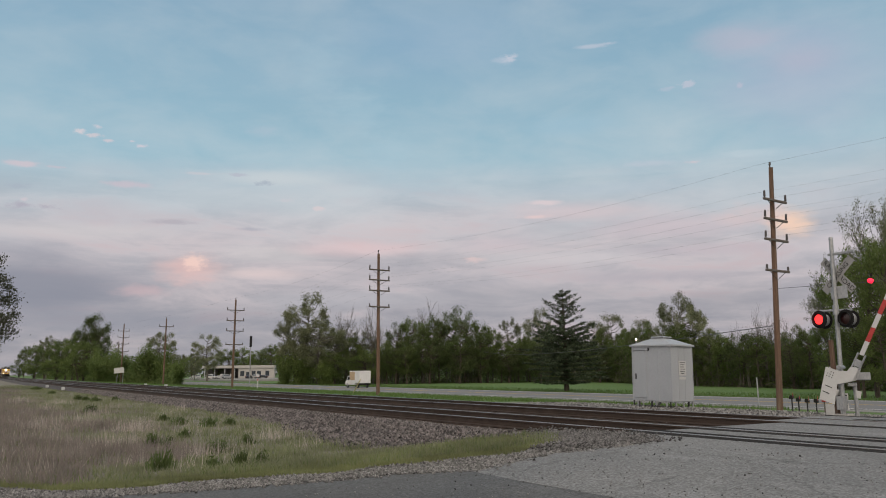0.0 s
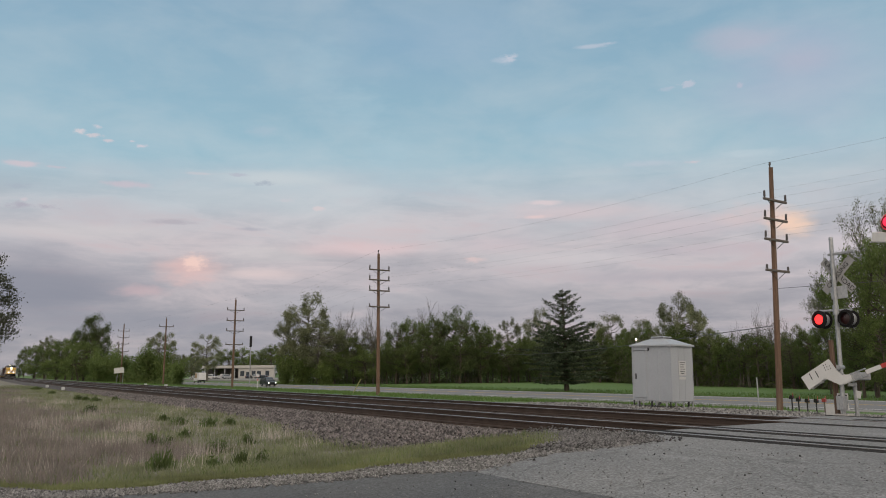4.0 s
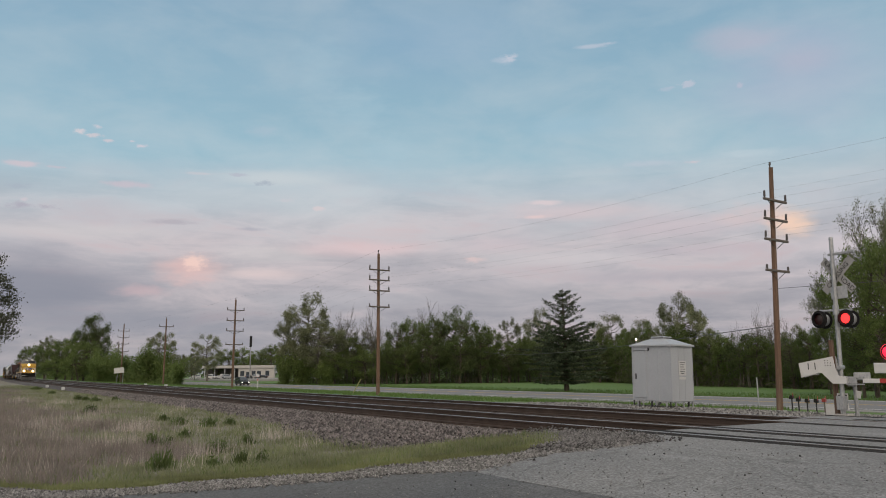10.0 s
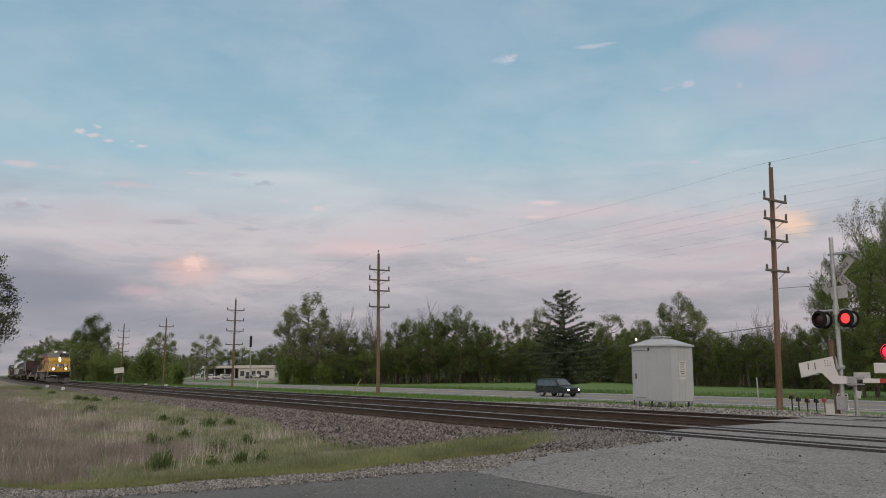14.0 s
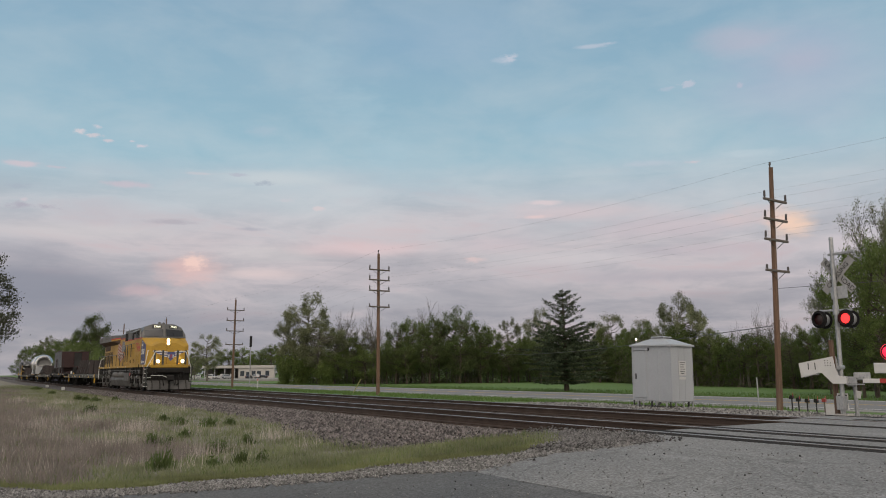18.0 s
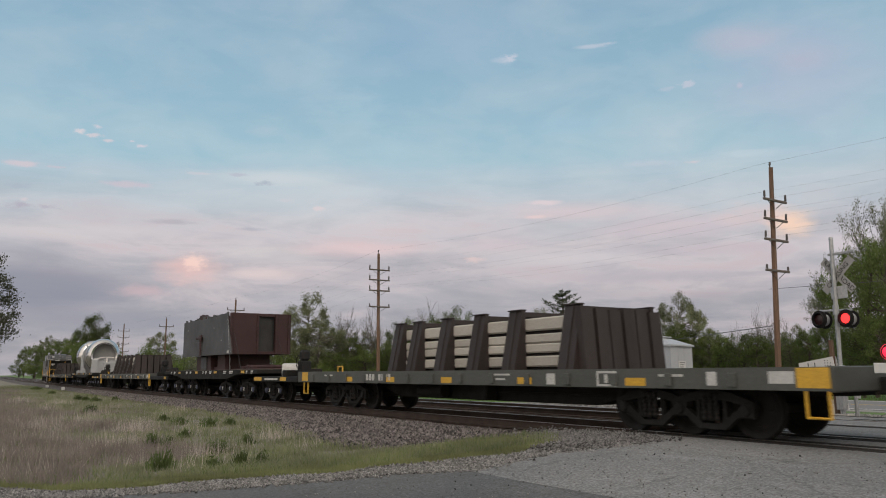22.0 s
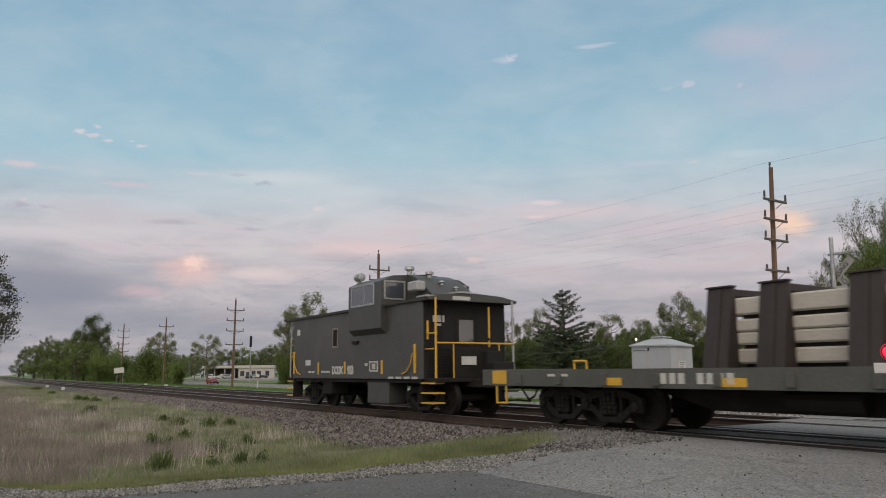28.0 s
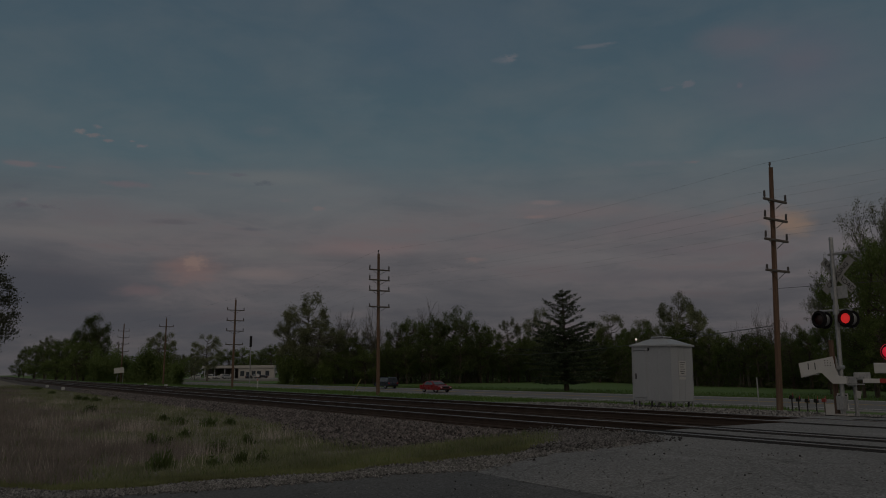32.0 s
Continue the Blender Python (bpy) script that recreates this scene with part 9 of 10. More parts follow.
def woods():
    rs = np.random.RandomState(3)
    edge = np.array([(-120, 29), (-108, 37), (-103, 46), (-100, 54), (-88, 57), (-74, 50), (-62, 46), (-52, 44), (-42, 41), (-32, 36), (-18, 33), (0, 31)], float)
    def band(edge, n, back):
        seg = np.diff(edge, axis=0)
        ln = np.linalg.norm(seg, axis=1)
        cum = np.concatenate([[0], np.cumsum(ln)])
        d = rs.uniform(0, cum[-1], n)
        i = np.clip(np.searchsorted(cum, d) - 1, 0, len(seg) - 1)
        p = edge[i] + seg[i] * ((d - cum[i]) / ln[i])[:, None]
        out = p - np.array([0.0, -12.3])
        out /= np.linalg.norm(out, axis=1)[:, None]
        return p + out * rs.uniform(1.5, back, (n, 1)), d
    p, d = band(edge, 190000, 16)
    dist = np.hypot(p[:, 0], p[:, 1] + 12.3)
    crest = (3.6 + 2.0 * np.abs(np.sin(d * 0.27)) ** 0.6 + 1.5 * np.abs(np.sin(d * 0.61 + 1)) ** 0.6 + 0.8 * np.abs(np.sin(d * 1.7 + 2)) ** 0.7) * dist / 105 * 0.60
    z = crest * rs.beta(1.3, 1.2, len(d))
    q = np.column_stack([p, z + 0.1])
    keep = rs.uniform(size=len(d))
    leaf_stuff("wood_foliage", q[keep < 0.30], np.full((keep < 0.30).sum(), 0.115), leaf_dark, "dense dark green foliage of the wood", 5)
    m = (keep >= 0.30) & (keep < 0.80)
    leaf_stuff("wood_foliage_light", q[m], np.full(m.sum(), 0.105), leaf_mid, "fresh green foliage of the wood", 6)
    m = (keep >= 0.80) & (z < crest * 0.8)
    leaf_stuff("undergrowth", q[m], np.full(m.sum(), 0.09), twig_mat, "brown twigs and undergrowth of the wood", 7)
    # brush that closes the wood's foot
    p, d = band(edge, 80000, 9)
    p += (np.random.RandomState(41).uniform(-1, 0.2, (len(p), 1))) * ((p - [0.0, -12.3]) / np.linalg.norm(p - [0.0, -12.3], axis=1)[:, None])
    dist = np.hypot(p[:, 0], p[:, 1] + 12.3)
    top = (1.7 + 0.7 * np.sin(d * 0.5) + 0.5 * np.sin(d * 1.37 + 1)) * dist / 105
    q = np.column_stack([p, np.abs(top) * rs.beta(1.0, 1.5, len(d)) - 0.05])
    pick = rs.uniform(size=len(d))
    m = pick < 0.5
    leaf_stuff("wood_brush", q[m], np.full(m.sum(), 0.095), leaf_dark, "dull green brush at the wood's foot", 42)
    m = (pick >= 0.5) & (pick < 0.8)
    leaf_stuff("twig_brush", q[m], np.full(m.sum(), 0.095), twig_mat, "brown twiggy brush at the wood's foot", 43)
    m = pick >= 0.8
    leaf_stuff("light_brush", q[m], np.full(m.sum(), 0.095), leaf_mid, "fresh green brush at the wood's foot", 44)
    # bare stems at the wood's edge
    s = Shape()
    rng = random.Random(4)
    pe, de = band(edge, 330, 5)
    for x, y in pe:
        h = rng.uniform(2.0, 4.0) * math.hypot(x, y + 12.3) / 105
        s.tube((x * 1.85, (y + 12.3) * 1.85 - 12.3, -1.45), (x * 1.85 + rng.uniform(-0.6, 0.6), (y + 12.3) * 1.85 - 12.3, h * 1.85 - 1.4), rng.uniform(0.07, 0.2), 0.03, 5, caps=False)
    tagged(new("wood_stems", s.mesh("wood_stems", bark_pale, sited=True)), "thin grey stems at the wood's edge", kind="stuff")
    # along the far side of the line, to the left
    x = -112 - 300 * rs.uniform(size=36000) ** 1.6
    y = 10.5 + 0.00107 * (-x - 50) ** 1.5 + rs.uniform(0, 14, len(x)) * (-x / 200)
    h = (1.3 + 0.9 * np.sin(x * 0.21) + 0.7 * np.sin(x * 0.077 + 2)) * (-x / 120) + 0.9
    q = np.column_stack([x, y, np.abs(h) * rs.beta(1.3, 1.2, len(x))])
    open_side = np.degrees(np.arctan2(y + 12.276, -x)) < 12.72 - 0.9
    q, x = q[open_side], x[open_side]
    leaf_stuff("trackside_thicket", q, 0.13 + 0.0005 * (-x), leaf_mid, "green thicket along the far side of the line", 8, 1.4)
    # distant treeline closing the plain
    a = rs.uniform(-0.55, 0.62, 22000)
    r = rs.uniform(260, 340, len(a)) + 120 * (a < -0.15)
    th = math.radians(151.94) - a
    x, y = r * np.cos(th), -12.3 + r * np.sin(th)
    h = 7.0 + 2.0 * np.sin(a * 60) + 1.6 * np.sin(a * 143 + 1)
    ok = y > 14 + 0.00107 * np.maximum(0, -x - 50) ** 1.5
    q = np.column_stack([x, y, h * rs.beta(1.3, 1.2, len(a))])[ok]
    leaf_stuff("distant_woods", q, np.full(len(q), 0.75), far_leaf, "distant low woods on the plain", 9)


woods()

# ---- grass, weeds and stones ----
def blades(name, xy, height, width, mat, label, seed, lean=0.35, base=None):
    n = len(xy)
    rs = np.random.RandomState(seed)
    z0 = np.array([land(x, y) for x, y in xy]) if base is None else base
    th = rs.uniform(0, 6.283, n)
    h = height * rs.uniform(0.55, 1.25, n)
    w = width * rs.uniform(0.7, 1.3, n)
    b0 = np.column_stack([xy[:, 0] - np.sin(th) * w, xy[:, 1] + np.cos(th) * w, z0 - 0.02])
    b1 = np.column_stack([xy[:, 0] + np.sin(th) * w, xy[:, 1] - np.cos(th) * w, z0 - 0.02])
    ph = rs.uniform(0, 6.283, n)
    le = rs.normal(0, lean, n) * h
    tip = np.column_stack([xy[:, 0] + np.cos(ph) * le, xy[:, 1] + np.sin(ph) * le, z0 + h])
    return soup(name, np.stack([b0, b1, tip], 1).reshape(-1, 3), 3, mat, label, "grass")


def field_points(n, seed, x_far=-150.0, x_near=-14.2):
    """Points over the weedy field, thick near the road and thinner with distance."""
    rs = np.random.RandomState(seed)
    u = rs.uniform(size=n)
    x = x_near - (x_near - x_far) * u ** 2.0
    y0 = -12.6 - 0.0 * x
    x = np.where(x > -15.4, x - 0.0, x)
    y1 = np.array([toe(q) + 0.3 + 0.25 * noise.noise((q * 0.5, 3.0, 1.0)) + bend(q) for q in x])
    y = y0 + (y1 - y0) * rs.uniform(size=n)
    # most stalks stand in tufts
    k = n // 13
    pick = rs.randint(0, k, n)
    tuft = rs.uniform(size=n) < 0.72
    spread = rs.normal(0, 0.09, (n, 2)) * (1 + (-x[pick] / 40))[:, None]
    x = np.where(tuft, x[pick] + spread[:, 0], x)
    y = np.where(tuft, y[pick] + spread[:, 1], y)
    return np.column_stack([x, y])


def patch(p, s, k=0.0):
    return np.array([noise.noise((x * s, y * s, k)) for x, y in p])


def smooth_array(a, b, v):
    return np.clip((v - a) / (b - a), 0.0, 1.0)


def field():
    p = field_points(90000, 1, x_near=-12.6)
    p = p[p[:, 0] < verge_x(p[:, 1]) - 0.3]
    n1, n2 = patch(p, 0.22, 1.0), patch(p, 0.7, 5.0)
    near_bed = p[:, 1] > -5.6 + 0.4 * n2
    dry = (n1 + 0.5 * n2 + 0.20 * (-(p[:, 1] + 8.0)) - 0.35 * near_bed) > 0.02
    dry &= p[:, 0] < -17.0 - 1.1 * (p[:, 1] + 8.6)
    d = p[dry]
    blades("dry_grass", d, np.where(n1[dry] > 0, 0.27, 0.20), 0.009, grass_dry, "dry tan grass in the field", 11, 0.7)
    g = p[~dry]
    blades("pale_grass", g, np.full(len(g), 0.12), 0.011, grass_pale, "pale green short grass in the field", 12, 0.7)
    m = (np.random.RandomState(5).uniform(size=len(p)) < 0.25) & (n2 > -0.1)
    blades("green_grass", p[m] + 0.05, np.full(m.sum(), 0.15), 0.011, grass_green, "green grass among the dry stalks", 13, 0.6)
    # bleached upright stalks in loose groups, thickest towards the road
    rs = np.random.RandomState(31)
    c = field_points(420, 32, x_far=-60.0, x_near=-13.6)
    q = c[rs.randint(0, len(c), 5200)] + rs.normal(0, 0.26, (5200, 2))
    edge = np.interp(q[:, 1], [-11.6, -10.3, -9.0, -7.4, -6.1, -5.0], [-16.4, -15.7, -15.4, -16.2, -18.2, -20.0])
    q = q[(q[:, 0] < edge) & (q[:, 1] < np.array([toe(v) - 0.3 for v in q[:, 0]]))]
    blades("bleached_stalks", q, np.full(len(q), 0.36), 0.005, stalk_pale, "bleached thin stalks standing in the field", 33, 0.4)
    # bright fringe along the road and the tongue by the ballast
    rs = np.random.RandomState(8)
    y = rs.uniform(-12.8, -2.6, 52000)
    edge = verge_x(y)
    x = edge + 0.12 * np.sin(y * 2.3) + 0.1 * np.sin(y * 5.1) - np.abs(rs.normal(0, 0.45 + 0.5 * smooth_array(-9.5, -5.5, y), len(y)))
    keep = y < -2.9
    blades("verge_grass", np.column_stack([x, y])[keep], np.full(keep.sum(), 0.060), 0.014, grass_verge, "short green verge grass along the road", 14, 0.8)
    x = -12.5 - np.abs(rs.normal(0, 2.4, 6000))
    y = -3.5 + (x + 12.5) * 0.02 - np.abs(rs.normal(0, 0.8, 6000))
    blades("verge_grass_bank", np.column_stack([x, y]), np.full(6000, 0.075), 0.012, grass_verge, "short green grass tongue by the ballast", 15, 0.8)
    # grass strip between the tracks and the highway, and the far field's edge
    x = -42 - 170 * rs.uniform(size=22000) ** 1.4
    y = 9.0 + 27.0 * rs.uniform(size=22000) + np.array([bend(q) for q in x])
    blades("highway_verge", np.column_stack([x, y]), np.full(22000, 0.22), 0.03, grass_bright, "bright green verge between track and highway", 16)
    x = -30 - 190 * rs.uniform(size=20000)
    y = 53.8 + 16 * rs.uniform(size=20000) ** 2
    blades("meadow_edge", np.column_stack([x, y]), np.full(20000, 0.26), 0.04, grass_bright, "rough meadow grass beyond the highway", 17)


field()


def weed(x, y, r, h):
    """A clump of upright green blades and leaves in the field."""
    rng = random.Random(int(x * 31 + y * 17))
    ob = thing("weed_clump", "upright green weed clump in the dry field", "weed", pose(x, y, land(x, y)), "weeds in the field")
    v = []
    wide = 0.010 + 0.0004 * -x
    for _ in range(int(170 * max(0.7, r / 0.3))):
        a, rr = rng.uniform(0, 6.28), abs(rng.gauss(0, r * 0.5))
        p = Vector((math.cos(a) * rr, math.sin(a) * rr, -0.02))
        out = Vector((math.cos(a), math.sin(a), 0)) * rng.uniform(0.0, 0.4) * h + Vector((rng.gauss(0, 0.1), rng.gauss(0, 0.1), 0)) * h
        tip = p + out + Vector((0, 0, 1.25 * h * rng.uniform(0.4, 1.05) * (1.1 - 0.5 * rr / r)))
        s = Vector((rng.gauss(0, 1), rng.gauss(0, 1), 0)).normalized() * wide
        v += [p - s, p + s, tip]
    n = len(v) // 3
    tagged(part("foliage", flat_mesh("foliage", v, [(3 * i, 3 * i + 1, 3 * i + 2) for i in range(n)], weed_green, False), None, ob), kind="stuff")
    pts = [Vector((rng.gauss(0, r * 0.38), rng.gauss(0, r * 0.38), abs(rng.gauss(h * 0.4, h * 0.22)) + 0.02)) for _ in range(int(120 * max(0.5, r / 0.4)))]
    part("leaves", leaf_mesh("leaves", pts, 0.035 + 0.0006 * -x, weed_green, rng, 0.6), None, ob)


weed_green = leafy("weed_leaves", (0.080, 0.116, 0.038), (0.118, 0.152, 0.058))
for row in ((-39.4, -7.2, 0.36, 0.38), (-56.6, -4.8, 0.34, 0.36), (-58.2, -5.1, 0.30, 0.36), (-61.1, -5.2, 0.30, 0.36), (-57.9, -3.5, 0.28, 0.3), (-105.0, -4.2, 0.6, 0.4), (-31.7, -5.9, 0.24, 0.28), (-29.3, -5.9, 0.32, 0.30),
            (-28.1, -5.3, 0.34, 0.36), (-28.3, -4.6, 0.20, 0.3), (-22.4, -8.0, 0.26, 0.40), (-21.6, -7.8, 0.22, 0.34), (-19.9, -7.1, 0.32, 0.40), (-21.6, -6.0, 0.22, 0.30), (-16.8, -8.9, 0.30, 0.44), (-16.0, -8.2, 0.16, 0.26),
            (-16.0, -7.7, 0.16, 0.36), (-17.2, -7.0, 0.18, 0.26), (-24.5, -6.8, 0.2, 0.26), (-80.0, -5.0, 0.4, 0.34)):
    weed(row[0], row[1], row[2] * 0.9, row[3] * 0.78)


def scatter_stones(name, pts, lo, hi, mat, label, seed):
    """Angular stones as joined loose pieces."""
    rs = np.random.RandomState(seed)
    n = len(pts)
    base = np.array([(1, 0, 0), (-0.5, 0.85, 0), (-0.5, -0.85, 0), (0.15, 0.1, 0.8), (-0.1, -0.1, -0.7)])
    tri = np.array([(0, 1, 3), (1, 2, 3), (2, 0, 3), (1, 0, 4), (2, 1, 4), (0, 2, 4)])
    sc = rs.uniform(lo, hi, (n, 1, 1)) * rs.uniform(0.6, 1.4, (n, 5, 3))
    th = rs.uniform(0, 6.283, n)
    v = base[None] * sc
    c, s = np.cos(th)[:, None], np.sin(th)[:, None]
    v = np.stack([v[..., 0] * c - v[..., 1] * s, v[..., 0] * s + v[..., 1] * c, v[..., 2]], -1) + np.asarray(pts)[:, None, :]
    f = (tri[None] + (np.arange(n) * 5)[:, None, None]).reshape(-1, 3)
    me = bpy.data.meshes.new(name)
    me.vertices.add(5 * n)
    me.vertices.foreach_set("co", v.astype(np.float32).ravel())
    me.loops.add(3 * len(f))
    me.loops.foreach_set("vertex_index", f.ravel())
    me.polygons.add(len(f))
    me.polygons.foreach_set("loop_start", np.arange(0, 3 * len(f), 3))
    me.polygons.foreach_set("loop_total", np.full(len(f), 3))
    me.materials.append(mat)
    me.transform(SITE)
    me.update(calc_edges=True)
    return tagged(new(name, me), label, "stones", kind="stuff")


def bed_z(y):
    prof = [(-3.6, -0.04), (-3.1, 0.05), (-2.5, 0.17), (-1.9, 0.285), (-1.35, 0.29), (-0.4, 0.27), (2.13, 0.25), (5.7, 0.285), (6.2, 0.27), (7.0, 0.13), (7.7, 0.04)]
    return float(np.interp(y, [a for a, _ in prof], [b for _, b in prof]))


def stones():
    rs = np.random.RandomState(21)
    x = -13.4 - 75 * rs.uniform(size=34000) ** 1.8
    y = rs.uniform(-3.5, -1.25, len(x))
    pts = [(a, slope_y(a, b) + bend(a), bed_z(b) + 0.012) for a, b in zip(x, y)]
    scatter_stones("ballast_stones", pts, 0.022, 0.055, stone_mat, "crushed brown-grey ballast stones", 22)
    x = -13.6 - 50 * rs.uniform(size=8000) ** 1.6
    y = np.concatenate([rs.uniform(-0.6, 0.6, 3000), rs.uniform(1.2, 3.2, 3500), rs.uniform(3.7, 4.8, 1500)])
    scatter_stones("ballast_stones_between", [(a, b + bend(a), bed_z(b) + 0.012) for a, b in zip(x, y)], 0.022, 0.05, stone_mat, "ballast stones between the rails", 23)
    # gravel spilt along the road edge and the crossing's corner
    y = rs.uniform(-12.5, -2.3, 15000)
    x = np.array([edge_x(q) for q in y]) + 0.15 + (verge_x(y) - 0.25 - np.array([edge_x(q) for q in y])) * rs.beta(1.1, 1.4, len(y)) - 0.1 * rs.normal(size=len(y))
    scatter_stones("verge_gravel", [(a, b, (road_z(b) if a > edge_x(b) else land(a, b)) + 0.012) for a, b in zip(x, y)], 0.010, 0.028, pale_stone, "pale loose gravel along the asphalt edge", 24)
    x = np.minimum(rs.normal(-12.9, 0.8, 7000), -11.4 - np.abs(rs.normal(0, 0.25, 7000)))
    y = rs.normal(-2.75, 0.5, 7000) + (x + 12.9) * -0.3
    scatter_stones("spilt_gravel", [(a, b, max(land(a, b), road_z(b)) + 0.02) for a, b in zip(x, y)], 0.012, 0.034, grey_stone, "ballast spilt over the road edge", 25)
    # crumbs of asphalt on the road
    x = rs.uniform(-11.2, -3, 90)
    y = rs.uniform(-8.5, -2.3, 90)
    scatter_stones("asphalt_crumbs", [(a, b, road_z(b) + 0.015) for a, b in zip(x, y)], 0.006, 0.018, black_stone, "small dark stones on the asphalt", 26)
    scatter_stones("road_grit", [(a, b, road_z(b) + 0.013) for a, b in zip(rs.uniform(-11.4, -3, 1500), rs.uniform(-9.5, -2.2, 1500))], 0.005, 0.014, pale_stone, "pale grit on the asphalt", 28)
    x = rs.uniform(-38, -16.5, 11000)
    y = rs.uniform(7.1, 17.0, 11000)
    scatter_stones("pad_stones", [(a, b, land(a, b) + 0.05) for a, b in zip(x, y)], 0.03, 0.09, pale_stone, "pale crushed stone round the hut", 27)


stones()


# ---- ties ----
def ties():
    mesh = Shape().soft_box(-0.115, 0.115, -1.30, 1.30, -0.18, 0.0, 0.012).mesh("tie", tie_mat)
    bed_ob = bpy.data.objects["ballast_bed"]
    rng = random.Random(9)
    for i in range(150):
        x = -14.6 - i * 0.53
        part("tie", mesh, None, bed_ob, m=pose(*(SITE @ Vector((x, bend(x) + rng.uniform(-0.03, 0.03), 0.306))), 0, 0, rng.uniform(-0.8, 0.8)))
    s = Shape()
    for i in range(260):
        x = -14.6 - i * 0.53
        s.box(x - 0.115, x + 0.115, 2.97 + bend(x), 5.57 + bend(x), 0.15, 0.306)
    for i in range(150, 420):
        x = -14.6 - i * 0.53
        s.box(x - 0.115, x + 0.115, -1.3 + bend(x), 1.3 + bend(x), 0.15, 0.306)
    far = new("far_ties", s.mesh("far_ties", tie_mat, sited=True))
    far.parent = bed_ob
    tagged(far, "creosoted ties of the far track", kind="stuff")


ties()


# ---- far buildings and roadside things ----
def far_places():
    wall_white = surf("white_building_wall", (0.44, 0.43, 0.40), (0.36, 0.35, 0.33), 0.3, 6, 0.7, bump=0.05)
    m = pose(-380.5, 93.8, -0.75, 0, 0, 74.4)
    ob = thing("service_station", "low cream service station with a long flat white canopy", "building", m)
    part("wall", Shape().soft_box(0.0, 14.6, -1.5, 8, 0, 4.4, 0.05), wall_white, ob)
    part("canopy", Shape().soft_box(-14.6, 15.0, -2.2, 8.4, 4.2, 5.3, 0.06), wall_white, ob, "white flat canopy on posts")
    for x in (-13.5, -9.5, -5.5, -1.5):
        part("canopy_post", Shape().soft_box(x - 0.15, x + 0.15, -1.6, -1.3, 0, 4.25, 0.02), galv, ob)
    for x in (-11.0, -7.0, -3.0):
        part("fuel_pump", Shape().soft_box(x - 0.5, x + 0.5, 0.6, 1.4, 0, 1.9, 0.05), sign_white, ob)
    for x in (0.8, 5.4, 7.6, 11.0):
        wnd = part("window", Shape().box(x, x + 1.6, -1.53, -1.49, 1.0, 3.0), screen_mat, ob)
        part("frame", Shape().soft_box(x - 0.1, x + 1.7, -1.56, -1.53, 3.0, 3.12, 0.01).soft_box(x - 0.1, x + 1.7, -1.56, -1.53, 0.88, 1.0, 0.01), galv, wnd)
    part("door", Shape().soft_box(3.2, 4.4, -1.54, -1.48, 0.0, 2.6, 0.01), screen_mat, ob)
    # dark wall behind the pumps: the canopy's shade is put into its colour
    part("back_wall", Shape().soft_box(-14.0, -0.1, 7.6, 8.0, 0, 4.3, 0.03), surf("shade_painted_block_wall", (0.10, 0.10, 0.10), None, 0.5, 6), ob)
    h = thing("house", "small white house half hidden in the wood", "house", pose(-204.4, 103.0, -1.4, 0, 0, 55) @ Matrix.Scale(1.85, 4))
    part("wall", Shape().soft_box(-1.5, 1.5, -1.2, 1.2, 0, 1.5, 0.03), wall_white, h)
    part("roof", Shape().prism([(-1.4, 1.45), (0, 2.1), (1.4, 1.45)], "x", -1.65, 1.65), surf("grey_shingle", (0.2, 0.2, 0.21), None, 1, 10, 0.9), h)
    wd = part("window", Shape().box(-0.4, 0.3, -1.225, -1.19, 0.5, 1.1), screen_mat, h)
    part("frame", Shape().box(-0.46, 0.36, -1.235, -1.225, 1.1, 1.16).box(-0.46, 0.36, -1.235, -1.225, 0.44, 0.5), galv, wd)
    sp = thing("signal_post", "tall dark railway signal on a thin mast", "railway signal", pose(-222.4, 52.5, -0.7) @ Matrix.Scale(1.5, 4))
    part("mast", Shape().tube((0, 0, -0.2), (0, 0, 7.0), 0.09, n=8), galv, sp)
    part("signal_head", Shape().soft_box(-0.18, 0.18, -0.18, 0.18, 5.7, 7.5, 0.03), black_paint, sp)
    sg = thing("lineside_sign", "pale blank board on two posts beside the line", "sign", pose(-192.0, 17.5, -0.2, 0, 0, 60) @ Matrix.Scale(1.3, 4))
    part("panel", Shape().soft_box(-0.75, 0.75, -0.02, 0.02, 1.55, 2.35, 0.01, pose(0, 0, 0, 0, -6, 0)), sign_white, sg)
    for x in (-0.45, 0.45):
        part("post", Shape().tube((x, 0, -0.2), (x, 0, 1.6), 0.04, n=6), galv, sg)
    for x, y in ((-118.9, -2.6), (-98.0, -2.7), (-118.6, 8.6), (-106.2, 8.7)):
        part("cap", Shape().soft_box(-0.16, 0.16, -0.16, 0.16, 0.0, 0.30, 0.04), sign_white, thing("track_marker", "small white marker box beside the track", "marker", pose(x, y + bend(x), 0.12)))


far_places()
apron = Shape().box(-420, -310, 74, 150, -1.5, -0.76)
tagged(new("station_apron", apron.mesh("station_apron", shoulder_mat, sited=True)), "pale paved yard of the service station", kind="structure")


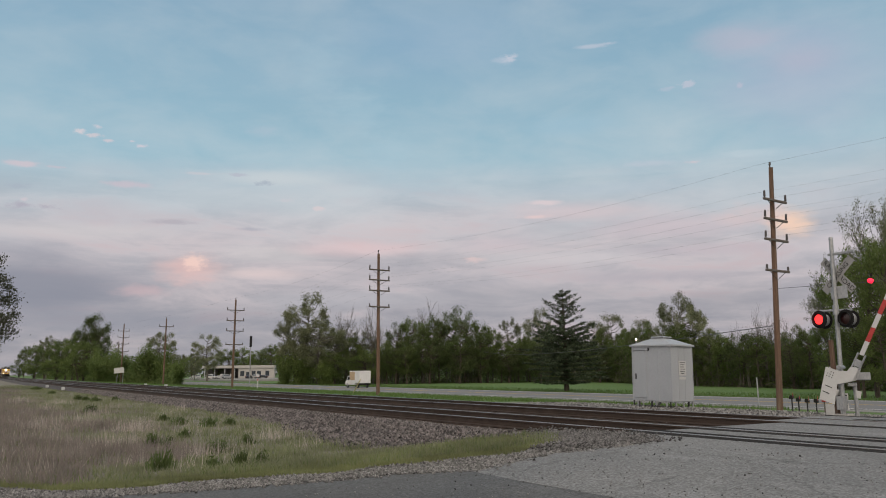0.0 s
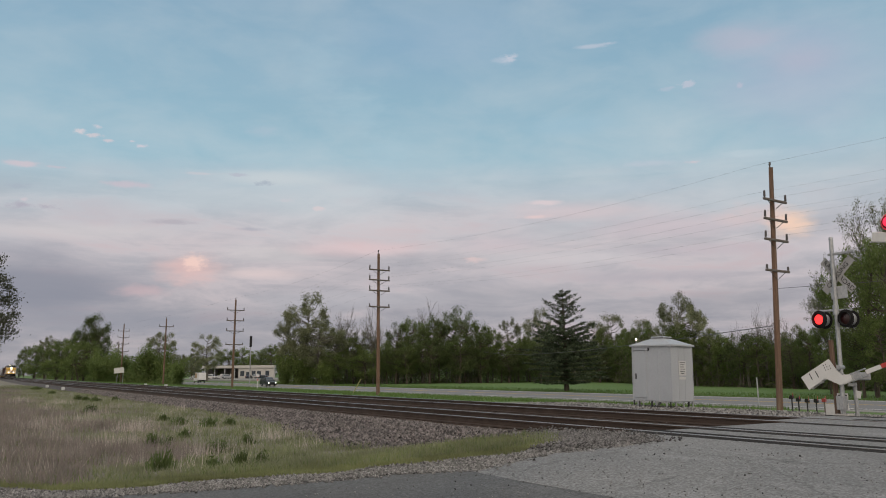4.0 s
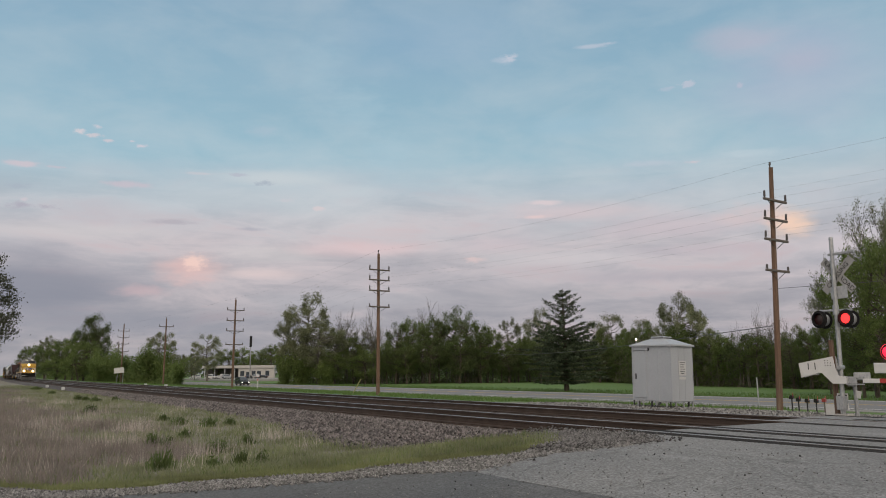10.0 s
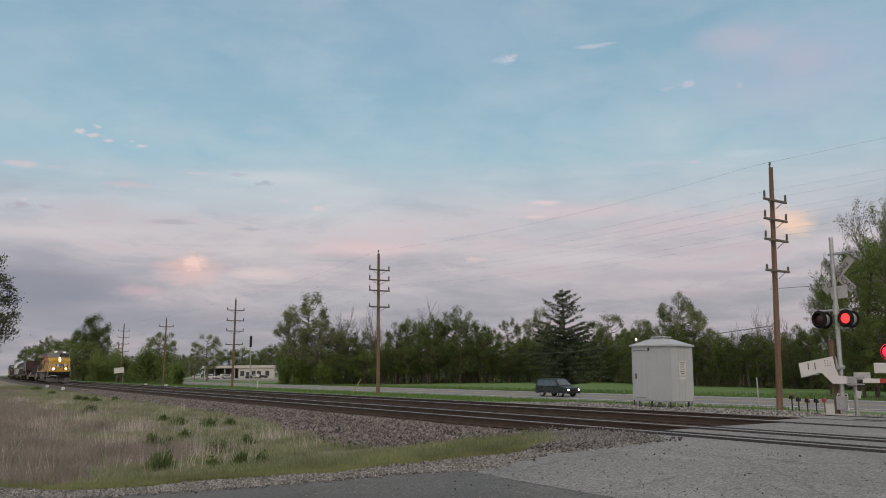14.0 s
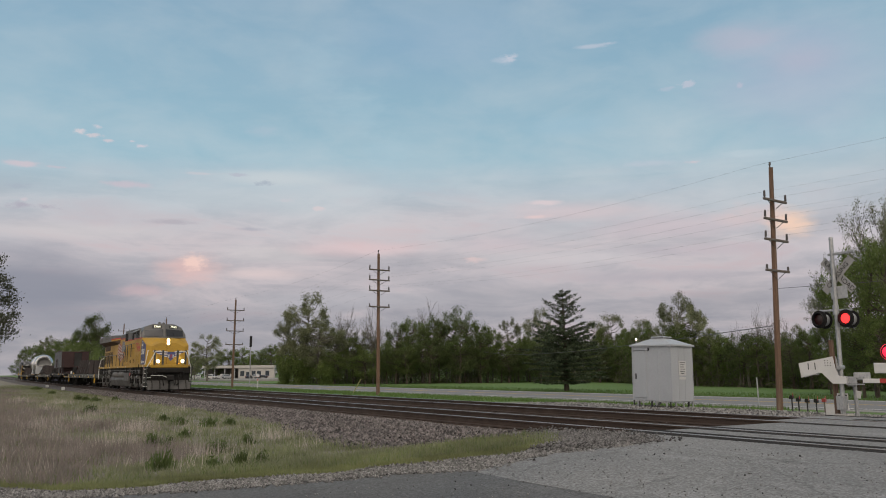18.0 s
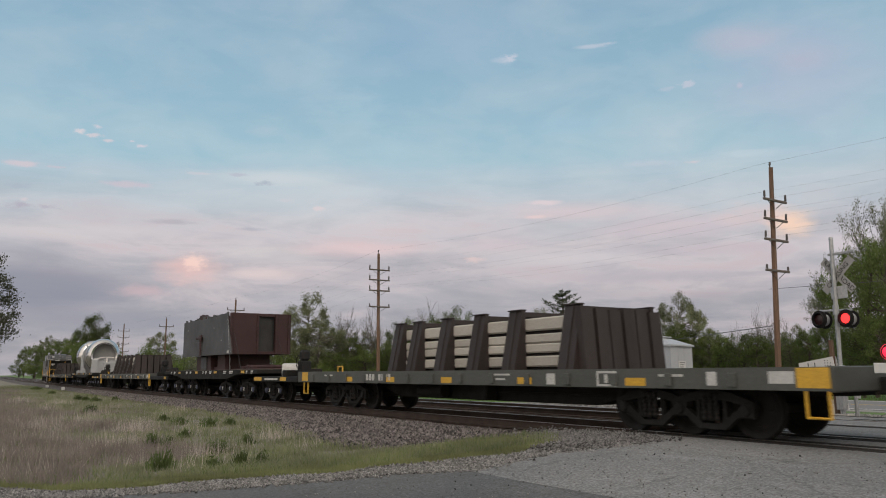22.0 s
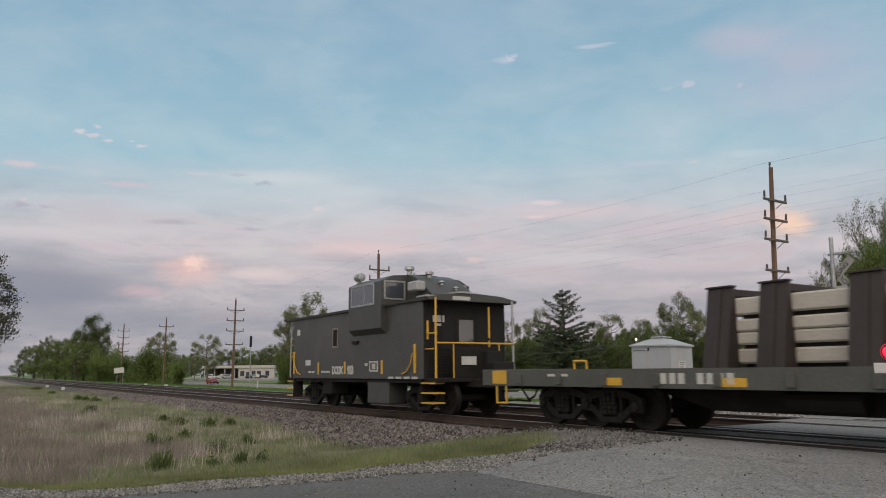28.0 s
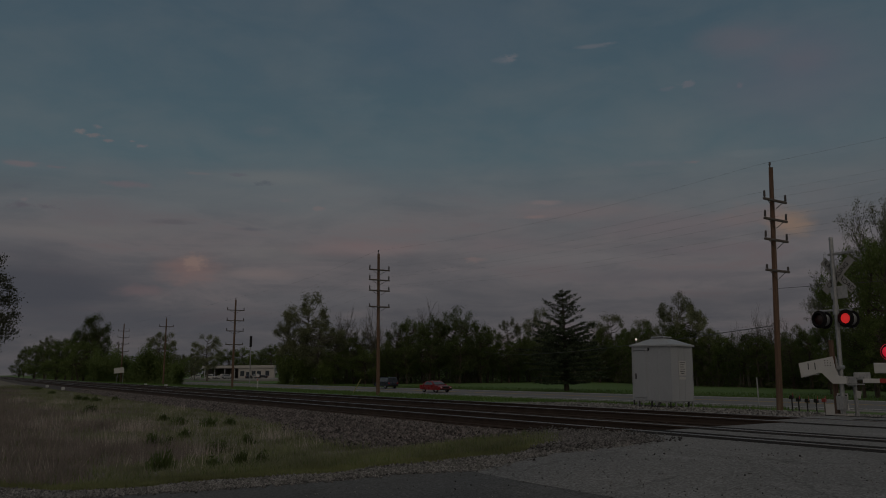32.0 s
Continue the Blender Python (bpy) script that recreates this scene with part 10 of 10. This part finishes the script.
# ---- road vehicles ----
tyre_mat = surf("tyre_rubber", (0.02, 0.02, 0.021), None, 5, 40, 0.85)
TYRE = Shape().lathe([(0.20, -0.10), (0.30, -0.11), (0.335, -0.08), (0.335, 0.08), (0.30, 0.11), (0.20, 0.10)], (0, 0, 0), (0, 1, 0), 20).mesh("tyre", tyre_mat, True)
RIM = Shape().lathe([(0.0, -0.06), (0.06, -0.08), (0.18, -0.07), (0.21, -0.10), (0.21, 0.08), (0.0, 0.06)], (0, 0, 0), (0, 1, 0), 16).mesh("rim", galv, True)
head_glow = glow("car_headlamp", (1.0, 0.95, 0.85), 5.0)
tail_red = surf("tail_lamp_red", (0.35, 0.02, 0.02), None, 5, 40, 0.25)


def wheels(ob, xs, half, r=0.335):
    for x in xs:
        for sy in (-1, 1):
            w = part("wheel", RIM, None, ob, m=pose(x, sy * half, r) @ Matrix.Scale(r / 0.335, 4))
            part("tyre", TYRE, None, w)


def car(name, label, paint, suv=True, lit=True):
    """x forward, origin on the road under the middle."""
    ob = thing(name, label, "car")
    ln, h, w = (4.5, 1.70, 0.90) if suv else (4.6, 1.42, 0.90)
    f, r = ln / 2, -ln / 2
    if suv:
        low = [(r, 0.42), (f - 0.05, 0.36), (f, 0.62), (f - 0.08, 0.86), (f - 1.05, 1.04), (r + 0.05, 1.06), (r - 0.02, 0.80)]
        top = [(f - 1.05, 1.03), (f - 1.75, 1.68), (f - 2.1, 1.76), (r + 0.35, 1.76), (r + 0.12, 1.62), (r + 0.04, 1.05)]
        glass_side = [[(f - 1.35, 1.08), (f - 1.85, 1.60), (f - 2.35, 1.62), (f - 2.35, 1.08)], [(f - 2.45, 1.08), (f - 2.45, 1.62), (f - 3.35, 1.62), (f - 3.35, 1.08)], [(f - 3.45, 1.08), (f - 3.45, 1.62), (r + 0.35, 1.60), (r + 0.30, 1.08)]]
    else:
        low = [(r, 0.36), (f - 0.05, 0.32), (f, 0.52), (f - 0.12, 0.72), (f - 1.25, 0.90), (r + 0.7, 0.94), (r + 0.02, 0.84), (r - 0.02, 0.6)]
        top = [(f - 1.25, 0.89), (f - 2.0, 1.34), (f - 2.4, 1.42), (r + 1.3, 1.40), (r + 0.55, 0.93)]
        glass_side = [[(f - 1.6, 0.94), (f - 2.1, 1.30), (f - 2.5, 1.34), (f - 2.5, 0.94)], [(f - 2.6, 0.94), (f - 2.6, 1.34), (r + 1.35, 1.32), (r + 0.95, 0.96)]]
    part("body", Shape().prism(low, "y", -w, w), paint, ob)
    cabin = Shape()
    n = len(top)
    vs = [(x, -(w - 0.02 - 0.16 * (z - top[0][1]) / (h - top[0][1])), z) for x, z in top]
    cabin.add(vs + [(x, -y, z) for x, y, z in vs], [(i, (i + 1) % n, n + (i + 1) % n, n + i) for i in range(n)] + [tuple(reversed(range(n))), tuple(range(n, 2 * n))])
    cb = part("cabin", cabin, paint, ob)
    for poly in glass_side:
        for sy in (-1, 1):
            pts = [(x, sy * (w - 0.010 - 0.16 * (z - top[0][1]) / (h - top[0][1])), z) for x, z in poly]
            part("window", Shape().add(pts, [tuple(range(len(pts)))]), screen_mat, cb)
    a, b = top[0], top[1]
    ya, yb = w - 0.10, w - 0.24
    ws = Shape().add([(a[0] - 0.08 + 0.03, -ya, a[1] + 0.06), (a[0] - 0.08 + 0.03, ya, a[1] + 0.06), (b[0] + 0.05, yb, b[1] - 0.03), (b[0] + 0.05, -yb, b[1] - 0.03)], [(0, 1, 2, 3)])
    part("windscreen", ws, screen_mat, cb, m=Matrix.Translation((0.02, 0, 0.015)))
    for sy in (-1, 1):
        part("headlamp", Shape().soft_box(f - 0.10, f + 0.015, min(sy * 0.60, sy * 0.80), max(sy * 0.60, sy * 0.80), 0.62 if suv else 0.52, 0.76 if suv else 0.64, 0.03), head_glow if lit else sign_white, ob)
        part("tail_lamp", Shape().soft_box(r - 0.03, r + 0.06, min(sy * 0.62, sy * 0.9), max(sy * 0.62, sy * 0.9), 0.74, 0.92, 0.02), tail_red, ob)
        part("mirror", Shape().soft_box(f - 1.55, f - 1.38, min(sy * (w - 0.02), sy * (w + 0.16)), max(sy * (w - 0.02), sy * (w + 0.16)), 1.02 if suv else 0.90, 1.16 if suv else 1.02, 0.03), paint, ob)
    part("bumper", Shape().soft_box(f - 0.12, f + 0.05, -w + 0.05, w - 0.05, 0.34, 0.52, 0.03), black_paint, ob)
    part("rear_bumper", Shape().soft_box(r - 0.06, r + 0.1, -w + 0.05, w - 0.05, 0.36, 0.56, 0.03), black_paint, ob)
    part("grille", Shape().soft_box(f - 0.06, f + 0.02, -0.45, 0.45, 0.58, 0.76, 0.01), black_paint, ob)
    wheels(ob, (f - 0.95, r + 0.95), w - 0.10, 0.36 if suv else 0.32)
    return ob


def box_truck():
    ob = thing("box_truck", "small white box truck with a faded side picture panel", "truck")
    white = surf("truck_white", (0.72, 0.72, 0.71), (0.6, 0.6, 0.59), 0.6, 15, 0.5, bump=0.05)
    part("box", Shape().soft_box(-2.6, 1.0, -1.05, 1.05, 0.75, 2.75, 0.04), white, ob, "white cargo box")
    part("panel", Shape().soft_box(-0.9, 0.9, 1.052, 1.07, 1.25, 2.6, 0.01), surf("faded_tan", (0.45, 0.33, 0.18), (0.36, 0.28, 0.2), 1.2, 10, 0.7), ob)
    part("panel", Shape().soft_box(-0.9, 0.9, -1.07, -1.052, 1.25, 2.6, 0.01), surf("faded_tan_side", (0.50, 0.38, 0.22), (0.40, 0.32, 0.24), 1.2, 10, 0.7), ob)
    part("emblem", Shape().soft_box(-2.2, -1.5, -1.064, -1.052, 1.95, 2.30, 0.005), surf("dull_red_blot", (0.3, 0.12, 0.09), None, 2, 10), ob)
    cab = part("cab", Shape().prism([(1.0, 0.5), (2.65, 0.5), (2.7, 0.95), (2.3, 1.25), (1.75, 1.95), (1.0, 1.98)], "y", -0.95, 0.95), white, ob)
    for sy in (-1, 1):
        part("window", Shape().prism([(1.15, 1.25), (2.05, 1.25), (1.7, 1.80), (1.15, 1.82)], "y", min(sy * 0.951, sy * 0.957), max(sy * 0.951, sy * 0.957)), screen_mat, cab)
    part("windscreen", Shape().add([(2.30, -0.8, 1.28), (2.30, 0.8, 1.28), (1.80, 0.75, 1.92), (1.80, -0.75, 1.92)], [(0, 1, 2, 3)]), screen_mat, cab, m=Matrix.Translation((0.02, 0, 0.012)))
    part("chassis", Shape().soft_box(-2.6, 2.5, -0.5, 0.5, 0.45, 0.75, 0.03), under_dark, ob)
    part("skirt", Shape().soft_box(-0.9, 0.95, -1.0, 1.0, 0.48, 0.76, 0.02), white, ob)
    part("bumper", Shape().soft_box(-2.75, -2.6, -0.95, 0.95, 0.45, 0.62, 0.02), under_dark, ob)
    wheels(ob, (1.95, -1.75), 0.85, 0.36)
    return ob


paint_suv = surf("dark_teal_car_paint", (0.045, 0.055, 0.06), None, 2, 40, 0.3, 0.3, bump=0.0)
paint_suv2 = surf("dark_green_car_paint", (0.035, 0.045, 0.045), None, 2, 40, 0.3, 0.3, bump=0.0)
paint_blue = surf("dark_blue_car_paint", (0.035, 0.045, 0.065), None, 2, 40, 0.3, 0.3, bump=0.0)
paint_red = surf("red_car_paint", (0.30, 0.02, 0.025), None, 2, 40, 0.3, 0.2, bump=0.0)
# vehicle, lane, place at a time, time, speed
TRAFFIC = [
    (box_truck(), 48.2, -144.9, 0.0, -29.5),
    (car("suv", "dark sport utility car with lit headlamps", paint_suv), 41.9, -116.6, 6.0, 29.4),
    (car("suv", "dark green sport utility car with lit headlamps", paint_suv2), 41.9, -106.6, 13.0, 29.2),
    (car("hatchback_car", "dark blue passenger car driving on the highway", paint_blue, True, False), 48.2, -90.1, 30.0, -21.6),
    (car("sedan_car", "red passenger car driving on the highway", paint_red, False, False), 41.9, -133.2, 31.0, 29.2),
]
for i, (x, y, p, word) in enumerate(((-368.7, 79.6, sign_white, "white"), (-367.9, 83.0, galv, "silver"), (-367.2, 85.5, galv, "silver"), (-365.0, 93.6, paint_blue, "blue"), (-364.2, 96.1, sign_white, "white"), (-363.4, 98.7, paint_suv, "dark"), (-370.2, 73.5, galv, "silver"), )):
    pk = car("parked_car", word + " car parked at the service station", p, i % 2 == 0, False)
    pk.matrix_basis = settle(pose(x, y, -0.75, 0, 0, 40 + 37 * i))


# ---- birds ----
def bird():
    ob = thing("bird", "small dark bird in flight", "bird")
    part("body", Shape().lathe([(0.0, -0.2), (0.05, -0.12), (0.07, 0.0), (0.05, 0.12), (0.0, 0.2)], (0, 0, 0), (1, 0, 0), 8), black_paint, ob, smooth=True)
    for sy in (-1, 1):
        part("wing", Shape().add([(0.08, 0, 0.02), (-0.10, 0, 0.02), (-0.08, sy * 0.22, 0.10), (-0.14, sy * 0.42, 0.06), (0.05, sy * 0.22, 0.10), (0.08, 0, 0.035), (-0.10, 0, 0.035), (-0.08, sy * 0.22, 0.112), (0.05, sy * 0.22, 0.112)],
                                [(0, 1, 2, 4), (4, 2, 3), (5, 8, 7, 6), (8, 3, 7), (0, 5, 6, 1), (1, 6, 7, 2), (2, 7, 3), (3, 8, 4), (4, 8, 5, 0)]), black_paint, ob)
    return ob


BIRDS = [bird()]


# ---- everything that moves ----
def sight(az, el, d):
    """A place at a bearing and height over the view's heading, d metres from the eye."""
    deep, right, up = DEEP * math.cos(radians(az)), math.sin(radians(az)), math.tan(radians(el))
    c, s = math.cos(HEADING), math.sin(HEADING)
    return EYE + Vector((deep * c + right * s, deep * s - right * c, up)).normalized() * d


def motions():
    for ob, x0 in MOVERS:
        walk(ob, along_track(x0))
    # wheels of the locomotive and the caboose roll
    for ax, r in TURNING:
        if ax.parent.name.startswith(("diesel", "caboose")):
            x = ax.location.x
            rim, pace = r * SITE[2][2], SPEED * SITE[0][0]
            walk(ax, [(k / 30.0, pose(x, 0, rim, 0, math.degrees(pace * k / 30.0 / rim) % 360.0, 0)) for k in range(961)])
    # road traffic
    for ob, lane, x0, t0, v in TRAFFIC:
        rows = []
        for k in range(17):
            x = x0 + v * (k * 2 - t0)
            a, b = (SITE @ Vector((q, lane + highway_bend(q), -1.074)) for q in (x - 2, x + 2))
            rows.append((k * 2.0, pose(*a.lerp(b, 0.5), 0, 0, math.degrees(math.atan2(b.y - a.y, b.x - a.x)) + (180 if v < 0 else 0))))
        ob.scale = (1.10, 1.05, 1.08)
        walk(ob, rows)
    # gate arms come down
    far_rest, near_rest = rigid(settle(FAR_PIVOT)), rigid(settle(NEAR_PIVOT))
    fall = [(0.0, 63.5), (0.5, 58.5), (1.0, 53.5), (1.5, 48.5), (2.0, 43.5), (2.5, 38.5), (3.0, 33.0), (3.5, 27.5), (4.0, 22.0), (4.5, 16.0), (5.0, 9.5), (5.5, 4.5), (6.0, 3.4), (6.5, 2.4), (7.0, 1.3), (7.5, 0.4), (8.0, 0.0), (32.0, 0.0)]
    walk(far_gate, [(t, far_rest @ pose(0, 0, 0, 0, -a, 0)) for t, a in fall])
    near = [(0.0, 30.5), (1.0, 25.3), (2.0, 20.0), (2.9, 15.2), (3.1, 14.1), (3.3, 13.1), (3.5, 12.0), (4.5, 7.6), (5.5, 3.9), (5.8, 3.3), (6.0, 2.7), (6.4, 2.0), (7.0, 1.3), (7.5, 0.6), (8.0, 0.0), (32.0, 0.0)]
    walk(near_gate, [(t, near_rest @ pose(0, 0, 0, 0, -a, 0)) for t, a in near])
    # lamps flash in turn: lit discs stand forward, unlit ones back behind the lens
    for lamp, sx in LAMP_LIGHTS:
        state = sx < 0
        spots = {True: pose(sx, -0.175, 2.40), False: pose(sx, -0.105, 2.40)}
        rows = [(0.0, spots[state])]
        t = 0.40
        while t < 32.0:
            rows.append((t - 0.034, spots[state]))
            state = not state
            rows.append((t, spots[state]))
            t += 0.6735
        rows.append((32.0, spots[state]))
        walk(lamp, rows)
    # one bird crosses the sky
    tilt = pose(0, 0, 0, 0, 20, 300)
    sky = [(0.0, -50, 43, 60),
           (5.0, -32, 25.0, 60),
           (5.8, -25.42, 18.68, 60),
           (6.0, -24.34, 17.63, 72),
           (6.2, -23.34, 16.74, 95),
           (6.4, -22.56, 15.8, 110),
           (6.6, -21.84, 15.0, 120),
           (6.8, -21.21, 14.18, 130),
           (7.0, -20.68, 13.47, 140),
           (7.2, -20.15, 12.85, 150),
           (7.4, -19.7, 12.25, 170),
           (7.8, -18.95, 11.3, 220),
           (8.2, -18.4, 10.3, 300),
           (10.0, -16.0, 6.5, 700),
           (32.0, -14.5, 0.8, 2400)]
    walk(BIRDS[0], [(t, Matrix.Translation(sight(a, e, d)) @ tilt) for t, a, e, d in sky])


motions()
